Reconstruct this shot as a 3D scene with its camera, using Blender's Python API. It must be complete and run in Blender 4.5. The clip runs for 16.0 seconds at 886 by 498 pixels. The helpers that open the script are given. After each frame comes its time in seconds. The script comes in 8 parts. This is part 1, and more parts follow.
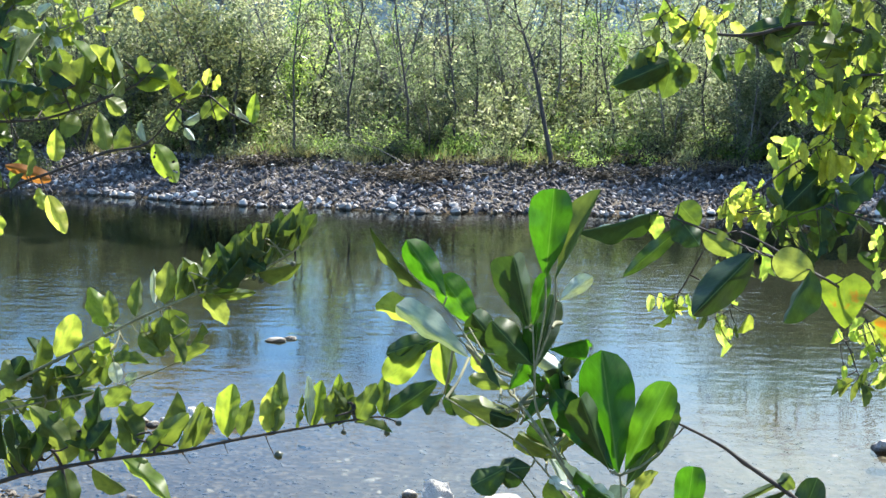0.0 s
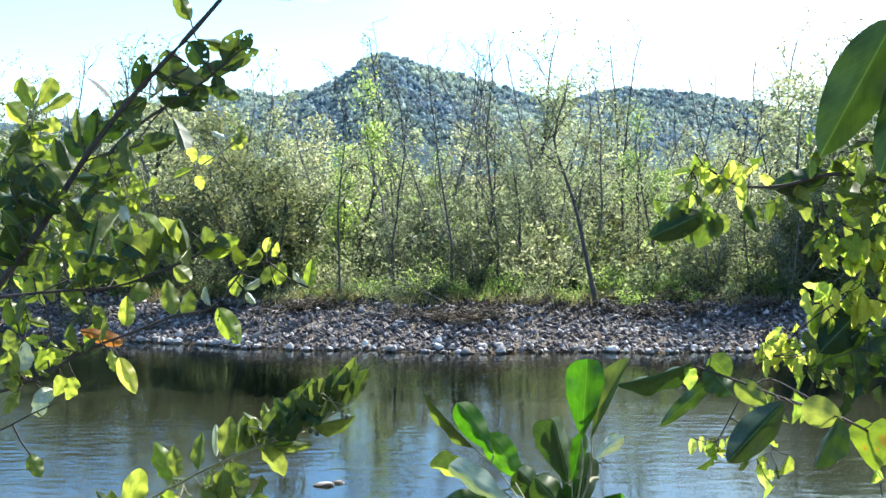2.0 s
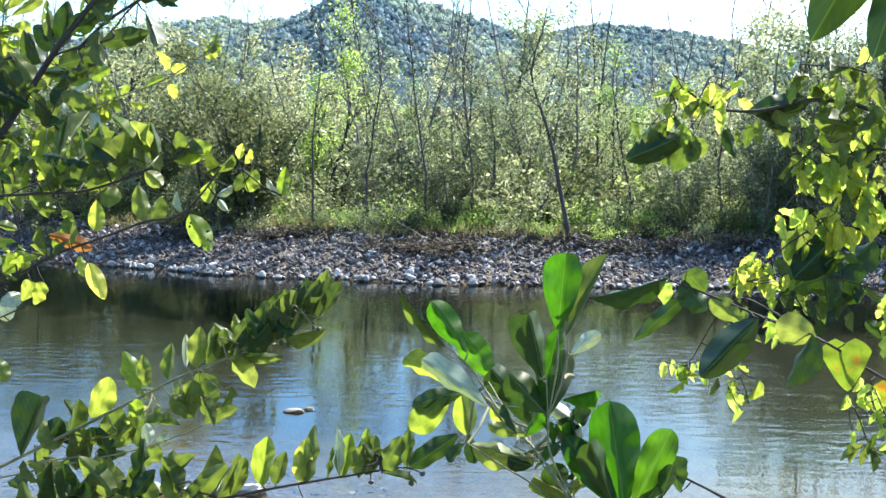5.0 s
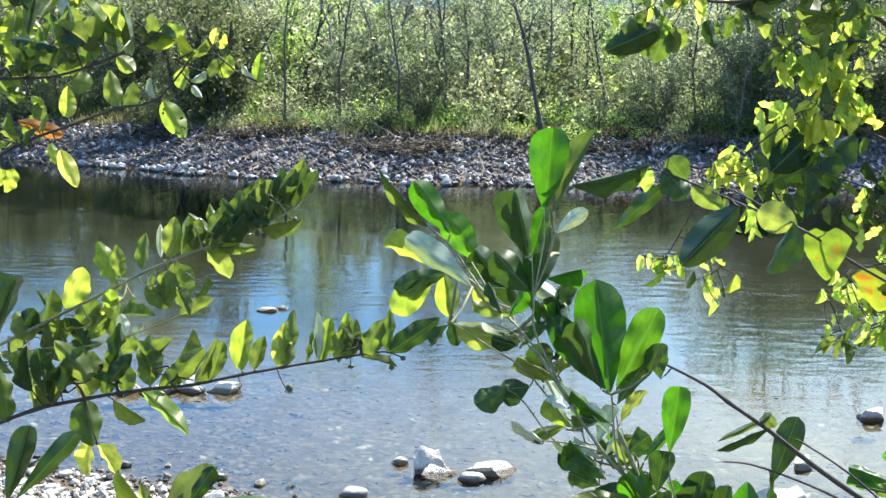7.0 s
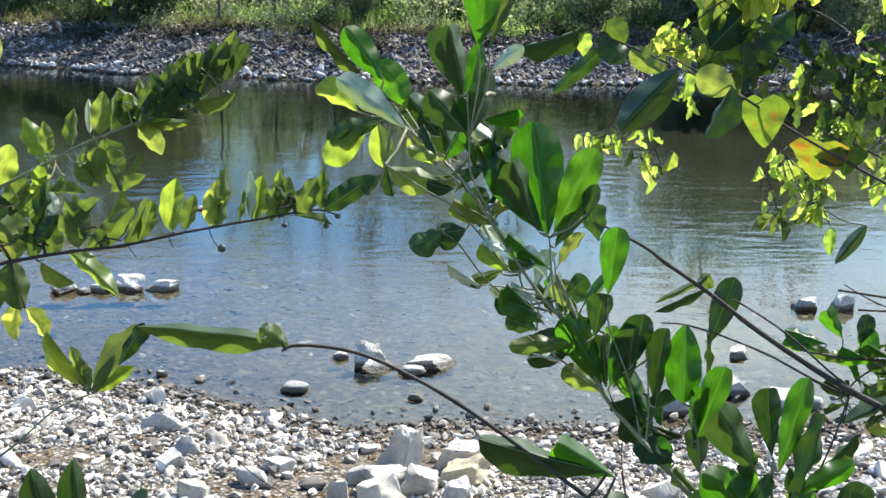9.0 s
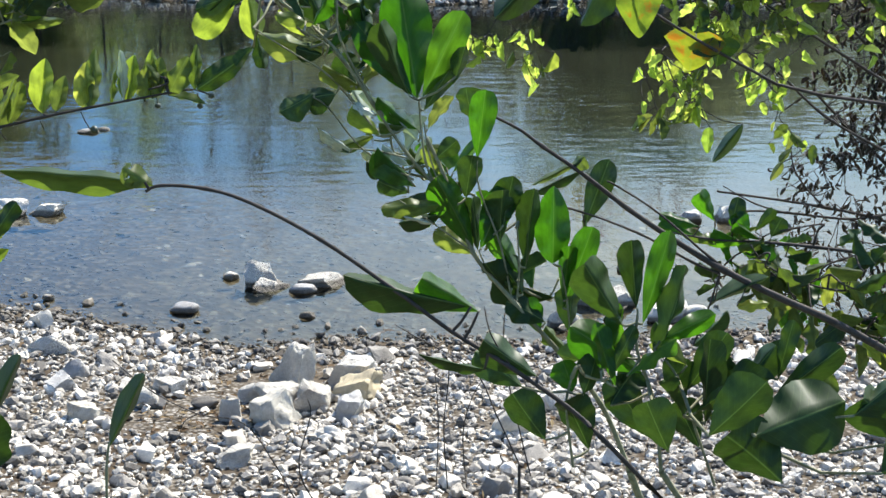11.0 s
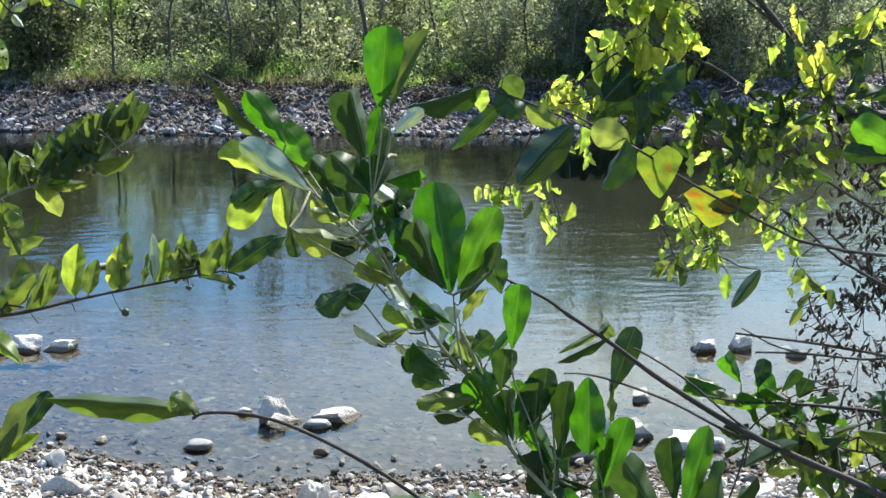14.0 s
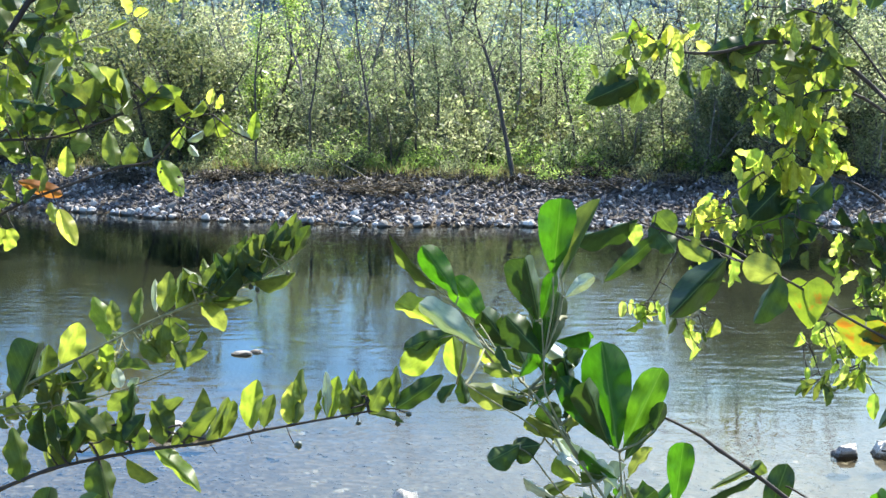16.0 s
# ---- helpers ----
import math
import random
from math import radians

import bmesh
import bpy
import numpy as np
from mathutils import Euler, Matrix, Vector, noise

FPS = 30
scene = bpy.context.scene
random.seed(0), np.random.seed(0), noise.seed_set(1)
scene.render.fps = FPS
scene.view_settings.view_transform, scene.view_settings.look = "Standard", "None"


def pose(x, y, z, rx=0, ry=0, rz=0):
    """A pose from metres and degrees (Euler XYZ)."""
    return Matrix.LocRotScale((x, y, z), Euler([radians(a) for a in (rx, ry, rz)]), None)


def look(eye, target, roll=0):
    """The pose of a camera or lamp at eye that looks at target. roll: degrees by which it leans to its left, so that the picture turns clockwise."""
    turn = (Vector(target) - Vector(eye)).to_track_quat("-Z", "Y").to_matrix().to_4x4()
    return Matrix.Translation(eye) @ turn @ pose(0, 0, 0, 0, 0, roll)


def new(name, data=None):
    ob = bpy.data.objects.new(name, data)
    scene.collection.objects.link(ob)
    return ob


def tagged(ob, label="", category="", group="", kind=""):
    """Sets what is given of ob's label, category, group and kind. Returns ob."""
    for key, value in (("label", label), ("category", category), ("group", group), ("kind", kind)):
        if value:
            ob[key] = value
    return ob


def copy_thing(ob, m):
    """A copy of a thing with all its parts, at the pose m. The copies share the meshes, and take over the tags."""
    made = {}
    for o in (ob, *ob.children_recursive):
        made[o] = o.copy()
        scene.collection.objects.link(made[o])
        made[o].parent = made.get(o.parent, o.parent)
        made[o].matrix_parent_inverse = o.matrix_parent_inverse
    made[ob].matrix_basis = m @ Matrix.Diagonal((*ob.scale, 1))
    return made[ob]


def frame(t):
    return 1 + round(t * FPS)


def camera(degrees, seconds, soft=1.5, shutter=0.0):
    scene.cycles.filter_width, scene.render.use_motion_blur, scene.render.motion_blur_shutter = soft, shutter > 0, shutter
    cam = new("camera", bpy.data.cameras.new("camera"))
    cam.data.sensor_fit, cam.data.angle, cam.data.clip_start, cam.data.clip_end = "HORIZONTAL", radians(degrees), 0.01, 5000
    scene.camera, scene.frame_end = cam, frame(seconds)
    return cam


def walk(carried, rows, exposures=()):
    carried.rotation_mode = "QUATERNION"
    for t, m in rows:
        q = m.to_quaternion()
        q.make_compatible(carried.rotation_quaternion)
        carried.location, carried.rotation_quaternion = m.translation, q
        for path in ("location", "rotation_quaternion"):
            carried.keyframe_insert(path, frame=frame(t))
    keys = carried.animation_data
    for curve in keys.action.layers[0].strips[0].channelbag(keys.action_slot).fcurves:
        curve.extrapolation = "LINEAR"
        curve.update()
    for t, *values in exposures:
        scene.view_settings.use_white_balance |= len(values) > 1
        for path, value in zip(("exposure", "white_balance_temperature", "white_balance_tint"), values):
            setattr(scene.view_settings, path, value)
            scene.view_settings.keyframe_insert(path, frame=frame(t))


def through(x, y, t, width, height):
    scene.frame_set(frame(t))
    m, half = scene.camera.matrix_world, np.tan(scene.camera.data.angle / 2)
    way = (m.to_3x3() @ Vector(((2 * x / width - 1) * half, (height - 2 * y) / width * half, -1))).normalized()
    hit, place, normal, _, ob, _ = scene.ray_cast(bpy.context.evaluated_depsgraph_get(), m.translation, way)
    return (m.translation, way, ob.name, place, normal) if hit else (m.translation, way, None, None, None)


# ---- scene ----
EXPOSURES = [(0.0, 1.76), (1.0, 1.84), (2.0, 1.7), (2.7, 1.38), (3.5, 1.15), (4.0, 1.4), (4.5, 1.72), (7.0, 1.93), (8.0, 1.75), (9.0, 1.5),
             (10.0, 1.3), (12.5, 1.24), (14.0, 1.42), (15.0, 1.62), (16.0, 1.86)]
cam = camera(34.76, 16.0, soft=1.5, shutter=0.0)


def at(t, x, y, z, yaw, pitch, roll):
    return t, pose(x, y, z, 90 + pitch, 0, yaw) @ pose(0, 0, 0, 0, 0, roll)


walk(cam, [
    at(0.0, 0.006, 0.124, 3.103, 1.12, -8.64, 0.52),
    at(0.5, 0.004, 0.122, 3.111, 1.36, -7.43, 0.21),
    at(1.0, 0.009, 0.087, 3.125, 1.68, -6.17, -0.26),
    at(1.5, 0.004, 0.030, 3.137, 2.34, -4.58, -0.53),
    at(2.0, 0.008, 0.002, 3.141, 2.92, -3.00, -0.79),
    at(2.5, 0.009, -0.001, 3.141, 3.04, -1.98, -0.92),
    at(3.0, 0.010, -0.003, 3.140, 2.97, -1.60, -0.77),
    at(3.5, 0.004, 0.016, 3.136, 2.76, -2.03, -0.38),
    at(4.0, 0.005, 0.016, 3.125, 2.48, -3.23, 0.00),
    at(4.5, 0.003, 0.029, 3.118, 2.17, -4.55, 0.40),
    at(4.7, 0.005, 0.021, 3.113, 2.04, -5.01, 0.44),
    at(5.4, 0.002, 0.028, 3.105, 1.61, -6.63, 0.65),
    at(6.1, -0.004, 0.037, 3.100, 1.17, -8.01, 0.62),
    at(6.8, -0.005, 0.044, 3.092, 0.74, -9.33, 0.60),
    at(7.0, -0.004, 0.044, 3.087, 0.69, -9.70, 0.79),
    at(7.5, -0.001, 0.047, 3.079, 0.29, -10.68, 0.68),
    at(8.0, -0.001, 0.053, 3.069, -0.28, -11.71, 0.69),
    at(8.5, -0.004, 0.055, 3.057, -1.05, -12.70, 0.71),
    at(9.0, 0.000, 0.060, 3.041, -1.88, -13.70, 0.73),
    at(9.5, 0.005, 0.051, 3.031, -2.82, -14.74, 0.62),
    at(10.0, 0.006, 0.047, 3.019, -3.94, -15.77, 0.71),
    at(10.2, 0.008, 0.044, 3.015, -4.38, -16.19, 0.79),
    at(10.8, 0.012, 0.038, 3.004, -5.92, -16.78, 0.89),
    at(11.3, 0.017, 0.033, 3.001, -7.23, -16.50, 0.90),
    at(11.8, 0.020, 0.031, 3.004, -8.23, -15.80, 0.84),
    at(12.3, 0.018, 0.031, 3.015, -8.60, -14.95, 0.72),
    at(12.5, 0.016, 0.031, 3.022, -8.73, -14.64, 0.62),
    at(13.0, 0.009, 0.036, 3.038, -8.53, -13.79, 0.50),
    at(13.5, 0.003, 0.039, 3.045, -7.36, -12.71, 0.38),
    at(14.0, -0.003, 0.047, 3.051, -5.94, -11.64, 0.22),
    at(14.5, -0.010, 0.039, 3.069, -4.50, -10.60, 0.13),
    at(15.0, -0.024, 0.019, 3.096, -3.18, -9.74, 0.19),
    at(15.5, -0.040, -0.009, 3.112, -1.84, -8.85, 0.43),
    at(16.0, -0.036, -0.000, 3.114, -0.50, -8.09, 0.33),
], exposures=EXPOSURES)

# ---- light ----
SUN_AZ, SUN_EL = 38.0, 46.0          # degrees right of straight ahead, degrees up
sun_dir = Vector((math.sin(radians(SUN_AZ)) * math.cos(radians(SUN_EL)),
                  math.cos(radians(SUN_AZ)) * math.cos(radians(SUN_EL)), math.sin(radians(SUN_EL))))
sun = new("sun", bpy.data.lights.new("sun", "SUN"))
sun.data.energy, sun.data.angle, sun.data.color = 5.0, radians(0.6), (1.0, 0.95, 0.86)
sun.matrix_world = look((0, 0, 60), Vector((0, 0, 60)) - sun_dir)

world = bpy.data.worlds.new("sky")
world.use_nodes = True
scene.world = world
wn, wl = world.node_tree.nodes, world.node_tree.links
wn.clear()
w_out, w_bg = wn.new("ShaderNodeOutputWorld"), wn.new("ShaderNodeBackground")
w_sky = wn.new("ShaderNodeTexSky")
w_sky.sky_type, w_sky.sun_disc = "NISHITA", False
w_sky.sun_elevation, w_sky.sun_rotation = radians(SUN_EL), radians(SUN_AZ)
w_sky.air_density, w_sky.dust_density, w_sky.ozone_density = 1.0, 0.5, 3.0
# thin broken cloud, thicker towards the horizon
w_tc, w_map, w_noise, w_ramp = (wn.new("ShaderNodeTexCoord"), wn.new("ShaderNodeMapping"),
                                wn.new("ShaderNodeTexNoise"), wn.new("ShaderNodeValToRGB"))
w_map.inputs["Scale"].default_value = (2.2, 2.2, 7.0)
w_map.inputs["Location"].default_value = (0.35, 0.2, 0.4)
w_noise.inputs["Scale"].default_value, w_noise.inputs["Detail"].default_value = 1.7, 7
w_noise.inputs["Roughness"].default_value = 0.55
w_ramp.color_ramp.elements[0].position, w_ramp.color_ramp.elements[1].position = 0.56, 0.8
# brighter, whiter cloud round the sun
w_dot, w_glow, w_add = wn.new("ShaderNodeVectorMath"), wn.new("ShaderNodeMapRange"), wn.new("ShaderNodeMath")
w_dot.operation, w_add.operation, w_add.use_clamp = "DOT_PRODUCT", "ADD", True
w_dot.inputs[1].default_value = sun_dir
w_glow.interpolation_type = "SMOOTHSTEP"
w_glow.inputs["From Min"].default_value, w_glow.inputs["From Max"].default_value = 0.57, 0.77
w_glow.inputs["To Max"].default_value = 0.95
w_tint, w_mix = wn.new("ShaderNodeMix"), wn.new("ShaderNodeMix")
w_tint.data_type = w_mix.data_type = "RGBA"
w_tint.blend_type = "MULTIPLY"
w_tint.inputs["Factor"].default_value = 1.0
w_tint.inputs["B"].default_value = (0.68, 0.99, 1.27, 1)
w_mix.inputs["B"].default_value = (8.8, 10.6, 12.3, 1)
wl.new(w_tc.outputs["Generated"], w_map.inputs["Vector"])
wl.new(w_tc.outputs["Generated"], w_dot.inputs[0])
wl.new(w_dot.outputs["Value"], w_glow.inputs["Value"])
wl.new(w_map.outputs["Vector"], w_noise.inputs["Vector"])
wl.new(w_noise.outputs["Fac"], w_ramp.inputs["Fac"])
# ... low down over the horizon, clear blue above
w_sep, w_low, w_bank = wn.new("ShaderNodeSeparateXYZ"), wn.new("ShaderNodeMapRange"), wn.new("ShaderNodeMath")
w_low.interpolation_type, w_bank.operation = "SMOOTHSTEP", "MULTIPLY"
w_low.inputs["From Min"].default_value, w_low.inputs["From Max"].default_value = 0.21, 0.11
wl.new(w_tc.outputs["Generated"], w_sep.inputs["Vector"])
wl.new(w_sep.outputs["Z"], w_low.inputs["Value"])
wl.new(w_glow.outputs["Result"], w_bank.inputs[0])
wl.new(w_low.outputs["Result"], w_bank.inputs[1])
wl.new(w_ramp.outputs["Color"], w_add.inputs[0])
wl.new(w_bank.outputs[0], w_add.inputs[1])
# ... and higher up close to the sun
w_near, w_mid, w_up, w_sum = wn.new("ShaderNodeMapRange"), wn.new("ShaderNodeMapRange"), wn.new("ShaderNodeMath"), wn.new("ShaderNodeMath")
w_near.interpolation_type = w_mid.interpolation_type = "SMOOTHSTEP"
w_near.inputs["From Min"].default_value, w_near.inputs["From Max"].default_value = 0.64, 0.86
w_near.inputs["To Max"].default_value = 0.72
w_mid.inputs["From Min"].default_value, w_mid.inputs["From Max"].default_value = 0.6, 0.25
w_up.operation, w_sum.operation, w_sum.use_clamp = "MULTIPLY", "ADD", True
wl.new(w_dot.outputs["Value"], w_near.inputs["Value"])
wl.new(w_sep.outputs["Z"], w_mid.inputs["Value"])
wl.new(w_near.outputs["Result"], w_up.inputs[0])
wl.new(w_mid.outputs["Result"], w_up.inputs[1])
wl.new(w_add.outputs[0], w_sum.inputs[0])
wl.new(w_up.outputs[0], w_sum.inputs[1])
wl.new(w_sum.outputs[0], w_mix.inputs["Factor"])
wl.new(w_sky.outputs["Color"], w_tint.inputs["A"])
wl.new(w_tint.outputs["Result"], w_mix.inputs["A"])
wl.new(w_mix.outputs["Result"], w_bg.inputs["Color"])
wl.new(w_bg.outputs["Background"], w_out.inputs["Surface"])
w_bg.inputs["Strength"].default_value = 0.092


# ---- materials ----
def node_mat(name):
    m = bpy.data.materials.new(name)
    m.use_nodes = True
    m.node_tree.nodes.clear()
    return m, m.node_tree.nodes, m.node_tree.links


def ramp(n, stops):
    r = n.new("ShaderNodeValToRGB")
    e = r.color_ramp.elements
    while len(e) < len(stops):
        e.new(0.5)
    for el, (pos, col) in zip(e, stops):
        el.position, el.color = pos, (*col, 1)
    return r


def noise_node(n, l, coord, scale, detail=4, rough=0.6):
    t = n.new("ShaderNodeTexNoise")
    t.inputs["Scale"].default_value, t.inputs["Detail"].default_value = scale, detail
    t.inputs["Roughness"].default_value = rough
    l.new(coord, t.inputs["Vector"])
    return t.outputs["Fac"]


def mix_col(n, l, fac, a, b, mode="MIX"):
    m = n.new("ShaderNodeMix")
    m.data_type, m.blend_type = "RGBA", mode
    for sock, v in (("Factor", fac), ("A", a), ("B", b)):
        if isinstance(v, (int, float)):
            m.inputs[sock].default_value = v
        elif isinstance(v, tuple):
            m.inputs[sock].default_value = (*v, 1)
        else:
            l.new(v, m.inputs[sock])
    return m.outputs["Result"]


def stone_mat(name, stops, island=False, rough=0.8, grain=26.0, bump=0.35, wet=False):
    """Weathered stone: each stone its own tone, mottled and grained."""
    m, n, l = node_mat(name)
    out, bs = n.new("ShaderNodeOutputMaterial"), n.new("ShaderNodeBsdfPrincipled")
    if island:
        rnd = n.new("ShaderNodeNewGeometry").outputs["Random Per Island"]
    else:
        rnd = n.new("ShaderNodeObjectInfo").outputs["Random"]
    base = ramp(n, stops)
    l.new(rnd, base.inputs["Fac"])
    geo = n.new("ShaderNodeNewGeometry")
    f1 = noise_node(n, l, geo.outputs["Position"], grain * 0.35, 5)
    f2 = noise_node(n, l, geo.outputs["Position"], grain * 3, 6, 0.7)
    mott = ramp(n, [(0.32, (0.62, 0.6, 0.57)), (0.6, (1.05, 1.04, 1.0))])
    l.new(f1, mott.inputs["Fac"])
    gr = ramp(n, [(0.3, (0.72, 0.72, 0.72)), (0.65, (1.08, 1.07, 1.05))])
    l.new(f2, gr.inputs["Fac"])
    c = mix_col(n, l, 1.0, base.outputs["Color"], mott.outputs["Color"], "MULTIPLY")
    c = mix_col(n, l, 0.8, c, gr.outputs["Color"], "MULTIPLY")
    if wet:
        # soaked dark up to an uneven line just above the water
        sep, wl_, ad = n.new("ShaderNodeSeparateXYZ"), n.new("ShaderNodeMapRange"), n.new("ShaderNodeMath")
        l.new(geo.outputs["Position"], sep.inputs["Vector"])
        ad.operation = "MULTIPLY_ADD"
        ad.inputs[1].default_value = -0.06
        l.new(f1, ad.inputs[0])
        l.new(sep.outputs["Z"], ad.inputs[2])
        wl_.inputs["From Min"].default_value, wl_.inputs["From Max"].default_value = 0.012, -0.004
        l.new(ad.outputs[0], wl_.inputs["Value"])
        c = mix_col(n, l, wl_.outputs["Result"], c, mix_col(n, l, 1.0, c, (0.25, 0.23, 0.2), "MULTIPLY"))
    l.new(c, bs.inputs["Base Color"])
    bs.inputs["Roughness"].default_value = rough
    b = n.new("ShaderNodeBump")
    b.inputs["Strength"].default_value, b.inputs["Distance"].default_value = bump, 0.02
    l.new(f2, b.inputs["Height"])
    l.new(b.outputs["Normal"], bs.inputs["Normal"])
    l.new(bs.outputs["BSDF"], out.inputs["Surface"])
    return m


def leaf_mat(name, stops, through, gloss=0.4, mixin=0.45, veins=True, island=False, spots=None, spot_at=0.55):
    """A leaf: waxy front, light shining through, midrib and side veins."""
    m, n, l = node_mat(name)
    out, bs, tr = n.new("ShaderNodeOutputMaterial"), n.new("ShaderNodeBsdfPrincipled"), n.new("ShaderNodeBsdfTranslucent")
    tc = n.new("ShaderNodeTexCoord")
    rnd = (n.new("ShaderNodeNewGeometry").outputs["Random Per Island"] if island
           else n.new("ShaderNodeObjectInfo").outputs["Random"])
    base = ramp(n, stops)
    l.new(rnd, base.inputs["Fac"])
    c = base.outputs["Color"]
    t = ramp(n, through)
    l.new(rnd, t.inputs["Fac"])
    tcol = t.outputs["Color"]
    if island:
        plant = ramp(n, [(0.0, (0.65, 0.7, 0.68)), (0.35, (1.0, 1.06, 0.98)), (0.7, (1.4, 1.4, 1.25)), (1.0, (1.85, 1.68, 1.5))])
        l.new(n.new("ShaderNodeObjectInfo").outputs["Random"], plant.inputs["Fac"])
        c = mix_col(n, l, 1.0, c, plant.outputs["Color"], "MULTIPLY")
        tcol = mix_col(n, l, 1.0, tcol, plant.outputs["Color"], "MULTIPLY")
    if veins:
        sep = n.new("ShaderNodeSeparateXYZ")
        l.new(tc.outputs["Object"], sep.inputs["Vector"])
        ab = n.new("ShaderNodeMath")
        ab.operation = "ABSOLUTE"
        l.new(sep.outputs["X"], ab.inputs[0])
        rib = ramp(n, [(0.0, (1, 1, 1)), (0.022, (0, 0, 0))])
        l.new(ab.outputs[0], rib.inputs["Fac"])
        # side veins slant forward from the midrib
        sl = n.new("ShaderNodeMath")
        sl.operation = "MULTIPLY_ADD"
        sl.inputs[1].default_value = -0.7
        l.new(ab.outputs[0], sl.inputs[0])
        l.new(sep.outputs["Y"], sl.inputs[2])
        fr = n.new("ShaderNodeMath")
        fr.operation = "PINGPONG"
        fr.inputs[1].default_value = 0.055
        l.new(sl.outputs[0], fr.inputs[0])
        side = ramp(n, [(0.0, (1, 1, 1)), (0.007, (0, 0, 0))])
        l.new(fr.outputs[0], side.inputs["Fac"])
        v = mix_col(n, l, 0.18, rib.outputs["Color"], side.outputs["Color"], "ADD")
        vv = n.new("ShaderNodeMath")
        vv.operation = "MULTIPLY"
        vv.inputs[1].default_value = 0.45
        l.new(v, vv.inputs[0])
        c = mix_col(n, l, vv.outputs[0], c, (0.24, 0.34, 0.1))
        mt = noise_node(n, l, tc.outputs["Object"], 5.0, 5)
        mr = ramp(n, [(0.35, (0.7, 0.72, 0.7)), (0.65, (1.1, 1.08, 1.0))])
        l.new(mt, mr.inputs["Fac"])
        c = mix_col(n, l, 1.0, c, mr.outputs["Color"], "MULTIPLY")
        tcol = mix_col(n, l, 1.0, tcol, mr.outputs["Color"], "MULTIPLY")
        vt = n.new("ShaderNodeMath")
        vt.operation = "MULTIPLY"
        vt.inputs[1].default_value = 0.35
        l.new(v, vt.inputs[0])
        tcol = mix_col(n, l, vt.outputs[0], tcol, (0.1, 0.16, 0.02))
        bmp = n.new("ShaderNodeBump")
        bmp.inputs["Strength"].default_value, bmp.inputs["Distance"].default_value = 0.1, 0.003
        l.new(v, bmp.inputs["Height"])
        l.new(bmp.outputs["Normal"], bs.inputs["Normal"])
        if spots:
            sp = ramp(n, [(spot_at, (0, 0, 0)), (spot_at + 0.1, (1, 1, 1))])
            l.new(noise_node(n, l, tc.outputs["Object"], 2.6, 6), sp.inputs["Fac"])
            c = mix_col(n, l, sp.outputs["Color"], c, spots)
            tcol = mix_col(n, l, sp.outputs["Color"], tcol, spots)
    l.new(c, bs.inputs["Base Color"])
    l.new(tcol, tr.inputs["Color"])
    bs.inputs["Roughness"].default_value = gloss
    bs.inputs["Specular IOR Level"].default_value = 0.14 if island else 0.2
    mx = n.new("ShaderNodeMixShader")
    mx.inputs["Fac"].default_value = mixin
    l.new(bs.outputs["BSDF"], mx.inputs[1])
    l.new(tr.outputs["BSDF"], mx.inputs[2])
    l.new(mx.outputs["Shader"], out.inputs["Surface"])
    return m


def plain_mat(name, dark, light, scale=20.0, rough=0.85, bump=0.4, dist=0.01, stretch=(1, 1, 1)):
    m, n, l = node_mat(name)
    out, bs = n.new("ShaderNodeOutputMaterial"), n.new("ShaderNodeBsdfPrincipled")
    geo, mp = n.new("ShaderNodeNewGeometry"), n.new("ShaderNodeMapping")
    mp.inputs["Scale"].default_value = stretch
    l.new(geo.outputs["Position"], mp.inputs["Vector"])
    f = noise_node(n, l, mp.outputs["Vector"], scale, 6, 0.65)
    g = noise_node(n, l, mp.outputs["Vector"], scale * 0.13, 4)
    r = ramp(n, [(0.3, dark), (0.7, light)])
    l.new(f, r.inputs["Fac"])
    s = ramp(n, [(0.3, (0.65, 0.65, 0.65)), (0.7, (1.1, 1.1, 1.1))])
    l.new(g, s.inputs["Fac"])
    l.new(mix_col(n, l, 1.0, r.outputs["Color"], s.outputs["Color"], "MULTIPLY"), bs.inputs["Base Color"])
    bs.inputs["Roughness"].default_value = rough
    b = n.new("ShaderNodeBump")
    b.inputs["Strength"].default_value, b.inputs["Distance"].default_value = bump, dist
    l.new(f, b.inputs["Height"])
    l.new(b.outputs["Normal"], bs.inputs["Normal"])
    l.new(bs.outputs["BSDF"], out.inputs["Surface"])
    return m


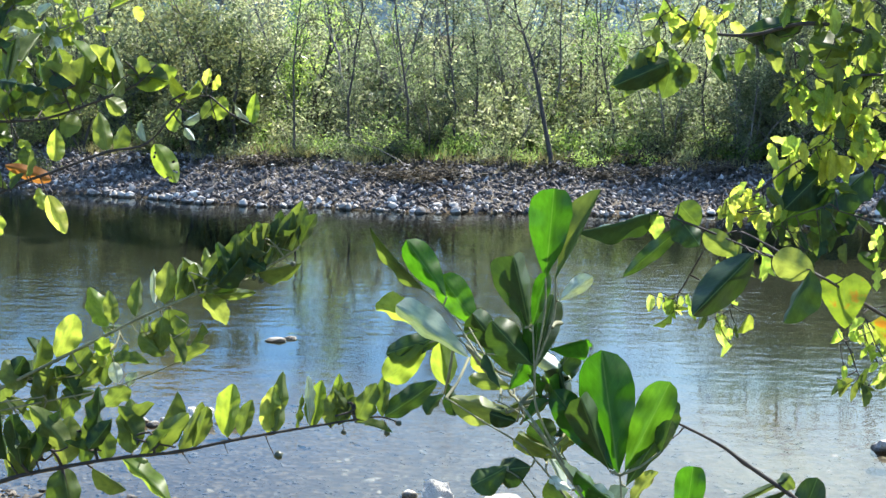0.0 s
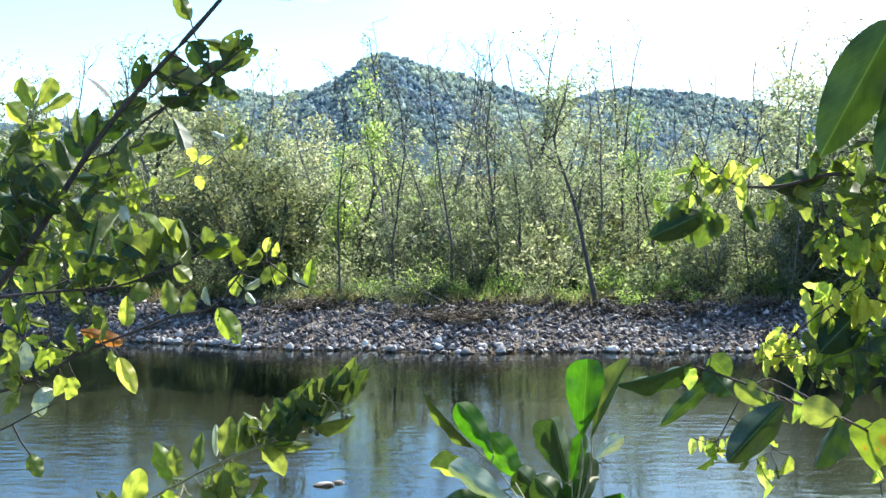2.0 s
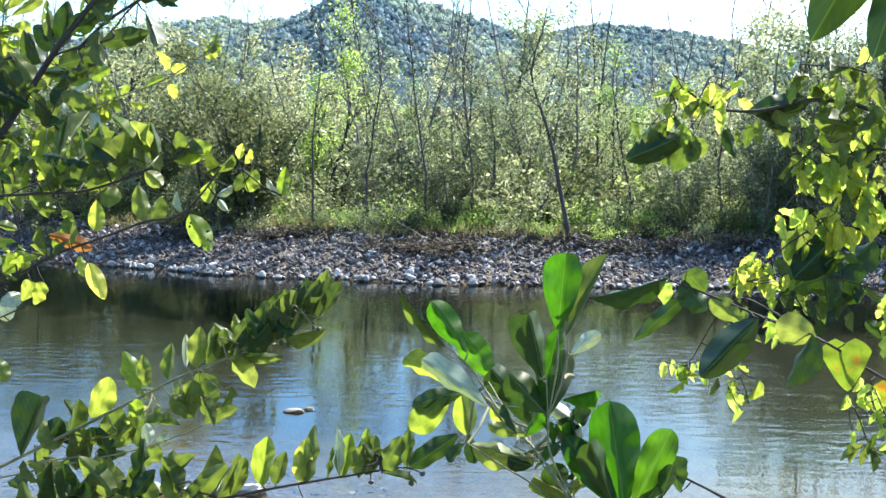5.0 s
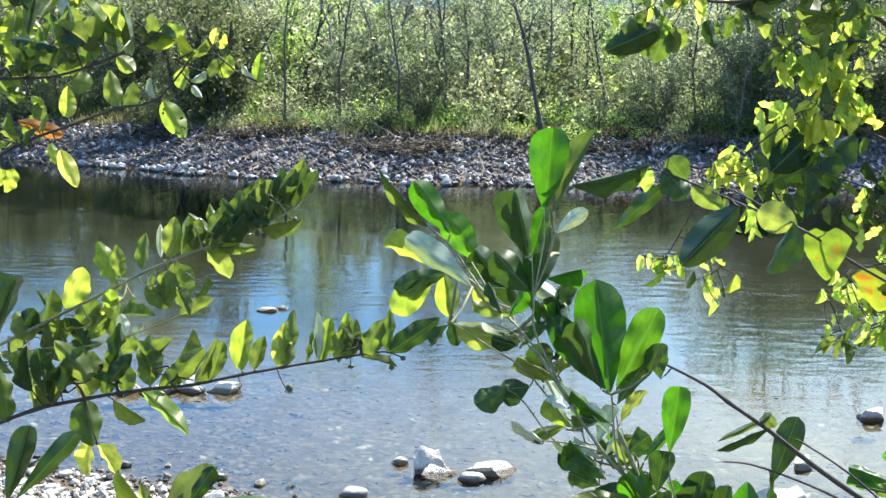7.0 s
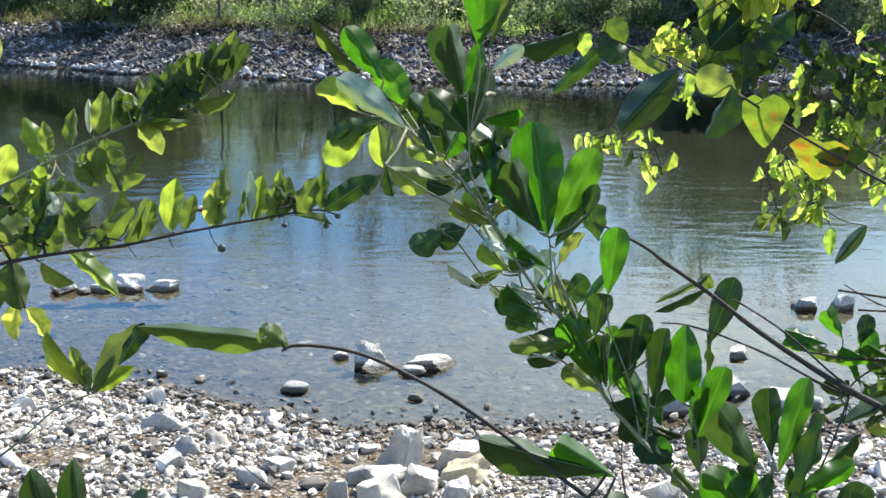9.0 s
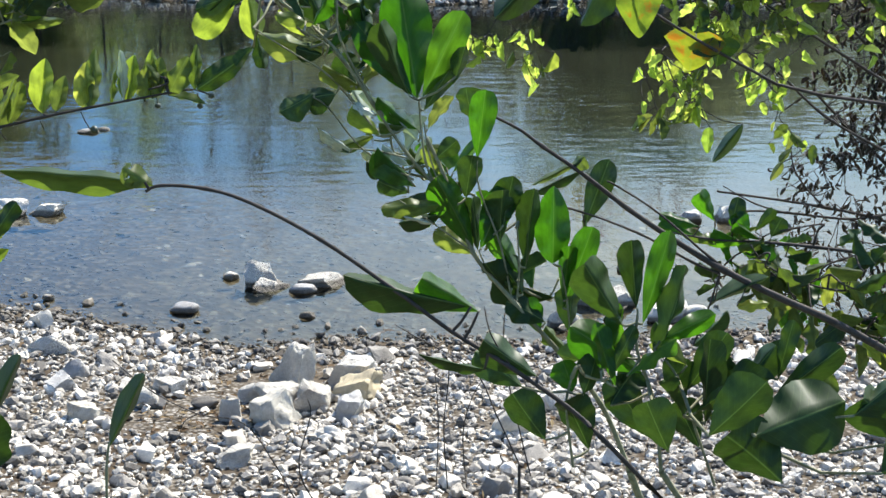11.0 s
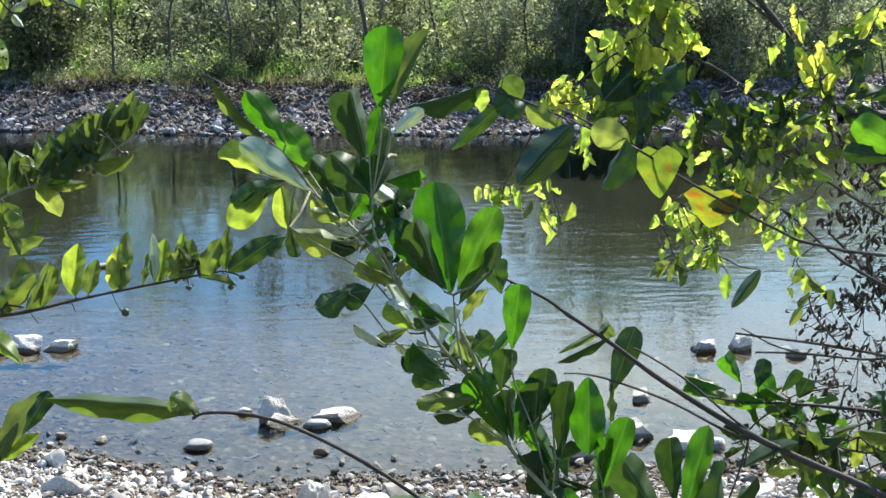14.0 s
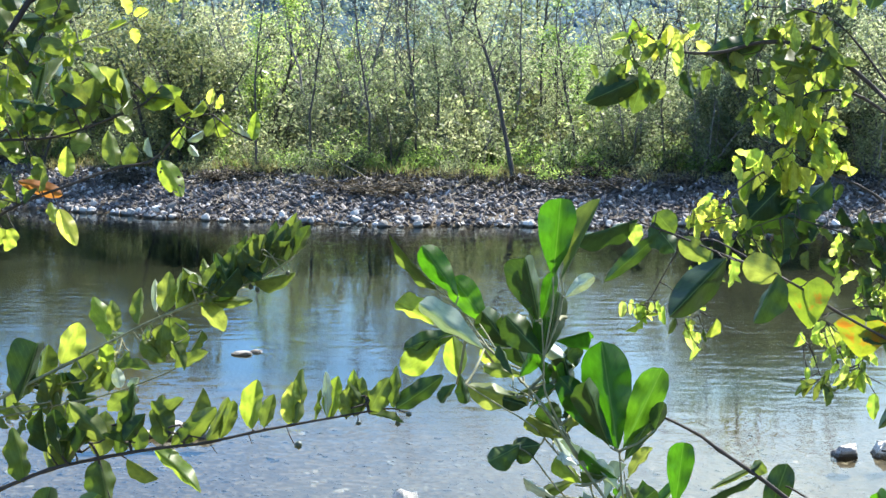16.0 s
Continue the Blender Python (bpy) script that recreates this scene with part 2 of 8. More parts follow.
def water_mat():
    """Clear shallow water: tinted see-through body, mirror gloss by Fresnel, small ripples."""
    m, n, l = node_mat("river_water")
    out = n.new("ShaderNodeOutputMaterial")
    geo, mp = n.new("ShaderNodeNewGeometry"), n.new("ShaderNodeMapping")
    mp.inputs["Scale"].default_value = (0.42, 1.0, 1.0)
    l.new(geo.outputs["Position"], mp.inputs["Vector"])
    f1 = noise_node(n, l, mp.outputs["Vector"], 5.5, 3, 0.5)
    f2 = noise_node(n, l, mp.outputs["Vector"], 1.1, 2, 0.5)
    area = ramp(n, [(0.38, (0.15, 0.15, 0.15)), (0.62, (2.4, 2.4, 2.4))])
    l.new(noise_node(n, l, geo.outputs["Position"], 0.16, 3), area.inputs["Fac"])
    a = n.new("ShaderNodeMath")
    a.operation = "MULTIPLY"
    l.new(f1, a.inputs[0])
    l.new(area.outputs["Color"], a.inputs[1])
    s = n.new("ShaderNodeMath")
    s.operation = "MULTIPLY_ADD"
    s.inputs[1].default_value = 0.6
    l.new(f2, s.inputs[0])
    l.new(a.outputs[0], s.inputs[2])
    b = n.new("ShaderNodeBump")
    b.inputs["Strength"].default_value, b.inputs["Distance"].default_value = 0.15, 0.05
    # calmer along both banks than in the current
    sep, far, near, calm = (n.new("ShaderNodeSeparateXYZ"), n.new("ShaderNodeMapRange"), n.new("ShaderNodeMapRange"), n.new("ShaderNodeMath"))
    l.new(geo.outputs["Position"], sep.inputs["Vector"])
    for nd, a0, a1, lo in ((far, 25.0, 12.0, 0.45), (near, 9.0, 13.0, 0.12)):
        nd.interpolation_type = "SMOOTHSTEP"
        nd.inputs["From Min"].default_value, nd.inputs["From Max"].default_value, nd.inputs["To Min"].default_value = a0, a1, lo
        l.new(sep.outputs["Y"], nd.inputs["Value"])
    calm.operation = "MULTIPLY"
    l.new(far.outputs["Result"], calm.inputs[0])
    l.new(near.outputs["Result"], calm.inputs[1])
    # livelier downstream, where the channel narrows
    quick, cur = n.new("ShaderNodeMapRange"), n.new("ShaderNodeMath")
    quick.interpolation_type = "SMOOTHSTEP"
    quick.inputs["From Min"].default_value, quick.inputs["From Max"].default_value = 0.4, 3.4
    quick.inputs["To Min"].default_value, quick.inputs["To Max"].default_value = 1.0, 1.3
    l.new(sep.outputs["X"], quick.inputs["Value"])
    cur.operation = "MULTIPLY"
    l.new(calm.outputs[0], cur.inputs[0])
    l.new(quick.outputs["Result"], cur.inputs[1])
    hgt = n.new("ShaderNodeMath")
    hgt.operation = "MULTIPLY"
    l.new(s.outputs[0], hgt.inputs[0])
    l.new(cur.outputs[0], hgt.inputs[1])
    l.new(hgt.outputs[0], b.inputs["Height"])
    fr = n.new("ShaderNodeFresnel")
    fr.inputs["IOR"].default_value = 1.33
    l.new(b.outputs["Normal"], fr.inputs["Normal"])
    tp, gl, mx = n.new("ShaderNodeBsdfTransparent"), n.new("ShaderNodeBsdfGlossy"), n.new("ShaderNodeMixShader")
    tp.inputs["Color"].default_value = (0.78, 0.79, 0.7, 1)
    gl.inputs["Color"].default_value = (0.92, 0.97, 0.92, 1)
    gl.inputs["Roughness"].default_value = 0.012
    l.new(b.outputs["Normal"], gl.inputs["Normal"])
    l.new(fr.outputs["Fac"], mx.inputs["Fac"])
    l.new(tp.outputs["BSDF"], mx.inputs[1])
    l.new(gl.outputs["BSDF"], mx.inputs[2])
    l.new(mx.outputs["Shader"], out.inputs["Surface"])
    return m


PALE = [(0.0, (0.09, 0.08, 0.066)), (0.25, (0.27, 0.25, 0.22)), (0.6, (0.55, 0.51, 0.445)), (1.0, (0.82, 0.77, 0.685))]
GREY = [(0.0, (0.04, 0.032, 0.029)), (0.5, (0.1, 0.086, 0.082)), (0.8, (0.19, 0.17, 0.165)), (1.0, (0.5, 0.475, 0.46))]
M_cobble = stone_mat("cobble", PALE, wet=True)
M_gravel = stone_mat("gravel", PALE, island=True, wet=True)
M_bed_stone = stone_mat("bed_stone", [(0.0, (0.05, 0.038, 0.026)), (0.6, (0.1, 0.08, 0.057)), (0.93, (0.17, 0.14, 0.105)), (1.0, (0.33, 0.29, 0.235))], island=True)
M_far_stone = stone_mat("far_stone", [(0.0, (0.12, 0.11, 0.1)), (0.4, (0.3, 0.28, 0.26)), (1.0, (0.62, 0.59, 0.55))], grain=8, wet=True)
M_far_gravel = stone_mat("far_gravel", GREY, island=True, grain=8)
M_ochre = stone_mat("ochre_stone", [(0.0, (0.42, 0.35, 0.22)), (1.0, (0.5, 0.42, 0.28))], grain=14)
M_bark = plain_mat("bark", (0.03, 0.026, 0.022), (0.085, 0.075, 0.062), 18, stretch=(1, 1, 0.25))
M_pale_bark = plain_mat("pale_bark", (0.08, 0.075, 0.065), (0.2, 0.185, 0.165), 18, stretch=(1, 1, 0.25))
M_twig = plain_mat("twig_bark", (0.02, 0.015, 0.012), (0.06, 0.047, 0.037), 160, dist=0.001)
M_stem = plain_mat("green_stem", (0.11, 0.115, 0.055), (0.27, 0.26, 0.15), 160, dist=0.001)
M_water = water_mat()
OLIVE = [(0.0, (0.07, 0.085, 0.04)), (0.5, (0.12, 0.135, 0.07)), (1.0, (0.2, 0.21, 0.13))]
OLIVE_T = [(0.0, (0.16, 0.2, 0.09)), (0.6, (0.29, 0.345, 0.19)), (1.0, (0.44, 0.48, 0.3))]
M_far_leaf = leaf_mat("thicket_leaf", OLIVE, OLIVE_T, 0.4, 0.5, veins=False, island=True)
# dark foliage; its colour also supplies the shade of hollows in the thicket
M_far_leaf_dark = leaf_mat("dark_or_hollow_thicket_leaf", [(0.0, (0.035, 0.048, 0.022)), (1.0, (0.075, 0.095, 0.045))],
                           [(0.0, (0.1, 0.125, 0.05)), (1.0, (0.22, 0.25, 0.11))], 0.4, 0.35, veins=False, island=True)
M_far_leaf_green = leaf_mat("fresh_thicket_leaf", [(0.0, (0.05, 0.1, 0.02)), (1.0, (0.12, 0.19, 0.05))],
                            [(0.0, (0.18, 0.3, 0.06)), (1.0, (0.38, 0.52, 0.16))], 0.4, 0.5, veins=False, island=True)


# ---- helpers of this scene ----
def mesh_of(name, verts, faces, mat, smooth=True, sharp=0):
    me = bpy.data.meshes.new(name)
    me.from_pydata([tuple(v) for v in verts], [], [tuple(f) for f in faces])
    me.materials.append(mat)
    if smooth:
        me.polygons.foreach_set("use_smooth", [True] * len(me.polygons))
    me.update()
    if sharp:
        me.set_sharp_from_angle(angle=radians(sharp))
    return me


def part_of(name, me, parent, m=None, label=""):
    ob = new(name, me)
    ob.parent = parent
    if m is not None:
        ob.matrix_basis = m
    return tagged(ob, label)


def smooth01(a, b, x):
    t = np.clip((np.asarray(x, float) - a) / (b - a), 0, 1)
    return t * t * (3 - 2 * t)


# ---- lie of the land: y runs across the river, water level is z = 0 ----
def far_shore(x):
    x = np.asarray(x, float)
    d = np.abs(x - 1.2)
    bend = np.where(x < 1.2, 0.030, 0.012)
    return 24.75 + np.where(d < 12, bend * d * d, bend * (24 * d - 144)) + 0.12 * np.sin(1.7 * x) + 0.08 * np.sin(4.1 * x + 1)


def near_shore(x):
    x = np.asarray(x, float)
    return 8.0 - 0.46 * np.clip(x + 0.15, -2.2, 0) - 0.2 * np.clip(x + 2.35, -9, 0) + 0.06 * np.sin(3.1 * x) + 0.04 * np.sin(7.3 * x)


def land(x, y):
    x, y = np.asarray(x, float), np.asarray(y, float)
    fs, ns = far_shore(x), near_shore(x)
    u = ns - y                                     # metres up the near bank
    near = 0.085 * np.clip(u, 0, 4) + 0.42 * np.clip(u - 4, 0, 2.8) + 0.05 * np.clip(u - 6.8, 0, 60)
    v = y - ns
    bed = -0.055 * np.clip(v, 0, 4) - 0.09 * np.clip(v - 4, 0, 6)
    w = y - fs
    far = 0.20 * np.clip(w, 0, 2.6) + 0.06 * np.clip(w - 2.6, 0, 3) + 0.004 * np.clip(w - 5.6, 0, 400)
    bed = np.maximum(bed, -0.76) * smooth01(0, 0.8, -w)
    return np.where(u > 0, near, np.where(w > 0, far, bed))


def sheet(name, xs, ys, mat, z=None):
    X, Y = np.meshgrid(xs, ys)
    Z = land(X, Y) if z is None else np.full_like(X, z)
    nx, ny = len(xs), len(ys)
    v = np.stack([X.ravel(), Y.ravel(), Z.ravel()], 1)
    i = (np.arange(ny - 1)[:, None] * nx + np.arange(nx - 1)[None, :]).ravel()
    f = np.stack([i, i + 1, i + nx + 1, i + nx], 1)
    return mesh_of(name, v.tolist(), f.tolist(), mat)


def ground_mat():
    """Silt and fine gravel by the water, leaf litter and dry grass further up."""
    m, n, l = node_mat("ground")
    out, bs, geo = n.new("ShaderNodeOutputMaterial"), n.new("ShaderNodeBsdfPrincipled"), n.new("ShaderNodeNewGeometry")
    sep = n.new("ShaderNodeSeparateXYZ")
    l.new(geo.outputs["Position"], sep.inputs["Vector"])
    vor = n.new("ShaderNodeTexVoronoi")
    vor.inputs["Scale"].default_value = 22
    l.new(geo.outputs["Position"], vor.inputs["Vector"])
    peb = ramp(n, [(0.0, (0.03, 0.023, 0.015)), (0.5, (0.08, 0.063, 0.044)), (1.0, (0.22, 0.185, 0.14))])
    l.new(vor.outputs["Color"], peb.inputs["Fac"])
    silt = ramp(n, [(0.3, (0.045, 0.034, 0.02)), (0.7, (0.11, 0.083, 0.052))])
    l.new(noise_node(n, l, geo.outputs["Position"], 1.3, 6), silt.inputs["Fac"])
    c = mix_col(n, l, 0.55, silt.outputs["Color"], peb.outputs["Color"])
    litter = ramp(n, [(0.3, (0.06, 0.055, 0.03)), (0.55, (0.13, 0.12, 0.06)), (0.75, (0.2, 0.18, 0.1))])
    l.new(noise_node(n, l, geo.outputs["Position"], 7, 6, 0.7), litter.inputs["Fac"])
    soil = ramp(n, [(0.3, (0.035, 0.026, 0.018)), (0.7, (0.09, 0.068, 0.047))])
    l.new(noise_node(n, l, geo.outputs["Position"], 9, 6, 0.7), soil.inputs["Fac"])
    dry = n.new("ShaderNodeMapRange")
    dry.inputs["From Min"].default_value, dry.inputs["From Max"].default_value = 0.02, 0.08
    dry.inputs["To Max"].default_value = 0.85
    l.new(sep.outputs["Z"], dry.inputs["Value"])
    dv = n.new("ShaderNodeTexVoronoi")
    dv.inputs["Scale"].default_value = 38
    l.new(geo.outputs["Position"], dv.inputs["Vector"])
    grit = ramp(n, [(0.0, (0.08, 0.066, 0.05)), (0.5, (0.25, 0.228, 0.195)), (1.0, (0.5, 0.47, 0.42))])
    l.new(dv.outputs["Color"], grit.inputs["Fac"])
    gap = ramp(n, [(0.25, (1, 1, 1)), (0.6, (0.25, 0.23, 0.2))])
    l.new(dv.outputs["Distance"], gap.inputs["Fac"])
    grit_c = mix_col(n, l, 1.0, grit.outputs["Color"], gap.outputs["Color"], "MULTIPLY")
    patch = ramp(n, [(0.5, (1, 1, 1)), (0.62, (0, 0, 0))])
    l.new(noise_node(n, l, geo.outputs["Position"], 1.1, 4), patch.inputs["Fac"])
    dry_c = mix_col(n, l, patch.outputs["Color"], soil.outputs["Color"], grit_c)
    c = mix_col(n, l, dry.outputs["Result"], c, dry_c)
    up = n.new("ShaderNodeMapRange")
    up.inputs["From Min"].default_value, up.inputs["From Max"].default_value = 0.42, 0.62
    l.new(sep.outputs["Z"], up.inputs["Value"])
    c = mix_col(n, l, up.outputs["Result"], c, litter.outputs["Color"])
    # deep bed painted near black for the light that deep water absorbs
    deep_dim = ramp(n, [(0.3, (0.009, 0.011, 0.007)), (0.7, (0.017, 0.02, 0.013))])
    l.new(noise_node(n, l, geo.outputs["Position"], 0.9, 5), deep_dim.inputs["Fac"])
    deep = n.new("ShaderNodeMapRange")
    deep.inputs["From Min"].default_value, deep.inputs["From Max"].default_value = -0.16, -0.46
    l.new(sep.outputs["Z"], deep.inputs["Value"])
    # cyan light of the water downstream, painted onto the deep bed
    water_cyan, dr = n.new("ShaderNodeMapRange"), n.new("ShaderNodeMath")
    water_cyan.interpolation_type = "SMOOTHSTEP"
    water_cyan.inputs["From Min"].default_value, water_cyan.inputs["From Max"].default_value = 0.0, 3.0
    l.new(sep.outputs["X"], water_cyan.inputs["Value"])
    cyan_noise = ramp(n, [(0.35, (0.35, 0.35, 0.35)), (0.6, (1, 1, 1))])
    l.new(noise_node(n, l, geo.outputs["Position"], 0.4, 4), cyan_noise.inputs["Fac"])
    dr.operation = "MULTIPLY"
    l.new(water_cyan.outputs["Result"], dr.inputs[0])
    l.new(cyan_noise.outputs["Color"], dr.inputs[1])
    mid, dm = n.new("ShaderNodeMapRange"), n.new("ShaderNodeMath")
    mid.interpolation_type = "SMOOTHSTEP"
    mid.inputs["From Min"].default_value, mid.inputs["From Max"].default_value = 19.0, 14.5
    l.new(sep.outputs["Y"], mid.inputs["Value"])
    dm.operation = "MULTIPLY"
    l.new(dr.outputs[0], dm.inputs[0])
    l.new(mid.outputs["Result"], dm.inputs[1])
    bed = mix_col(n, l, dm.outputs[0], deep_dim.outputs["Color"], (0.022, 0.05, 0.068))
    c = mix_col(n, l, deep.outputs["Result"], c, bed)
    l.new(c, bs.inputs["Base Color"])
    bs.inputs["Roughness"].default_value, bs.inputs["Specular IOR Level"].default_value = 0.9, 0.05
    b = n.new("ShaderNodeBump")
    b.inputs["Strength"].default_value, b.inputs["Distance"].default_value = 0.6, 0.02
    l.new(vor.outputs["Distance"], b.inputs["Height"])
    l.new(b.outputs["Normal"], bs.inputs["Normal"])
    l.new(bs.outputs["BSDF"], out.inputs["Surface"])
    return m


def graded(lo, a, b, hi, step, coarse):
    mid = list(np.arange(a, b + 1e-6, step))
    left, right, g = [], [], step
    x = a
    while x > lo:
        g = min(g * 1.35, coarse)
        x -= g
        left.append(x)
    x, g = b, step
    while x < hi:
        g = min(g * 1.35, coarse)
        x += g
        right.append(x)
    return np.array(left[::-1] + mid + right)


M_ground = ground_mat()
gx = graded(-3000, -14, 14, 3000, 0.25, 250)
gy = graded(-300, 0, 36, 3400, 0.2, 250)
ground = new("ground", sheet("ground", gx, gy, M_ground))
tagged(ground, "silt and pebble river bed rising to two stony banks", "ground", kind="structure")
wx, wy = graded(-400, -14, 14, 400, 1.0, 60), np.concatenate([np.arange(6.0, 30, 1.0), np.arange(30, 130, 10.0)])
water = new("water", sheet("water", wx, wy, M_water, 0.0))
tagged(water, "clear shallow river water with small ripples", "water", kind="structure")


# ---- stones ----
def stone_shape(seed, sub=1, flat=0.55, rough=0.22, facets=0):
    """One stone about 1 m across: a lumpy, flattened ball, chipped by a few planes if it is angular."""
    rng = random.Random(seed)
    bm = bmesh.new()
    bmesh.ops.create_icosphere(bm, subdivisions=sub, radius=0.5)
    off = Vector((rng.uniform(-9, 9), rng.uniform(-9, 9), rng.uniform(-9, 9)))
    ax = Vector((1, rng.uniform(0.6, 0.9), flat * rng.uniform(0.8, 1.25)))
    planes = []
    for _ in range(facets):
        d = Vector((rng.gauss(0, 1), rng.gauss(0, 1), rng.gauss(0, 0.8))).normalized()
        planes.append((d, rng.uniform(0.26, 0.4)))
    for v in bm.verts:
        p = v.co.copy()
        p *= 1 + rough * 2 * noise.noise(p * 2.1 + off) + rough * 0.7 * noise.noise(p * 5 + off)
        for d, h in planes:
            s = p.dot(d) - h
            if s > 0:
                p -= d * s * 0.92
        v.co = Vector((p.x * ax.x, p.y * ax.y, p.z * ax.z))
    bm.verts.index_update()
    vs, fs = [tuple(v.co) for v in bm.verts], [tuple(v.index for v in f.verts) for f in bm.faces]
    bm.free()
    return np.array(vs), np.array(fs)


def rot_z_tilt(rng, tilt):
    return Euler((rng.uniform(-tilt, tilt), rng.uniform(-tilt, tilt), rng.uniform(0, 6.283))).to_matrix()


def scatter(name, shapes, spots, mat, parent, label, seed, tilt=0.45):
    """Many stones joined into one mesh; spots: x, y, z, size."""
    rng = random.Random(seed)
    V, F, base = [], [], 0
    for x, y, z, s in spots:
        vs, fs = rng.choice(shapes)
        R = np.array(rot_z_tilt(rng, tilt)) * s
        V.append(vs @ R.T + (x, y, z))
        F.append(fs + base)
        base += len(vs)
    ob = part_of(name, mesh_of(name, np.concatenate(V).tolist(), np.concatenate(F).tolist(), mat, smooth=False), parent, None, label)
    tagged(ob, kind="stuff")
    return ob


def bare_soil(x, y):
    """Patches of brown soil between the gravel."""
    d = ((x + 0.55) / 0.42) ** 2 + ((y - 6.75) / 0.42) ** 2 + 0.9 * noise.noise(Vector((x * 4, y * 4, 2.2)))
    return d < 0.8 or (y < 7.6 and noise.noise(Vector((x * 1.2, y * 1.7, 7.3))) > 0.4)


def pebble_spots(n, x0, x1, u0, u1, shore, sign, lo, hi, seed, sink=0.12, bias=1.0, bare=False):
    """Stones on a bank: u metres up from the shore line, sizes lo to hi, mostly small."""
    rng = np.random.RandomState(seed)
    x = rng.uniform(x0, x1, n)
    u = u0 + (u1 - u0) * rng.uniform(0, 1, n) ** bias
    y = shore(x) + sign * u
    s = lo + (hi - lo) * rng.uniform(0, 1, n) ** 3
    z = land(x, y) + s * (0.28 - sink)
    spots = list(zip(x.tolist(), y.tolist(), z.tolist(), s.tolist()))
    if not bare:
        return spots
    # a few patches of bare brown soil
    return [p for p in spots if not bare_soil(p[0], p[1])]


def chip_shape(seed, flat=0.6):
    """A small angular stone: a jittered, flattened icosahedron."""
    rng = random.Random(seed)
    bm = bmesh.new()
    bmesh.ops.create_icosphere(bm, subdivisions=1, radius=0.5)
    bm.verts.index_update()
    ax = (1, rng.uniform(0.55, 0.9), flat * rng.uniform(0.7, 1.3))
    vs = [[c * a * k for c, a in zip(v.co, ax)] for v in bm.verts for k in (rng.uniform(0.62, 1.3),)]
    fs = [tuple(v.index for v in f.verts) for f in bm.faces]
    bm.free()
    return np.array(vs), np.array(fs)


def block_shape(seed, sub=4):
    """A broken angular rock about 1 m wide: a ball cut by uneven, roughly square planes, with worn edges."""
    rng = random.Random(seed)
    bm = bmesh.new()
    bmesh.ops.create_icosphere(bm, subdivisions=sub, radius=0.68)
    turn = Euler((rng.uniform(-0.3, 0.3), rng.uniform(-0.3, 0.3), rng.uniform(0, 3))).to_matrix()
    planes = []
    for ax in ((1, 0, 0), (-1, 0, 0), (0, 1, 0), (0, -1, 0), (0, 0, 1), (0, 0, -1)):
        d = turn @ (Vector(ax) + Vector((rng.gauss(0, 0.22), rng.gauss(0, 0.22), rng.gauss(0, 0.22))))
        planes.append((d.normalized(), rng.uniform(0.32, 0.44)))
    for _ in range(4):
        planes.append((Vector((rng.gauss(0, 1), rng.gauss(0, 1), rng.gauss(0, 1))).normalized(), rng.uniform(0.44, 0.55)))
    off = Vector((rng.uniform(-9, 9), rng.uniform(-9, 9), rng.uniform(-9, 9)))
    for v in bm.verts:
        p = v.co.copy()
        for _ in range(2):
            for d, h in planes:
                s = p.dot(d) - h
                if s > 0:
                    p -= d * s
        v.co = p * (1 + 0.2 * noise.noise(p * 3 + off) + 0.1 * noise.noise(p * 8 + off) + 0.04 * noise.noise(p * 19 + off))
    bm.verts.index_update()
    vs, fs = [tuple(v.co) for v in bm.verts], [tuple(v.index for v in f.verts) for f in bm.faces]
    bm.free()
    return np.array(vs), np.array(fs)


chips = [chip_shape(i) for i in range(14)]
near_bank = tagged(new("gravel_bank"), "sunlit bank of pale grey cobbles and gravel", "gravel bank", kind="structure")
scatter("gravel", chips, pebble_spots(13500, -3.6, 5.2, 0.02, 3.0, near_shore, -1, 0.026, 0.09, 3, 0.1, 1.0, True), M_gravel, near_bank,
        "pale grey angular gravel", 4)
scatter("gravel", chips, pebble_spots(16000, -3.3, 4.6, -0.12, 3.0, near_shore, -1, 0.018, 0.05, 8, 0.08, 1.0, True), M_gravel, near_bank,
        "fine pale gravel between the stones", 9)
scatter("bed_stones", [(vs * (1, 1, 0.4), fs) for vs, fs in chips], pebble_spots(9000, -4.5, 6.2, -4.0, 0.15, near_shore, -1, 0.025, 0.11, 5, 0.3, 0.6), M_bed_stone, near_bank,
        "dull stones under shallow water", 6)
scatter("gravel", chips, pebble_spots(170, -3.3, 4.2, -0.6, 0.1, near_shore, -1, 0.04, 0.1, 15, 0.06, 0.6), M_gravel, near_bank,
        "pale stones showing above the water's edge", 16)
cobble_meshes = []
for i in range(12):
    vs, fs = block_shape(100 + i, 3) if i % 3 == 0 else stone_shape(100 + i, 3, 0.6, 0.24, 6)
    cobble_meshes.append(mesh_of("cobble", vs.tolist(), fs.tolist(), M_cobble, sharp=32))
rng = random.Random(11)
for x, y, z, s in pebble_spots(295, -3.0, 3.8, 0.05, 2.8, near_shore, -1, 0.065, 0.17, 12, 0.16):
    m = Matrix.Translation((x, y, z)) @ rot_z_tilt(rng, 0.5).to_4x4() @ Matrix.Diagonal((s, s * rng.uniform(0.6, 1.0), s * rng.uniform(0.6, 1.0), 1))
    part_of("cobble", rng.choice(cobble_meshes), near_bank, m)

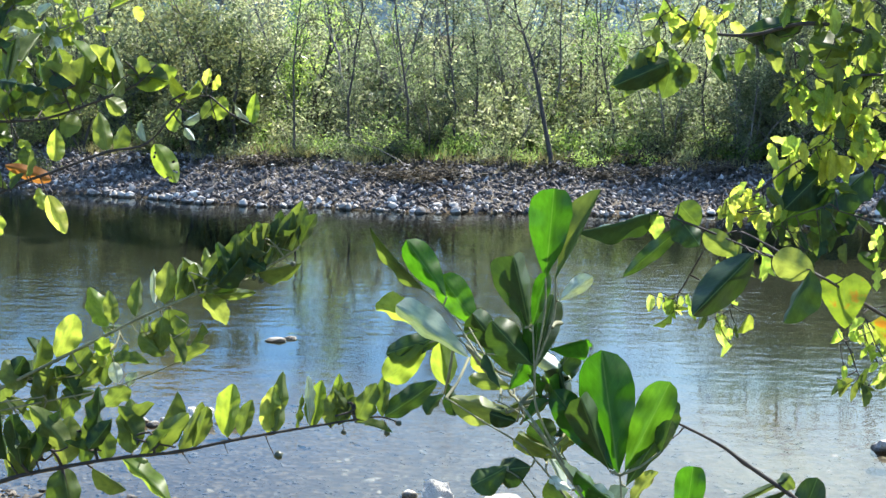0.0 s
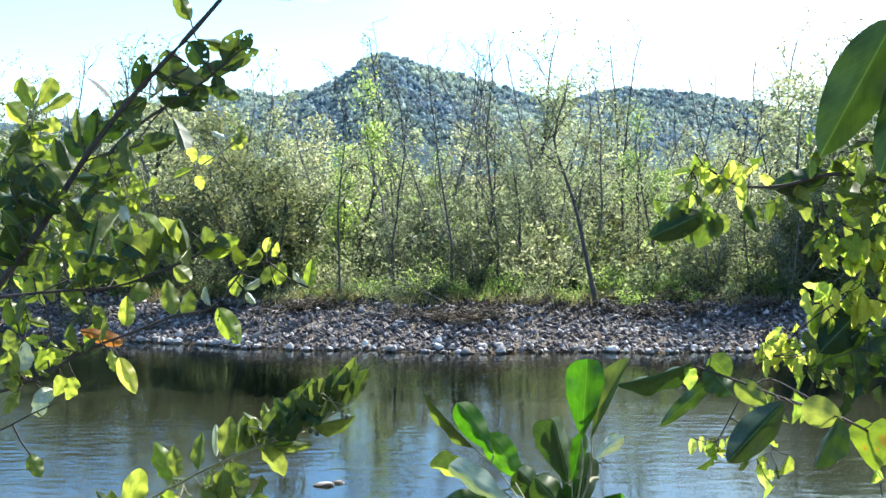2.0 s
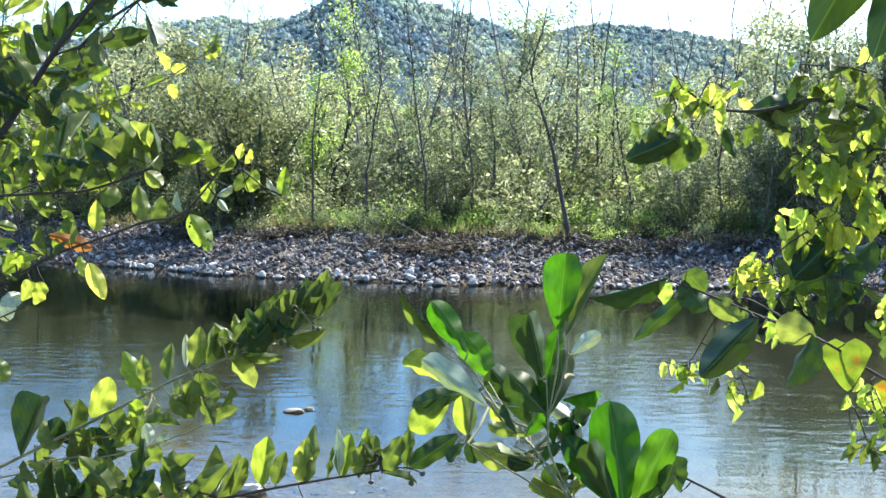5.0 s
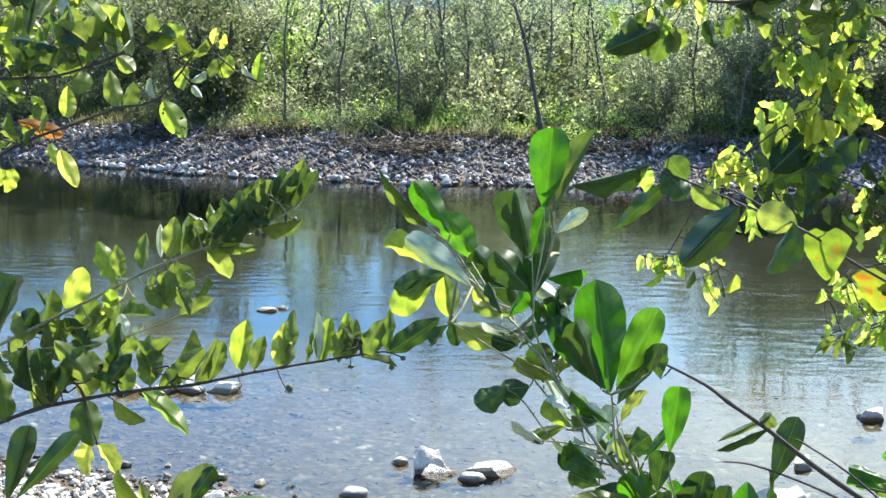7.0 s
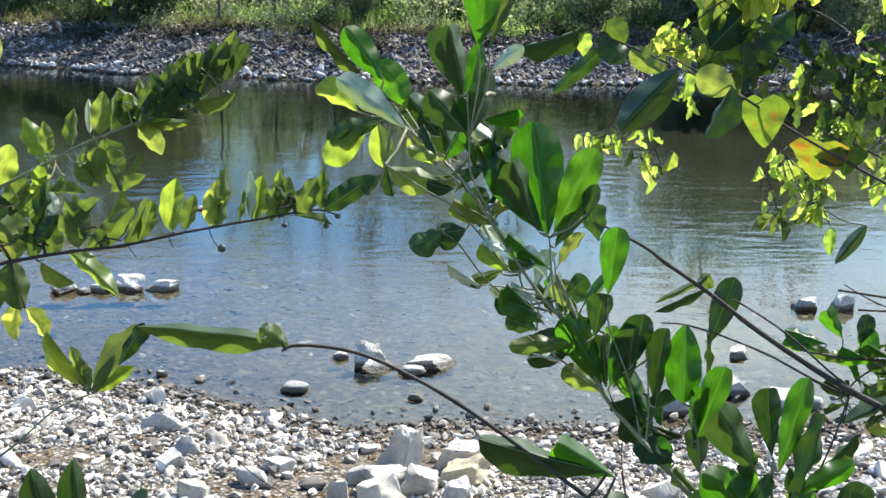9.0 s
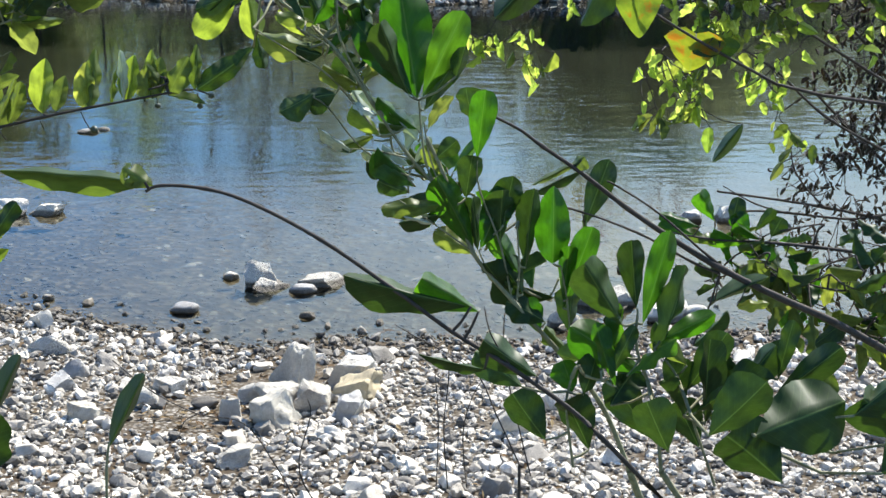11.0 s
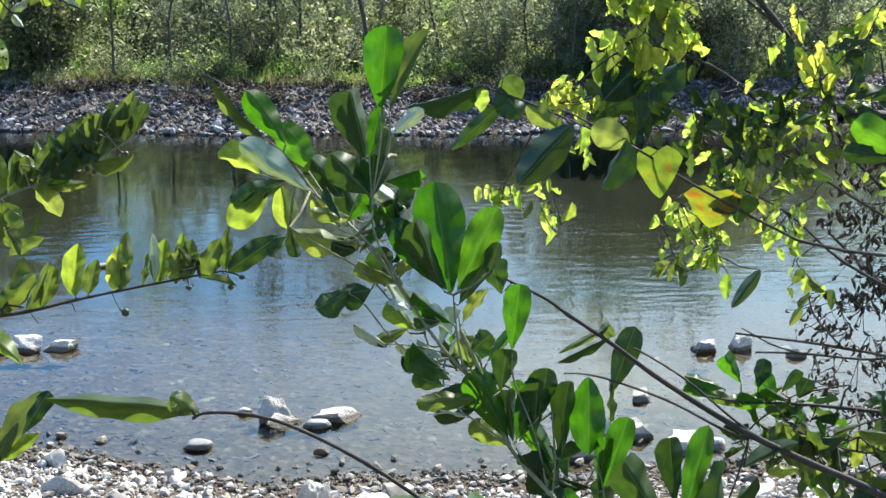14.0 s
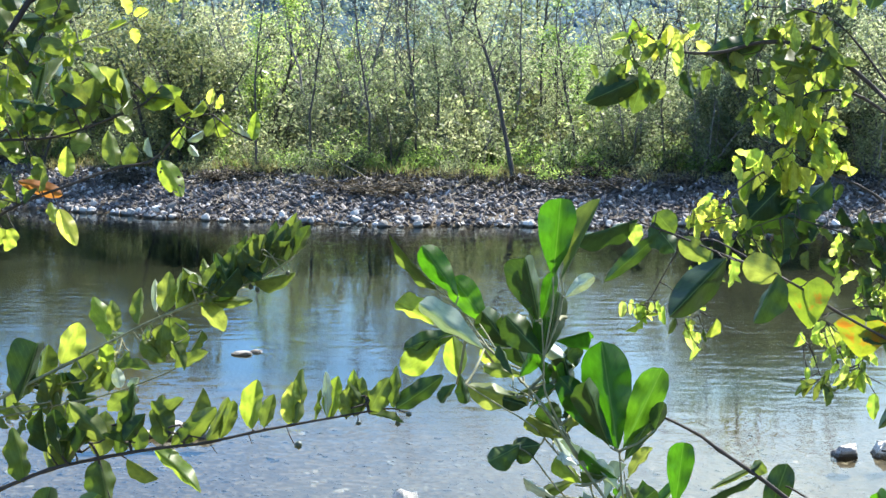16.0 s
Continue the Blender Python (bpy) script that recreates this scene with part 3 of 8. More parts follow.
far_bank = tagged(new("boulder_bank"), "bank of grey river boulders and cobbles below the thicket", "boulder bank", kind="structure")
scatter("far_cobbles", [(vs * (1.15, 0.8, 0.7), fs) for vs, fs in chips], pebble_spots(19000, -12, 14, 0.0, 3.3, far_shore, 1, 0.05, 0.17, 21, 0.04, 1.0), M_far_gravel, far_bank,
        "grey river cobbles", 22, 0.9)
boulder_meshes = []
for i in range(8):
    vs, fs = stone_shape(200 + i, 2, 0.65, 0.26, 8)
    boulder_meshes.append(mesh_of("boulder", vs.tolist(), fs.tolist(), M_far_stone, sharp=32))
rng = random.Random(23)
for x, y, z, s in pebble_spots(298, -7.5, 9.0, -0.08, 0.5, far_shore, 1, 0.1, 0.26, 24, 0.06, 3.2):
    m = Matrix.Translation((x, y, z)) @ rot_z_tilt(rng, 0.35).to_4x4() @ Matrix.Diagonal((s, s * rng.uniform(0.7, 1.0), s * rng.uniform(0.7, 1.1), 1))
    part_of("boulder", rng.choice(boulder_meshes), far_bank, m)


def rock(name, x, y, size, seed, mat, label, sub=3, flat=0.6, facets=6, lift=0.3, turn=0.0, z=None, tilt=0.0, taper=0.0):
    if facets > 5:
        vs, fs = block_shape(seed)
        vs = vs * (1, 1, flat)
    else:
        vs, fs = stone_shape(seed, sub, flat, 0.14, facets)
    k = 1 - taper * np.clip(vs[:, 2:3] / vs[:, 2].max(), -1, 1)
    vs = np.concatenate([vs[:, :2] * k, vs[:, 2:3]], 1)
    me = mesh_of(name, (vs * np.array(size)).tolist(), fs.tolist(), mat, sharp=34)
    ob = new(name, me)
    base = float(land(x, y)) if z is None else z
    ob.matrix_basis = pose(x, y, base + size[2] * flat * lift, tilt, tilt * 0.6, turn)
    return tagged(ob, label, "rock", group="larger rocks at the water's edge")


def litter(name, n, x0, x1, y0, y1, lo, hi, mat, label, seed):
    """Dead leaves and bits of bark lying on the soil."""
    rng = random.Random(seed)
    V, F = [], []
    for _ in range(n):
        x, y = rng.uniform(x0, x1), rng.uniform(y0, y1)
        if not bare_soil(x, y) and rng.random() > 0.12:
            continue
        c = Vector((x, y, float(land(x, y)) + rng.uniform(0.005, 0.03)))
        R = Euler((rng.gauss(0, 0.4), rng.gauss(0, 0.4), rng.uniform(0, 6.28))).to_matrix()
        s, w, i = rng.uniform(lo, hi), rng.uniform(0.12, 0.3), len(V)
        for a, b, h in ((-0.5, 0, 0), (0, -w, 0.08), (0.5, 0, 0.02), (0, w, 0.08), (0, 0, 0)):
            V.append(c + R @ Vector((a, b, h)) * s)
        F += [(i, i + 1, i + 4), (i + 1, i + 2, i + 4), (i + 2, i + 3, i + 4), (i + 3, i, i + 4)]
    return tagged(new(name, mesh_of(name, V, F, mat, smooth=False)), label, "leaf litter", kind="stuff")


def bank_litter(name, n, u0, u1, mat, label, seed):
    """Dead leaves and twigs blown over the upper part of the far bank."""
    rng = random.Random(seed)
    V, F = [], []
    for _ in range(n):
        x = rng.uniform(-11, 12)
        y = float(far_shore(x)) + u0 + (u1 - u0) * rng.random() ** 0.7
        if noise.noise(Vector((x * 0.8, y * 0.9, 3.7))) < -0.1:
            continue
        c = Vector((x, y, float(land(x, y)) + rng.uniform(0.03, 0.1)))
        R = Euler((rng.gauss(0, 0.5), rng.gauss(0, 0.5), rng.uniform(0, 6.28))).to_matrix()
        k, w, i = rng.uniform(0.06, 0.16), rng.uniform(0.1, 0.35), len(V)
        for a, b, h in ((-0.5, 0, 0), (0, -w, 0.1), (0.5, 0, 0.04), (0, w, 0.1)):
            V.append(c + R @ Vector((a, b, h)) * k)
        F.append((i, i + 1, i + 2, i + 3))
    return tagged(new(name, mesh_of(name, V, F, mat, smooth=False)), label, "leaf litter", kind="stuff")


M_litter = leaf_mat("dead_litter", [(0.0, (0.06, 0.035, 0.02)), (0.7, (0.16, 0.095, 0.05)), (1.0, (0.28, 0.2, 0.11))],
                    [(0.0, (0.05, 0.03, 0.01)), (1.0, (0.12, 0.07, 0.02))], 0.7, 0.15, veins=False, island=True)
litter("leaf_litter", 5200, -2.6, 3.4, 5.3, 7.9, 0.02, 0.055, M_litter, "brown dead leaves and bark on soil between stones", 91)


# ---- plants of the far bank ----
def tube(V, F, pts, radii, sides=5):
    """A tapered, bent tube along pts, added to the vertex and face lists."""
    base = len(V)
    for i, (p, r) in enumerate(zip(pts, radii)):
        d = (pts[min(i + 1, len(pts) - 1)] - pts[max(i - 1, 0)])
        d = d.normalized() if d.length > 1e-9 else Vector((0, 0, 1))
        a = d.orthogonal().normalized()
        b = d.cross(a)
        for k in range(sides):
            t = 6.2832 * k / sides
            V.append(p + (a * math.cos(t) + b * math.sin(t)) * r)
        if i:
            for k in range(sides):
                o, q = base + (i - 1) * sides, base + i * sides
                F.append((o + k, o + (k + 1) % sides, q + (k + 1) % sides, q + k))
    F.append(tuple(base + (len(pts) - 1) * sides + k for k in range(sides)))


def grow(rng, start, way, length, r0, r1, wander, rise=0.0, steps=6):
    pts, p, d = [start.copy()], start.copy(), way.normalized()
    for i in range(steps):
        d = (d + Vector((rng.gauss(0, wander), rng.gauss(0, wander), rng.gauss(0, wander) + rise))).normalized()
        p = p + d * (length / steps)
        pts.append(p.copy())
    return pts, [r0 + (r1 - r0) * i / steps for i in range(steps + 1)]


def leaf_quads(rng, V, F, p, size, n, spread):
    for _ in range(n):
        c = p + Vector((rng.gauss(0, spread), rng.gauss(0, spread), rng.gauss(0, spread)))
        a = Vector((rng.gauss(0, 1), rng.gauss(0, 1), rng.gauss(0, 0.7) - 0.25)).normalized()
        b = a.cross(Vector((rng.gauss(0, 1), rng.gauss(0, 1), rng.gauss(0, 1)))).normalized()
        s = size * rng.uniform(0.45, 1.2)
        i = len(V)
        V += [c - a * s * 0.5, c + b * s * 0.24 + a * s * 0.05, c + a * s * 0.55, c - b * s * 0.24 + a * s * 0.05]
        F.append((i, i + 1, i + 2, i + 3))


def make_tree(name, seed, height, lean, bark, leaf, leaves, leaf_size, label, low=0.12, limbs=14, trunk_r=0.045, stems=1,
              reach=0.3, category="tree", spread=0.13, path=None, top=1.1):
    """A thin riverside tree: bent stems, limbs, twigs, and a loose crown of single small leaves."""
    rng = random.Random(seed)
    V, F, LV, LF = [], [], [], []
    for s in range(stems):
        d = Vector((lean * rng.uniform(0.3, 1.2) + rng.gauss(0, 0.08 + 0.12 * (stems > 1)), rng.gauss(0, 0.08 + 0.12 * (stems > 1)), 1))
        h = height * (1 if s == 0 else rng.uniform(0.6, 0.95))
        pts, rad = grow(rng, Vector((rng.gauss(0, 0.06) * (s > 0), rng.gauss(0, 0.06) * (s > 0), -0.1)), d, h, trunk_r, 0.008, 0.1, 0.03, 10)
        if path and s == 0:
            P = [Vector(p) for p in path]
            pts = []
            for k in range(11):
                f = k * (len(P) - 1) / 10
                i = min(int(f), len(P) - 2)
                pts.append(P[i].lerp(P[i + 1], f - i) + Vector((rng.gauss(0, 0.02), rng.gauss(0, 0.05), 0)))
            h = pts[-1].z - pts[0].z
        rad[0] *= 1.5
        tube(V, F, pts, rad, 6)
        for k in range(limbs // stems):
            t = low + (1 - low) * (k + rng.random()) / (limbs // stems)
            f = t * 10
            i = min(int(f), 9)
            p = pts[i].lerp(pts[i + 1], f - i)
            az = rng.uniform(0, 6.283)
            L = h * reach * rng.uniform(0.5, 1.1) * (1.1 - 0.6 * t)
            lp, lr = grow(rng, p, Vector((math.cos(az), math.sin(az), rng.uniform(0.5, 1.5))), L, rad[i] * 0.55, 0.005, 0.18, 0.06, 6)
            tube(V, F, lp, lr, 4)
            for q in range(4):
                j = rng.randrange(1, 7)
                az2 = rng.uniform(0, 6.283)
                tp, tr_ = grow(rng, lp[j], Vector((math.cos(az2), math.sin(az2), rng.uniform(0.2, 1.2))), L * 0.45, 0.006, 0.003, 0.25, 0.03, 4)
                tube(V, F, tp, tr_, 3)
                if leaves:
                    for tt in tp[1:]:
                        if tt.z > top * height and rng.random() < 0.85:
                            continue
                        leaf_quads(rng, LV, LF, tt, leaf_size, max(1, int(leaves / (limbs * 20))), spread)
            if leaves:
                for tt in lp[2:]:
                    if tt.z > top * height and rng.random() < 0.85:
                        continue
                    leaf_quads(rng, LV, LF, tt, leaf_size, max(1, int(leaves / (limbs * 20))), spread)
    ob = tagged(new(name), label, category)
    part_of("trunk", mesh_of("trunk", V, F, bark), ob)
    if leaves:
        part_of("crown", mesh_of("crown", LV, LF, leaf, smooth=False), ob, None, "loose crown of small leaves")
    return ob


def make_bush(name, seed, size, leaf, leaves, leaf_size, label, category="bush"):
    rng = random.Random(seed)
    V, F, LV, LF = [], [], [], []
    for k in range(16):
        az = rng.uniform(0, 6.283)
        pts, rad = grow(rng, Vector((rng.gauss(0, 0.12), rng.gauss(0, 0.12), -0.05)),
                        Vector((math.cos(az), math.sin(az), rng.uniform(0.8, 2.6))), size * rng.uniform(0.6, 1.15), 0.014, 0.004, 0.2, 0.0, 6)
        tube(V, F, pts, rad, 4)
        for p in pts[1:]:
            leaf_quads(rng, LV, LF, p + Vector((rng.gauss(0, 0.1), rng.gauss(0, 0.1), 0)) * size, leaf_size, leaves // 96, 0.08 * size)
    ob = tagged(new(name), label, category)
    part_of("stem", mesh_of("stem", V, F, M_bark), ob)
    part_of("foliage", mesh_of("foliage", LV, LF, leaf, smooth=False), ob)
    return ob


def put(ob, x, y, turn, s, sz=None):
    """Set a built plant on the ground."""
    z = float(land(x, y)) - 0.03
    ob.matrix_basis = pose(x, y, z, 0, 0, turn) @ Matrix.Diagonal((s, s, sz or s, 1))
    return ob


def more(ob, x, y, turn, s):
    c = copy_thing(ob, pose(x, y, float(land(x, y)) - 0.03, 0, 0, turn))
    c.scale = (s, s, s * random.uniform(0.9, 1.05))
    return c


tree_kinds = [
    make_tree("willow_tree", 1, 4.6, 0.05, M_bark, M_far_leaf, 3600, 0.082, "slender riverside tree with sparse olive leaves", 0.15, 14, spread=0.1, top=0.7),
    make_tree("willow_tree", 2, 4.0, -0.08, M_bark, M_far_leaf, 4600, 0.08, "slender riverside tree with sparse olive leaves", 0.08, 16, spread=0.1, reach=0.36, top=0.8),
    make_tree("willow_tree", 3, 3.6, 0.1, M_pale_bark, M_far_leaf, 5400, 0.078, "pale-barked riverside tree in loose leaf", 0.05, 20, stems=3, spread=0.1, reach=0.36, top=0.85),
    make_tree("willow_tree", 4, 3.2, 0.0, M_bark, M_far_leaf_green, 4200, 0.065, "young tree in fresh green leaf", 0.1, 15, stems=2, spread=0.1),
    make_tree("willow_tree", 5, 4.3, 0.12, M_pale_bark, M_far_leaf, 2400, 0.065, "thin grey tree with few leaves", 0.25, 14, spread=0.09, top=0.65),
    make_tree("bare_tree", 6, 5.0, 0.06, M_pale_bark, M_far_leaf, 0, 0.06, "almost leafless thin tree above the thicket", 0.3, 14, reach=0.26),
    make_tree("dark_tree", 7, 3.4, 0.0, M_bark, M_far_leaf_dark, 5200, 0.085, "dense dark-leaved tree in the thicket", 0.08, 16, stems=3, spread=0.12),
    make_tree("thicket_shrub", 10, 2.9, 0.0, M_pale_bark, M_far_leaf, 6000, 0.075, "wide olive-leaved thicket shrub with grey twigs", 0.04, 30, stems=6,
              reach=0.42, category="shrub", spread=0.1, trunk_r=0.025),
    make_tree("thicket_shrub", 11, 2.5, 0.1, M_pale_bark, M_far_leaf, 2600, 0.075, "wide half-bare thicket shrub with grey twigs", 0.04, 30, stems=6,
              reach=0.45, category="shrub", spread=0.09, trunk_r=0.022),
]
bare_kinds = [
    make_tree("bare_tree", 8, 4.9, 0.05, M_bark, M_far_leaf, 0, 0.07, "thin leafless tree above the thicket", 0.4, 12, reach=0.22, trunk_r=0.03),
    make_tree("bare_tree", 9, 4.9, -0.06, M_pale_bark, M_far_leaf, 0, 0.06, "thin grey almost leafless tree above the thicket", 0.35, 14, reach=0.24, trunk_r=0.03, top=0.7),
]
put(bare_kinds[0], -3.0, 34.5, 30, 1.1)
put(bare_kinds[1], 8.9, 33.0, 80, 1.1)
bush_kinds = [
    make_bush("bush", 31, 1.0, M_far_leaf, 1060, 0.085, "low olive-green bush on the bank"),
    make_bush("bush", 32, 0.8, M_far_leaf_green, 1060, 0.08, "low fresh green bush on the bank"),
    make_bush("bush", 33, 1.1, M_far_leaf_dark, 1250, 0.09, "low dark bush on the bank"),
]

random.seed(5)
# the trees whose trunks stand out at the edge of the stones
M_grey_bark = plain_mat("grey_bark", (0.034, 0.03, 0.025), (0.095, 0.086, 0.072), 18, stretch=(1, 1, 0.25))
edge_trees = (
    ("leaning_tree", 17, "leaning dark-trunked tree rooted at the edge of the stones", 28.1, 0.075, 900,
     [(1.60, 0.44), (1.46, 1.25), (1.29, 2.14), (1.07, 2.87), (0.88, 3.43), (0.76, 3.88), (0.97, 4.43), (1.11, 5.04)]),
    ("edge_tree", 41, "thin dark-trunked tree with a bare top", 29.2, 0.055, 700,
     [(-1.28, 0.7), (-1.33, 1.76), (-1.42, 2.58), (-1.56, 3.51), (-1.67, 4.56), (-1.76, 5.61)]),
    ("edge_tree", 42, "thin forked tree with pale sparse leaves", 29.4, 0.05, 1700,
     [(-2.50, 0.7), (-2.52, 1.76), (-2.40, 2.76), (-2.25, 3.64), (-2.33, 4.46), (-2.50, 5.05)]),
    ("edge_tree", 43, "thin straight tree with sparse leaves", 29.0, 0.045, 1300,
     [(-3.64, 0.7), (-3.65, 2.13), (-3.53, 3.29), (-3.43, 4.22), (-3.63, 5.26)]),
    ("edge_tree", 44, "thin curved tree with sparse leaves", 29.3, 0.045, 900,
     [(4.80, 0.7), (4.72, 1.74), (4.79, 2.67), (4.98, 3.71), (5.10, 4.63)]),
    ("edge_tree", 45, "thin tall tree with a bare top", 29.5, 0.045, 700,
     [(-0.31, 0.57), (-0.38, 1.63), (-0.46, 2.81), (-0.57, 3.98), (-0.41, 5.15), (-0.48, 5.91)]),
    ("edge_tree", 46, "thin leaning tree with sparse leaves", 29.6, 0.05, 1100,
     [(3.06, 0.55), (2.89, 1.61), (2.65, 2.67), (2.54, 3.73), (2.65, 4.43)]),
)
for name, seed, label, y, r, leaves, line in edge_trees:
    x0 = line[0][0]
    z0 = float(land(x0, y))
    path = [(0, 0, -0.08)] + [(x - x0, 0.0, z - z0) for x, z in line if z - z0 > 0.2]
    t = make_tree(name, seed, line[-1][1], 0, M_bark if seed in (17, 42) else M_grey_bark, M_far_leaf, leaves, 0.07, label, 0.3, 18, trunk_r=r * (0.66 if seed == 17 else 0.55), path=path, reach=0.24, top=0.62)
    t.matrix_basis = pose(x0, y, z0)
for x, y, top in ((-1.9, 32.0, 6.0), (-0.7, 33.0, 6.3), (-0.3, 33.0, 6.3), (0.9, 32.0, 5.9), (1.7, 31.5, 5.6), (2.6, 34.0, 6.4), (4.5, 33.0, 5.8),
                  (5.3, 34.0, 5.9), (6.4, 33.0, 5.7), (7.2, 32.0, 6.0), (7.8, 31.0, 6.5), (-10.9, 31.0, 6.6), (-9.2, 32.0, 6.7), (-4.1, 33.0, 5.8),
                  (-6.5, 32.0, 5.4), (3.8, 35.0, 5.9), (0.5, 35.0, 6.6), (10.5, 33.0, 6.2), (13.5, 34.0, 6.0)):
    c = more(bare_kinds[int(x * 10) % 2], x, y, x * 77, (top - float(land(x, y))) / 4.9)
for x, y, s in ((-5.7, 29.5, 1.2), (-4.9, 29.6, 1.15), (-5.3, 30.2, 1.2), (6.2, 29.3, 1.05), (7.2, 29.0, 1.2), (-9.6, 29.6, 0.8), (-8.4, 30.4, 0.8), (9.4, 29.4, 1.3), (8.3, 29.1, 1.2), (10.6, 29.8, 1.3), (5.4, 28.7, 1.0), (6.9, 28.4, 1.05), (8.9, 28.5, 1.15), (4.2, 29.6, 1.0)):
    more(tree_kinds[6 if x < 0 or x == 8.3 else 7], x, y, x * 50, s)
for i in range(7):
    x = -6.8 - 1.05 * i
    more(tree_kinds[(7, 2, 1, 7, 2)[i % 5]], x, float(far_shore(x)) + random.uniform(4.8, 6.4), x * 40, random.uniform(1.25, 1.5))
for k, x, y, s in ((2, 6.2, 29.8, 1.4), (1, 6.8, 30.1, 1.35), (2, 7.4, 30.2, 1.45), (1, 7.9, 30.2, 1.35)):
    more(tree_kinds[k], x, y, x * 90, s)
for k, x, y, s in ((2, -2.0, 29.7, 0.95), (2, -1.6, 29.9, 0.8), (1, 2.1, 29.2, 1.0), (1, 2.7, 29.4, 0.9), (1, -0.7, 29.2, 0.7), (1, 0.1, 29.3, 0.8), (2, 0.2, 30.0, 1.0),
                   (2, 6.6, 28.9, 0.8), (2, 7.5, 28.8, 0.8), (2, -8.8, 28.6, 0.7), (1, -2.9, 36.5, 3.0), (1, -2.0, 28.7, 0.95), (1, -1.5, 28.9, 0.9), (2, -1.6, 28.3, 0.7)):
    more(bush_kinds[k], x, y, x * 60, s)
first = set()
for row, (y0, n, tall) in enumerate(((4.3, 14, 0.72), (5.4, 18, 0.85), (6.8, 20, 1.08), (8.8, 24, 1.28), (11.5, 26, 1.4), (15, 28, 1.55))):
    for i in range(n):
        x = -14 + 31 * (i + random.uniform(0.05, 0.95)) / n
        x *= 1 + row * 0.08
        # share of dark trees (6) raised to stand for shaded gaps
        k = random.choices(range(9), (2, 3, 4, 2, 2, 1, 3, 6, 5))[0]
        y = float(far_shore(x)) + y0 + random.uniform(-0.7, 0.7)
        s = tall * random.uniform(0.66, 1.16) * (0.85 if k in (0, 4, 5) else 1.0)
        if k not in first:
            first.add(k)
            put(tree_kinds[k], x, y, random.uniform(0, 360), s)
        else:
            more(tree_kinds[k], x, y, random.uniform(0, 360), s)
used = set()
for row, (y0, n, big) in enumerate(((3.4, 30, 0.6), (4.3, 36, 0.95), (5.4, 34, 1.3), (6.8, 34, 1.7), (8.2, 32, 2.0), (10.5, 30, 2.2), (13.5, 30, 2.5), (17, 30, 2.8), (21, 30, 3.1), (26, 34, 3.5))):
    for i in range(n):
        x = (-13.5 + 30.5 * (i + random.uniform(0.1, 0.9)) / n) * (1 + row * 0.07)
        k = random.choices((0, 1, 2), (5, 3, 2))[0]
        y, s = float(far_shore(x)) + y0 + random.uniform(-0.5, 0.5), random.uniform(0.65, 1.15) * big
        if k not in used:
            used.add(k)
            put(bush_kinds[k], x, y, random.uniform(0, 360), s)
        else:
            more(bush_kinds[k], x, y, random.uniform(0, 360), s)


# ---- distant hills ----
# woodland colour shifted to blue: distance haze is painted into it
def hazed_hill_mat(name, island):
    m, n, l = node_mat(name)
    out, bs, geo = n.new("ShaderNodeOutputMaterial"), n.new("ShaderNodeBsdfPrincipled"), n.new("ShaderNodeNewGeometry")
    f = noise_node(n, l, geo.outputs["Position"], 0.5, 5, 0.75)
    g = noise_node(n, l, geo.outputs["Position"], 0.02, 4)
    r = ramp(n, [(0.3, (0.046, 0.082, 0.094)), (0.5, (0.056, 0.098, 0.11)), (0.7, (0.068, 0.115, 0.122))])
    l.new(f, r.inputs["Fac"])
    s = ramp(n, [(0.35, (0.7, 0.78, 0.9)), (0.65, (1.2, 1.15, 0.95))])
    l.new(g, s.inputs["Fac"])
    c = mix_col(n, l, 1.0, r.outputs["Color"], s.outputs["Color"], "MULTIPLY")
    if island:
        # crowns made much paler, more haze put into the colour
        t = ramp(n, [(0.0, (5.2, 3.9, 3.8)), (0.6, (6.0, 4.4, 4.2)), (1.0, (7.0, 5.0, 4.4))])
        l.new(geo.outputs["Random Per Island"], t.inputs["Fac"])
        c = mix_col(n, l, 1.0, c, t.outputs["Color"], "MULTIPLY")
    l.new(c, bs.inputs["Base Color"])
    bs.inputs["Roughness"].default_value = 1.0
    bs.inputs["Specular IOR Level"].default_value = 0.1
    if island:
        tr, mx = n.new("ShaderNodeBsdfTranslucent"), n.new("ShaderNodeMixShader")
        # large share evens out lit and shaded sides, as haze would
        mx.inputs["Fac"].default_value = 0.7
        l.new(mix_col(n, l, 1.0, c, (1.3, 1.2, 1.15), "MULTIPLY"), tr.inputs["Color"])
        l.new(bs.outputs["BSDF"], mx.inputs[1])
        l.new(tr.outputs["BSDF"], mx.inputs[2])
        l.new(mx.outputs["Shader"], out.inputs["Surface"])
    else:
        l.new(bs.outputs["BSDF"], out.inputs["Surface"])
    return m


M_hazed_hill = hazed_hill_mat("hazed_wooded_hill", False)
M_hazed_wood = hazed_hill_mat("hill_wood", True)


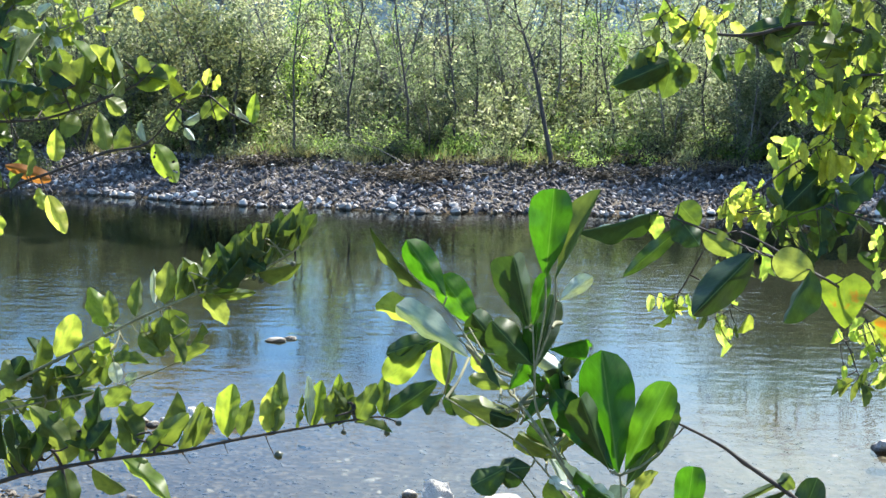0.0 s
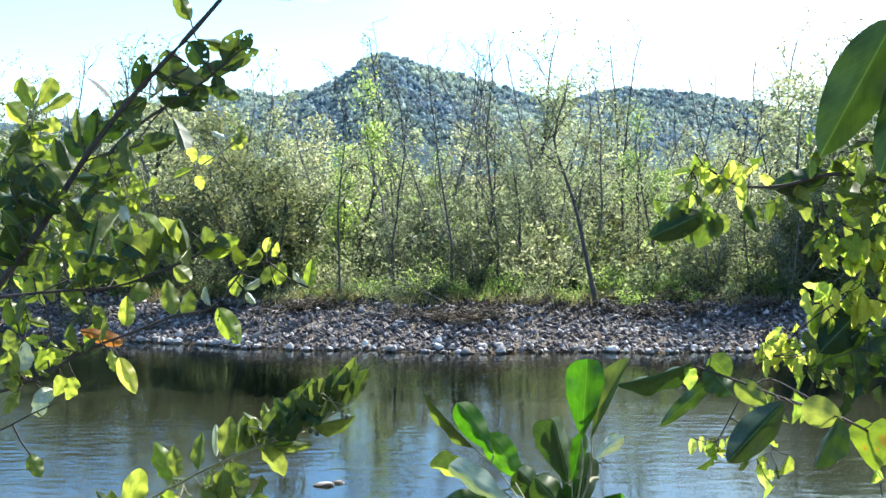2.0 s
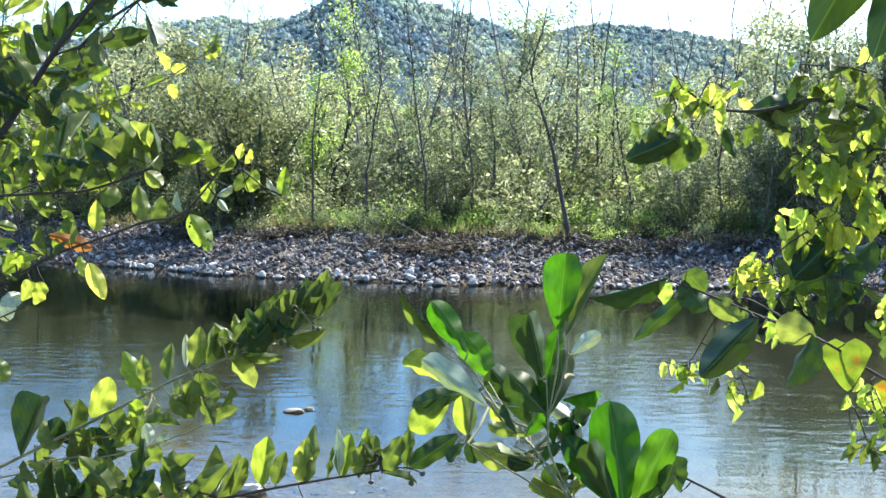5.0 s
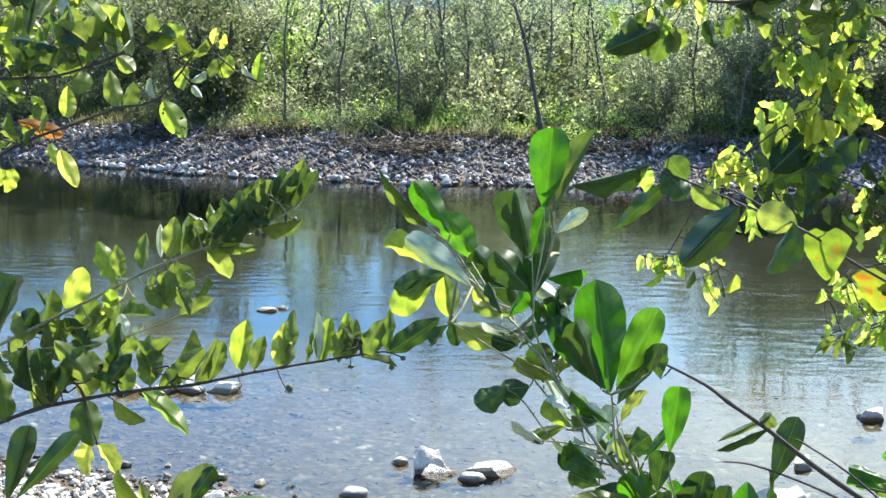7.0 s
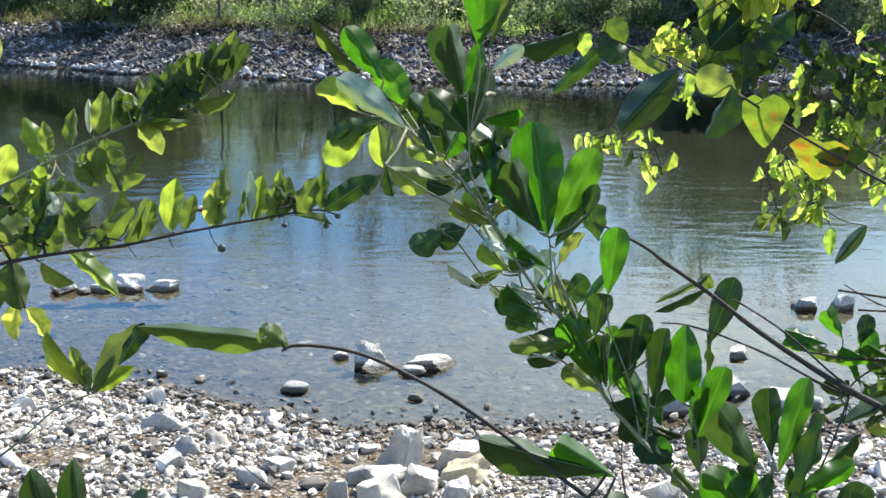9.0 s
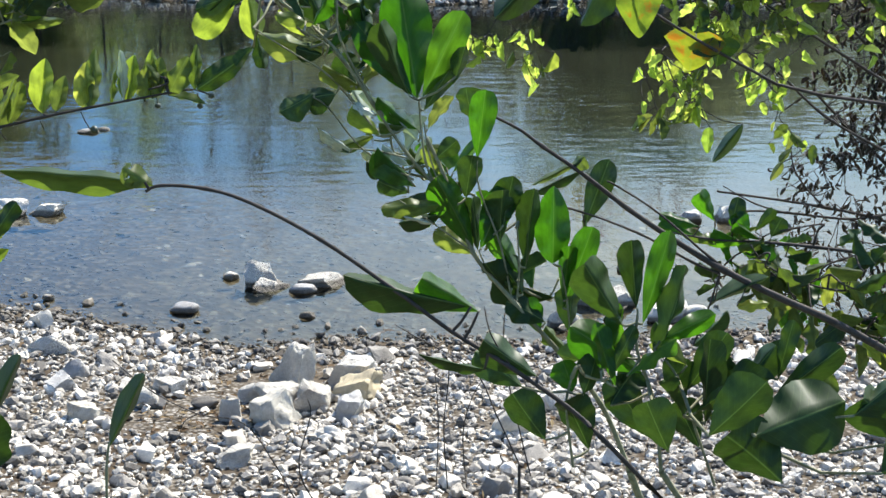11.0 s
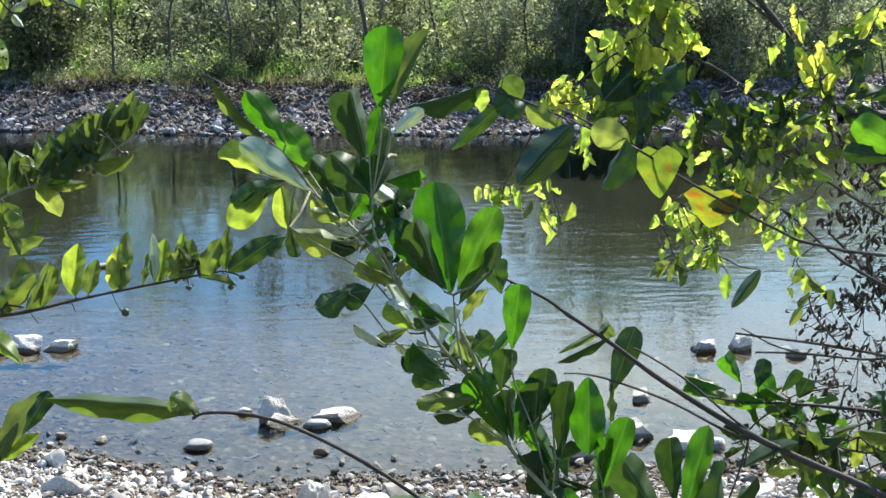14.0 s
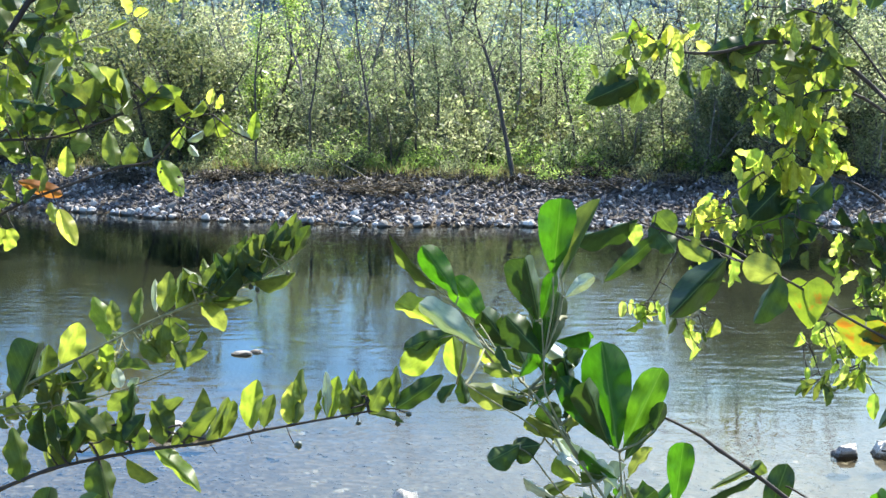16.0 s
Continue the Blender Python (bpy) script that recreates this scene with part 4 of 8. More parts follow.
def make_hill(name, y0, depth, line, x0, x1, label, seed, step, fx0, fx1):
    """A ridge under dense woods: domed tree crowns all over it, fine between fx0 and fx1; line: x and height along its crest."""
    lx, lz = [p[0] for p in line], [p[1] for p in line]

    def height(x, y):
        cross = max(0.0, 1 - abs((y - y0) / depth) ** 1.4)
        spur = 1 + 0.3 * noise.noise(Vector((x * 0.012, y * 0.004, seed))) * min(1.0, abs(y - y0) / 40)
        d = noise.voronoi(Vector((x * 0.15, y * 0.11, seed)))[0]
        e = noise.voronoi(Vector((x * 0.34, y * 0.3, seed + 5)))[0]
        crown = 3.6 * max(0.0, 1 - 1.5 * d[0] ** 2) * (0.6 + 0.8 * abs(noise.noise(Vector((x * 0.05, y * 0.05, seed))))) + 1.1 * max(0.0, 1 - 1.5 * e[0] ** 2)
        return float(np.interp(x, lx, lz)) * cross * spur + (crown - 5.5) * min(1.0, cross * 3)

    xs = graded(x0, fx0, fx1, x1, step, 12.0)
    ys = np.arange(y0 - depth, y0 + 30, step)
    V = [(x, y, height(x, y)) for y in ys for x in xs]
    nx = len(xs)
    F = [(j * nx + i, j * nx + i + 1, (j + 1) * nx + i + 1, (j + 1) * nx + i) for j in range(len(ys) - 1) for i in range(nx - 1)]
    tagged(new(name, mesh_of(name, V, F, M_hazed_hill)), label, "hill", kind="structure")
    # single crowns of the wood on the upper slopes
    rng = random.Random(int(seed * 10))
    shapes = [stone_shape(700 + i, 1, 1.0, 0.75) for i in range(14)]
    CV, CF, base = [], [], 0
    for _ in range(int(20 * (fx1 - fx0))):
        x, y = rng.uniform(fx0, fx1), y0 - rng.uniform(-12, 0.75 * depth)
        z = height(x, y)
        if z < 0.02 * y:
            continue
        vs, fs = rng.choice(shapes)
        r = rng.uniform(1.7, 4.2)
        k = np.array((r, r, r * rng.uniform(0.8, 1.3)))
        a = rng.uniform(0, 6.28)
        R = np.array(((math.cos(a), -math.sin(a), 0), (math.sin(a), math.cos(a), 0), (0, 0, 1)))
        CV.append((vs @ R.T) * k + (x, y, z - 0.3 + r * 0.2))
        CF.append(fs + base)
        base += len(vs)
    tagged(new("hill_wood", mesh_of("hill_wood", np.concatenate(CV).tolist(), np.concatenate(CF).tolist(), M_hazed_wood, smooth=True)),
           "far tree crowns covering a hill, tinted pale blue-green for haze", "woods", kind="stuff")


make_hill("backdrop_hill", 900, 170, [(-520, 30), (-254, 45), (-218, 53), (-171, 61), (-149, 56), (-124, 60), (-106, 67), (-90, 78), (-81, 81),
          (-70, 78), (-52, 73), (-20, 65), (9, 55), (34, 49), (63, 42), (160, 20), (300, 5)], -520, 300,
          "wooded hill with a rounded summit beyond the thicket", 3.3, 1.7, -290, 110)
make_hill("backdrop_hill", 1100, 170, [(-300, 20), (0, 50), (42, 60), (68, 68), (86, 71), (130, 66), (187, 58), (218, 50), (292, 45), (600, 30), (900, 20)],
          -300, 900, "low wooded ridge beyond the thicket, tinted blue-green for haze", 8.1, 2.2, 10, 400)


# ---- grass and litter along the far bank ----
def grass(name, mat, n, u0, u1, lo, hi, label, seed):
    rng = random.Random(seed)
    V, F = [], []
    for _ in range(n):
        x = rng.uniform(-13, 16)
        y = float(far_shore(x)) + rng.uniform(u0, u1)
        if noise.noise(Vector((x * 0.7, y * 0.9, seed))) < -0.05:
            continue
        z = float(land(x, y))
        for _ in range(7):
            a = Vector((x + rng.gauss(0, 0.06), y + rng.gauss(0, 0.06), z - 0.02))
            h = rng.uniform(lo, hi)
            d = Vector((rng.gauss(0, 0.35), rng.gauss(0, 0.35), 1)) * h
            s = Vector((rng.uniform(-1, 1), rng.uniform(-1, 1), 0)).normalized() * 0.011
            i = len(V)
            V += [a - s, a + s, a + d * 0.6 + s * 0.7, a + d * 0.6 - s * 0.7, a + d + Vector((d.x, d.y, 0)) * 0.4]
            F += [(i, i + 1, i + 2, i + 3), (i + 3, i + 2, i + 4)]
    return tagged(new(name, mesh_of(name, V, F, mat, smooth=False)), label, "grass", kind="stuff")


M_dry = leaf_mat("dry_grass", [(0.0, (0.16, 0.13, 0.06)), (1.0, (0.32, 0.28, 0.15))], [(0.0, (0.2, 0.17, 0.06)), (1.0, (0.4, 0.36, 0.15))], 0.6, 0.4, veins=False, island=True)
grass("green_grass", M_far_leaf_green, 1300, 3.5, 7.0, 0.15, 0.4, "green grass under the thicket", 61)
grass("dry_grass", M_dry, 1500, 2.5, 4.2, 0.08, 0.3, "dry pale grass above the stones", 62)


# ---- dead wood on the far bank ----
def fallen_branch(x, y, length, turn, rise, r, seed, label):
    rng = random.Random(seed)
    V, F = [], []
    pts, rad = grow(rng, Vector((0, 0, 0.03)), Vector((1, 0, rise)), length, r, r * 0.4, 0.08, 0.0, 8)
    tube(V, F, pts, rad, 6)
    for i in (3, 5, 6):
        p2, r2 = grow(rng, pts[i], Vector((0.5, rng.choice((-1, 1)) * 0.6, 0.5)), length * 0.25, r * 0.5, r * 0.2, 0.15, 0.0, 4)
        tube(V, F, p2, r2, 4)
    ob = new("fallen_branch", mesh_of("fallen_branch", V, F, M_drift))
    ob.matrix_basis = pose(x, y, float(land(x, y)), 0, 0, turn)
    return tagged(ob, label, "dead branch")


M_drift = plain_mat("bleached_wood", (0.1, 0.088, 0.072), (0.24, 0.215, 0.18), 30, stretch=(1, 1, 1))
fallen_branch(-1.25, 27.4, 1.9, 122, 0.35, 0.012, 71, "pale fallen branch leaning up the stony bank")
fallen_branch(1.9, 27.9, 1.2, 20, 0.05, 0.03, 72, "grey fallen branch beside a leaning tree")
fallen_branch(5.2, 27.9, 1.5, 160, 0.2, 0.02, 73, "pale fallen branch on the stony bank")
M_brush = leaf_mat("dead_brush", [(0.0, (0.03, 0.025, 0.019)), (1.0, (0.085, 0.072, 0.055))],
                   [(0.0, (0.03, 0.025, 0.016)), (1.0, (0.07, 0.056, 0.034))], 0.7, 0.2, veins=False, island=True)
bank_litter("leaf_litter", 9000, 1.6, 4.0, M_brush, "brown dead leaves drifted over the upper stones", 92)
heap = make_bush("brush_heap", 81, 0.8, M_brush, 1500, 0.09, "low heap of dark brown dead brush on the stones", "brush heap")
for ob in heap.children:
    tagged(ob, kind="stuff")
heap.matrix_basis = pose(-0.9, 26.7, float(land(-0.9, 26.7)) - 0.08) @ Matrix.Diagonal((1.7, 1.0, 0.5, 1))
for x, y, sx, sz in ((2.2, 27.8, 0.9, 0.5), (3.4, 28.0, 1.0, 0.6), (-4.2, 28.1, 0.9, 0.5), (4.7, 27.6, 1.0, 0.45), (-6.0, 28.4, 0.8, 0.5), (0.6, 27.9, 0.7, 0.4), (2.1, 26.9, 1.3, 0.45), (3.6, 27.2, 1.2, 0.4)):
    c = copy_thing(heap, pose(x, y, float(land(x, y)) - 0.08, 0, 0, x * 70))
    c.scale = (sx, 0.8, sz)


# ---- larger rocks at the water's edge ----
M_rock = stone_mat("pale_rock", [(0.0, (0.5, 0.468, 0.41)), (1.0, (0.68, 0.645, 0.575))], grain=16, bump=1.0, wet=True)
M_warm_rock = stone_mat("warm_rock", [(0.0, (0.5, 0.465, 0.39)), (1.0, (0.62, 0.585, 0.51))], grain=16, bump=0.6)
M_wet_rock = stone_mat("grey_rock", [(0.0, (0.3, 0.29, 0.28)), (1.0, (0.46, 0.45, 0.43))], grain=16, rough=0.6, bump=0.5, wet=True)


def edge_rock(x, y, w, h, seed, label, mat=None, facets=5, in_water=True, turn=0.0, sub=3, tilt=0.0, taper=0.12):
    z = 0.0 if in_water else float(land(x, y))
    k, lift = (1.15, 0.14) if in_water else (1.05, 0.3)
    return rock("rock", x, y, (w * 1.12, w * 0.85, h * k / 0.72), seed, mat or M_rock, label, sub, 0.8, facets, lift, turn, z, tilt, taper)


WET = "pale rounded rock standing in shallow water"
edge_rock(-0.19, 9.24, 0.24, 0.18, 362, "upright angular white rock standing in shallow water", None, 7, turn=-10, tilt=-22, taper=0.34)
edge_rock(-0.385, 9.35, 0.11, 0.07, 302, "small pale stone in shallow water", None, 5)
edge_rock(-0.11, 9.14, 0.18, 0.07, 303, "flat grey stone leaning on a white rock", None, 7, turn=25, tilt=10)
edge_rock(0.225, 9.2, 0.28, 0.095, 304, "long flat pale rock in shallow water", None, 7, turn=8, tilt=-6)
edge_rock(0.10, 9.03, 0.16, 0.09, 305, "rounded grey stone beside a long flat rock", M_wet_rock, 4)
edge_rock(-0.657, 8.70, 0.17, 0.075, 306, "smooth oval grey stone in shallow water", M_wet_rock, 0)
edge_rock(0.05, 7.13, 0.19, 0.3, 307, "upright angular white rock on the gravel", None, 8, False, 30, tilt=4, taper=0.2)
edge_rock(0.345, 6.97, 0.24, 0.14, 308, "blocky ochre-sided rock on the gravel", M_ochre, 8, False, 10)
edge_rock(0.33, 7.17, 0.24, 0.2, 318, "pale slab lying on an ochre rock", None, 7, False, -15)
edge_rock(-0.07, 6.63, 0.21, 0.17, 309, "blocky warm-toned rock on the gravel", M_warm_rock, 8, False, 5)
edge_rock(0.121, 6.82, 0.2, 0.15, 310, "blocky pale rock wedged among others", None, 7, False, 40)
edge_rock(0.287, 6.65, 0.16, 0.13, 311, "grey angular stone among pale rocks", M_wet_rock, 6, False, 70)
edge_rock(-0.20, 7.0, 0.14, 0.11, 312, "pale stone beside a rock pile", None, 5, False)
edge_rock(-0.286, 6.7, 0.1, 0.13, 313, "pale stone beside a rock pile", None, 6, False)
edge_rock(-0.04, 6.85, 0.26, 0.15, 319, "flat pale rock at the back of a rock pile", None, 6, False)
edge_rock(-2.669, 11.05, 0.21, 0.11, 314, WET, None, 7, turn=20, tilt=-14)
edge_rock(-2.36, 11.08, 0.2, 0.08, 315, WET, None, 7, turn=60)
edge_rock(-2.148, 11.15, 0.22, 0.15, 316, "upright white rock standing in shallow water", None, 7, turn=-15, tilt=-12)
edge_rock(-1.873, 11.12, 0.2, 0.1, 317, "flat-topped grey rock in shallow water", None, 7, turn=4)
edge_rock(-2.496, 11.0, 0.12, 0.055, 320, WET)
edge_rock(3.197, 10.63, 0.18, 0.11, 321, WET, M_wet_rock, 7)
edge_rock(3.504, 10.67, 0.19, 0.12, 322, WET, None, 7, turn=30)
edge_rock(3.86, 10.4, 0.16, 0.08, 323, WET)
edge_rock(2.375, 9.42, 0.14, 0.09, 324, "small dark-footed rock in shallow water", None, 7)
edge_rock(2.153, 8.65, 0.20, 0.13, 325, "upright pale rock at the water's edge", None, 7)
edge_rock(1.705, 8.27, 0.19, 0.1, 326, "rounded pale rock at the water's edge", None, 3)
edge_rock(1.82, 8.16, 0.15, 0.08, 327, "rounded pale rock at the water's edge", None, 2)
edge_rock(2.42, 8.4, 0.28, 0.13, 328, "broad pale rock at the water's edge", None, 7, turn=15)
edge_rock(2.6, 8.4, 0.24, 0.09, 329, "flat pale rock at the water's edge", None, 3)
edge_rock(1.99, 8.68, 0.24, 0.12, 330, "flat pale rock at the water's edge", None, 7)
edge_rock(-1.959, 14.17, 0.19, 0.045, 331, "flat white stone showing above midstream water", None, 5)
edge_rock(-1.82, 14.3, 0.15, 0.035, 332, "flat white stone showing above midstream water", None, 5)
edge_rock(0.121, 8.53, 0.095, 0.05, 333, "small pale stone at the water's edge")
edge_rock(-1.55, 8.98, 0.075, 0.05, 334, "small pale stone at the water's edge")
edge_rock(-1.364, 7.82, 0.22, 0.1, 335, "large flat pale stone on the gravel", None, 5, False, 10)
edge_rock(-1.15, 7.35, 0.17, 0.12, 336, "brown-grey stone on the gravel", M_wet_rock, 5, False, 30)
edge_rock(-0.75, 6.9, 0.2, 0.1, 337, "long pale stone on the gravel", None, 4, False, -20)
edge_rock(1.35, 6.75, 0.2, 0.12, 338, "pale rock on the gravel", None, 5, False, 30)
edge_rock(1.15, 6.62, 0.17, 0.1, 339, "pale rock on the gravel", None, 5, False, 70)
edge_rock(1.12, 6.38, 0.27, 0.16, 340, "rounded warm grey boulder on the gravel", M_warm_rock, 4, False, 20)
edge_rock(-0.24, 6.07, 0.15, 0.09, 341, "white rough stone on the gravel", None, 7, False, 50)
edge_rock(-1.02, 6.66, 0.16, 0.1, 342, "tan rough stone on bare soil", M_warm_rock, 7, False, 15)
edge_rock(-1.2, 7.14, 0.15, 0.09, 343, "dark brown-grey stone on bare soil", M_wet_rock, 7, False, 65)
edge_rock(-0.62, 7.15, 0.15, 0.08, 344, "long pale stone lying on bare soil", None, 6, False, -30)


# ---- plants close to the eye ----
def leaf_mesh(name, kind, bend, fold, wave, bites=0, seed=0):
    """A leaf of length 1 along y and width 1 across x, with midrib fold, arch and wavy rim."""
    rng = random.Random(seed)
    prof = {"ovate": lambda t: 1.32 * (t ** 0.62) * ((1 - t) ** 0.75) * (1 - 0.15 * t),
            "obovate": lambda t: (t ** 1.05) * ((1 - t) ** 0.52),
            "lance": lambda t: 1.05 * (t ** 0.7) * ((1 - t) ** 0.8) * 1.05,
            "heart": lambda t: 0.5 * min(1.0, (t + 0.02) * 5) ** 0.5 * ((1 - t) ** 0.72) * 1.15,
            "round": lambda t: 1.02 * (t ** 0.5) * ((1 - t) ** 0.5)}[kind]
    rows, cols = 20, 4
    peak = max(prof(i / 60) for i in range(61))
    V, F = [], []
    for i in range(rows + 1):
        t = i / rows
        w = prof(min(max(t, 1e-4), 1 - 1e-4)) / peak * 0.5
        rag = 1 + 0.02 * rng.uniform(-1, 1)
        for j in range(-cols, cols + 1):
            s = j / cols
            x = s * w * rag
            z = fold * abs(s) * w + bend * (t * t - 0.25 * t) + wave * w * abs(s) * math.sin(t * 15 + 3 * (s > 0) + seed)
            dy = -0.1 * abs(s) * (kind == "heart") * max(0.0, 0.16 - t) * 6
            V.append((x, t + dy, z))
    n = 2 * cols + 1
    gone = set()
    for _ in range(bites):
        ci, cj = rng.randrange(3, rows - 2), rng.choice((0, 1, 2, 5, 6, 7))
        gone.add((ci, cj))
        if cj in (0, 7):
            gone |= {(ci + 1, cj), (ci, cj + (1 if cj == 0 else -1))}
    for i in range(rows):
        for j in range(2 * cols):
            if (i, j) not in gone:
                F.append((i * n + j, i * n + j + 1, (i + 1) * n + j + 1, (i + 1) * n + j))
    return V, F


GREEN_T = [(0.0, (0.04, 0.16, 0.005)), (0.6, (0.075, 0.25, 0.007)), (1.0, (0.13, 0.32, 0.012))]
LEAVES = {
    "glossy": leaf_mat("glossy_leaf", [(0.0, (0.026, 0.065, 0.012)), (1.0, (0.046, 0.1, 0.018))], GREEN_T, 0.3, 0.45),
    # naturally dark leaves; in the broad-leaved shrubs a shaded copy of glossy
    "dark": leaf_mat("dark_shaded_leaf", [(0.0, (0.018, 0.038, 0.013)), (1.0, (0.034, 0.066, 0.02))],
                     [(0.0, (0.03, 0.07, 0.006)), (1.0, (0.065, 0.135, 0.012))], 0.48, 0.22),
    "mid": leaf_mat("green_leaf", [(0.0, (0.055, 0.08, 0.024)), (1.0, (0.1, 0.13, 0.04))],
                    [(0.0, (0.1, 0.165, 0.018)), (0.7, (0.2, 0.27, 0.035)), (1.0, (0.32, 0.38, 0.06))], 0.4, 0.42),
    "olive": leaf_mat("olive_leaf", [(0.0, (0.045, 0.064, 0.022)), (1.0, (0.08, 0.105, 0.036))],
                      [(0.0, (0.055, 0.095, 0.012)), (0.7, (0.11, 0.165, 0.02)), (1.0, (0.19, 0.25, 0.035))], 0.38, 0.4),
    "bright": leaf_mat("yellow_green_leaf", [(0.0, (0.16, 0.23, 0.05)), (1.0, (0.24, 0.3, 0.08))],
                       [(0.0, (0.3, 0.46, 0.05)), (0.6, (0.5, 0.66, 0.09)), (1.0, (0.7, 0.8, 0.17))], 0.42, 0.6),
    "lime": leaf_mat("lime_leaf", [(0.0, (0.08, 0.13, 0.028)), (1.0, (0.13, 0.18, 0.04))],
                     [(0.0, (0.24, 0.35, 0.03)), (0.6, (0.38, 0.48, 0.05)), (1.0, (0.52, 0.58, 0.09))], 0.4, 0.5),
    "yellow": leaf_mat("yellow_leaf", [(0.0, (0.22, 0.24, 0.04)), (1.0, (0.28, 0.26, 0.04))],
                       [(0.0, (0.58, 0.68, 0.08)), (1.0, (0.74, 0.78, 0.13))], 0.45, 0.55),
    # pale undersides, and bluish-white sheen painted as base colour
    "pale": leaf_mat("pale_sheen_leaf", [(0.0, (0.32, 0.37, 0.31)), (1.0, (0.5, 0.54, 0.48))],
                     [(0.0, (0.2, 0.3, 0.08)), (1.0, (0.3, 0.36, 0.12))], 0.3, 0.2),
    "red": leaf_mat("withered_leaf", [(0.0, (0.24, 0.095, 0.035)), (1.0, (0.28, 0.12, 0.04))],
                    [(0.0, (0.27, 0.11, 0.02)), (1.0, (0.32, 0.14, 0.03))], 0.6, 0.5),
    "turning": leaf_mat("turning_leaf", [(0.0, (0.14, 0.18, 0.03)), (1.0, (0.18, 0.19, 0.03))],
                        [(0.0, (0.2, 0.3, 0.02)), (1.0, (0.26, 0.32, 0.025))], 0.45, 0.45, spots=(0.3, 0.13, 0.012)),
    "rust": leaf_mat("rusty_leaf", [(0.0, (0.12, 0.16, 0.03)), (1.0, (0.14, 0.16, 0.03))],
                     [(0.0, (0.26, 0.36, 0.02)), (1.0, (0.3, 0.36, 0.02))], 0.5, 0.4, spots=(0.34, 0.15, 0.012), spot_at=0.5),
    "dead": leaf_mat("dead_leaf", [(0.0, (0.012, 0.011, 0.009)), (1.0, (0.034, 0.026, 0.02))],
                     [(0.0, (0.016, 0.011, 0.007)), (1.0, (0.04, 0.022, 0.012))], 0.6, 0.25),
}
LEAF_SHAPES = {}
for kind in ("ovate", "obovate", "lance", "heart", "round"):
    LEAF_SHAPES[kind] = [leaf_mesh("leaf", kind, b, f, w, bites, s) for s, (b, f, w, bites) in enumerate((
        (0.12, 0.35, 0.1, 0), (-0.2, 0.5, 0.14, 0), (0.24, 0.25, 0.16, 0), (-0.1, 0.4, 0.1, 7), (0.08, 0.8, 0.1, 0)))]
LEAF_MESHES = {}


def leaf_data(kind, tone, variant):
    key = (kind, tone, variant)
    if key not in LEAF_MESHES:
        V, F = LEAF_SHAPES[kind][variant]
        LEAF_MESHES[key] = mesh_of("leaf", V, F, LEAVES[tone])
    return LEAF_MESHES[key]


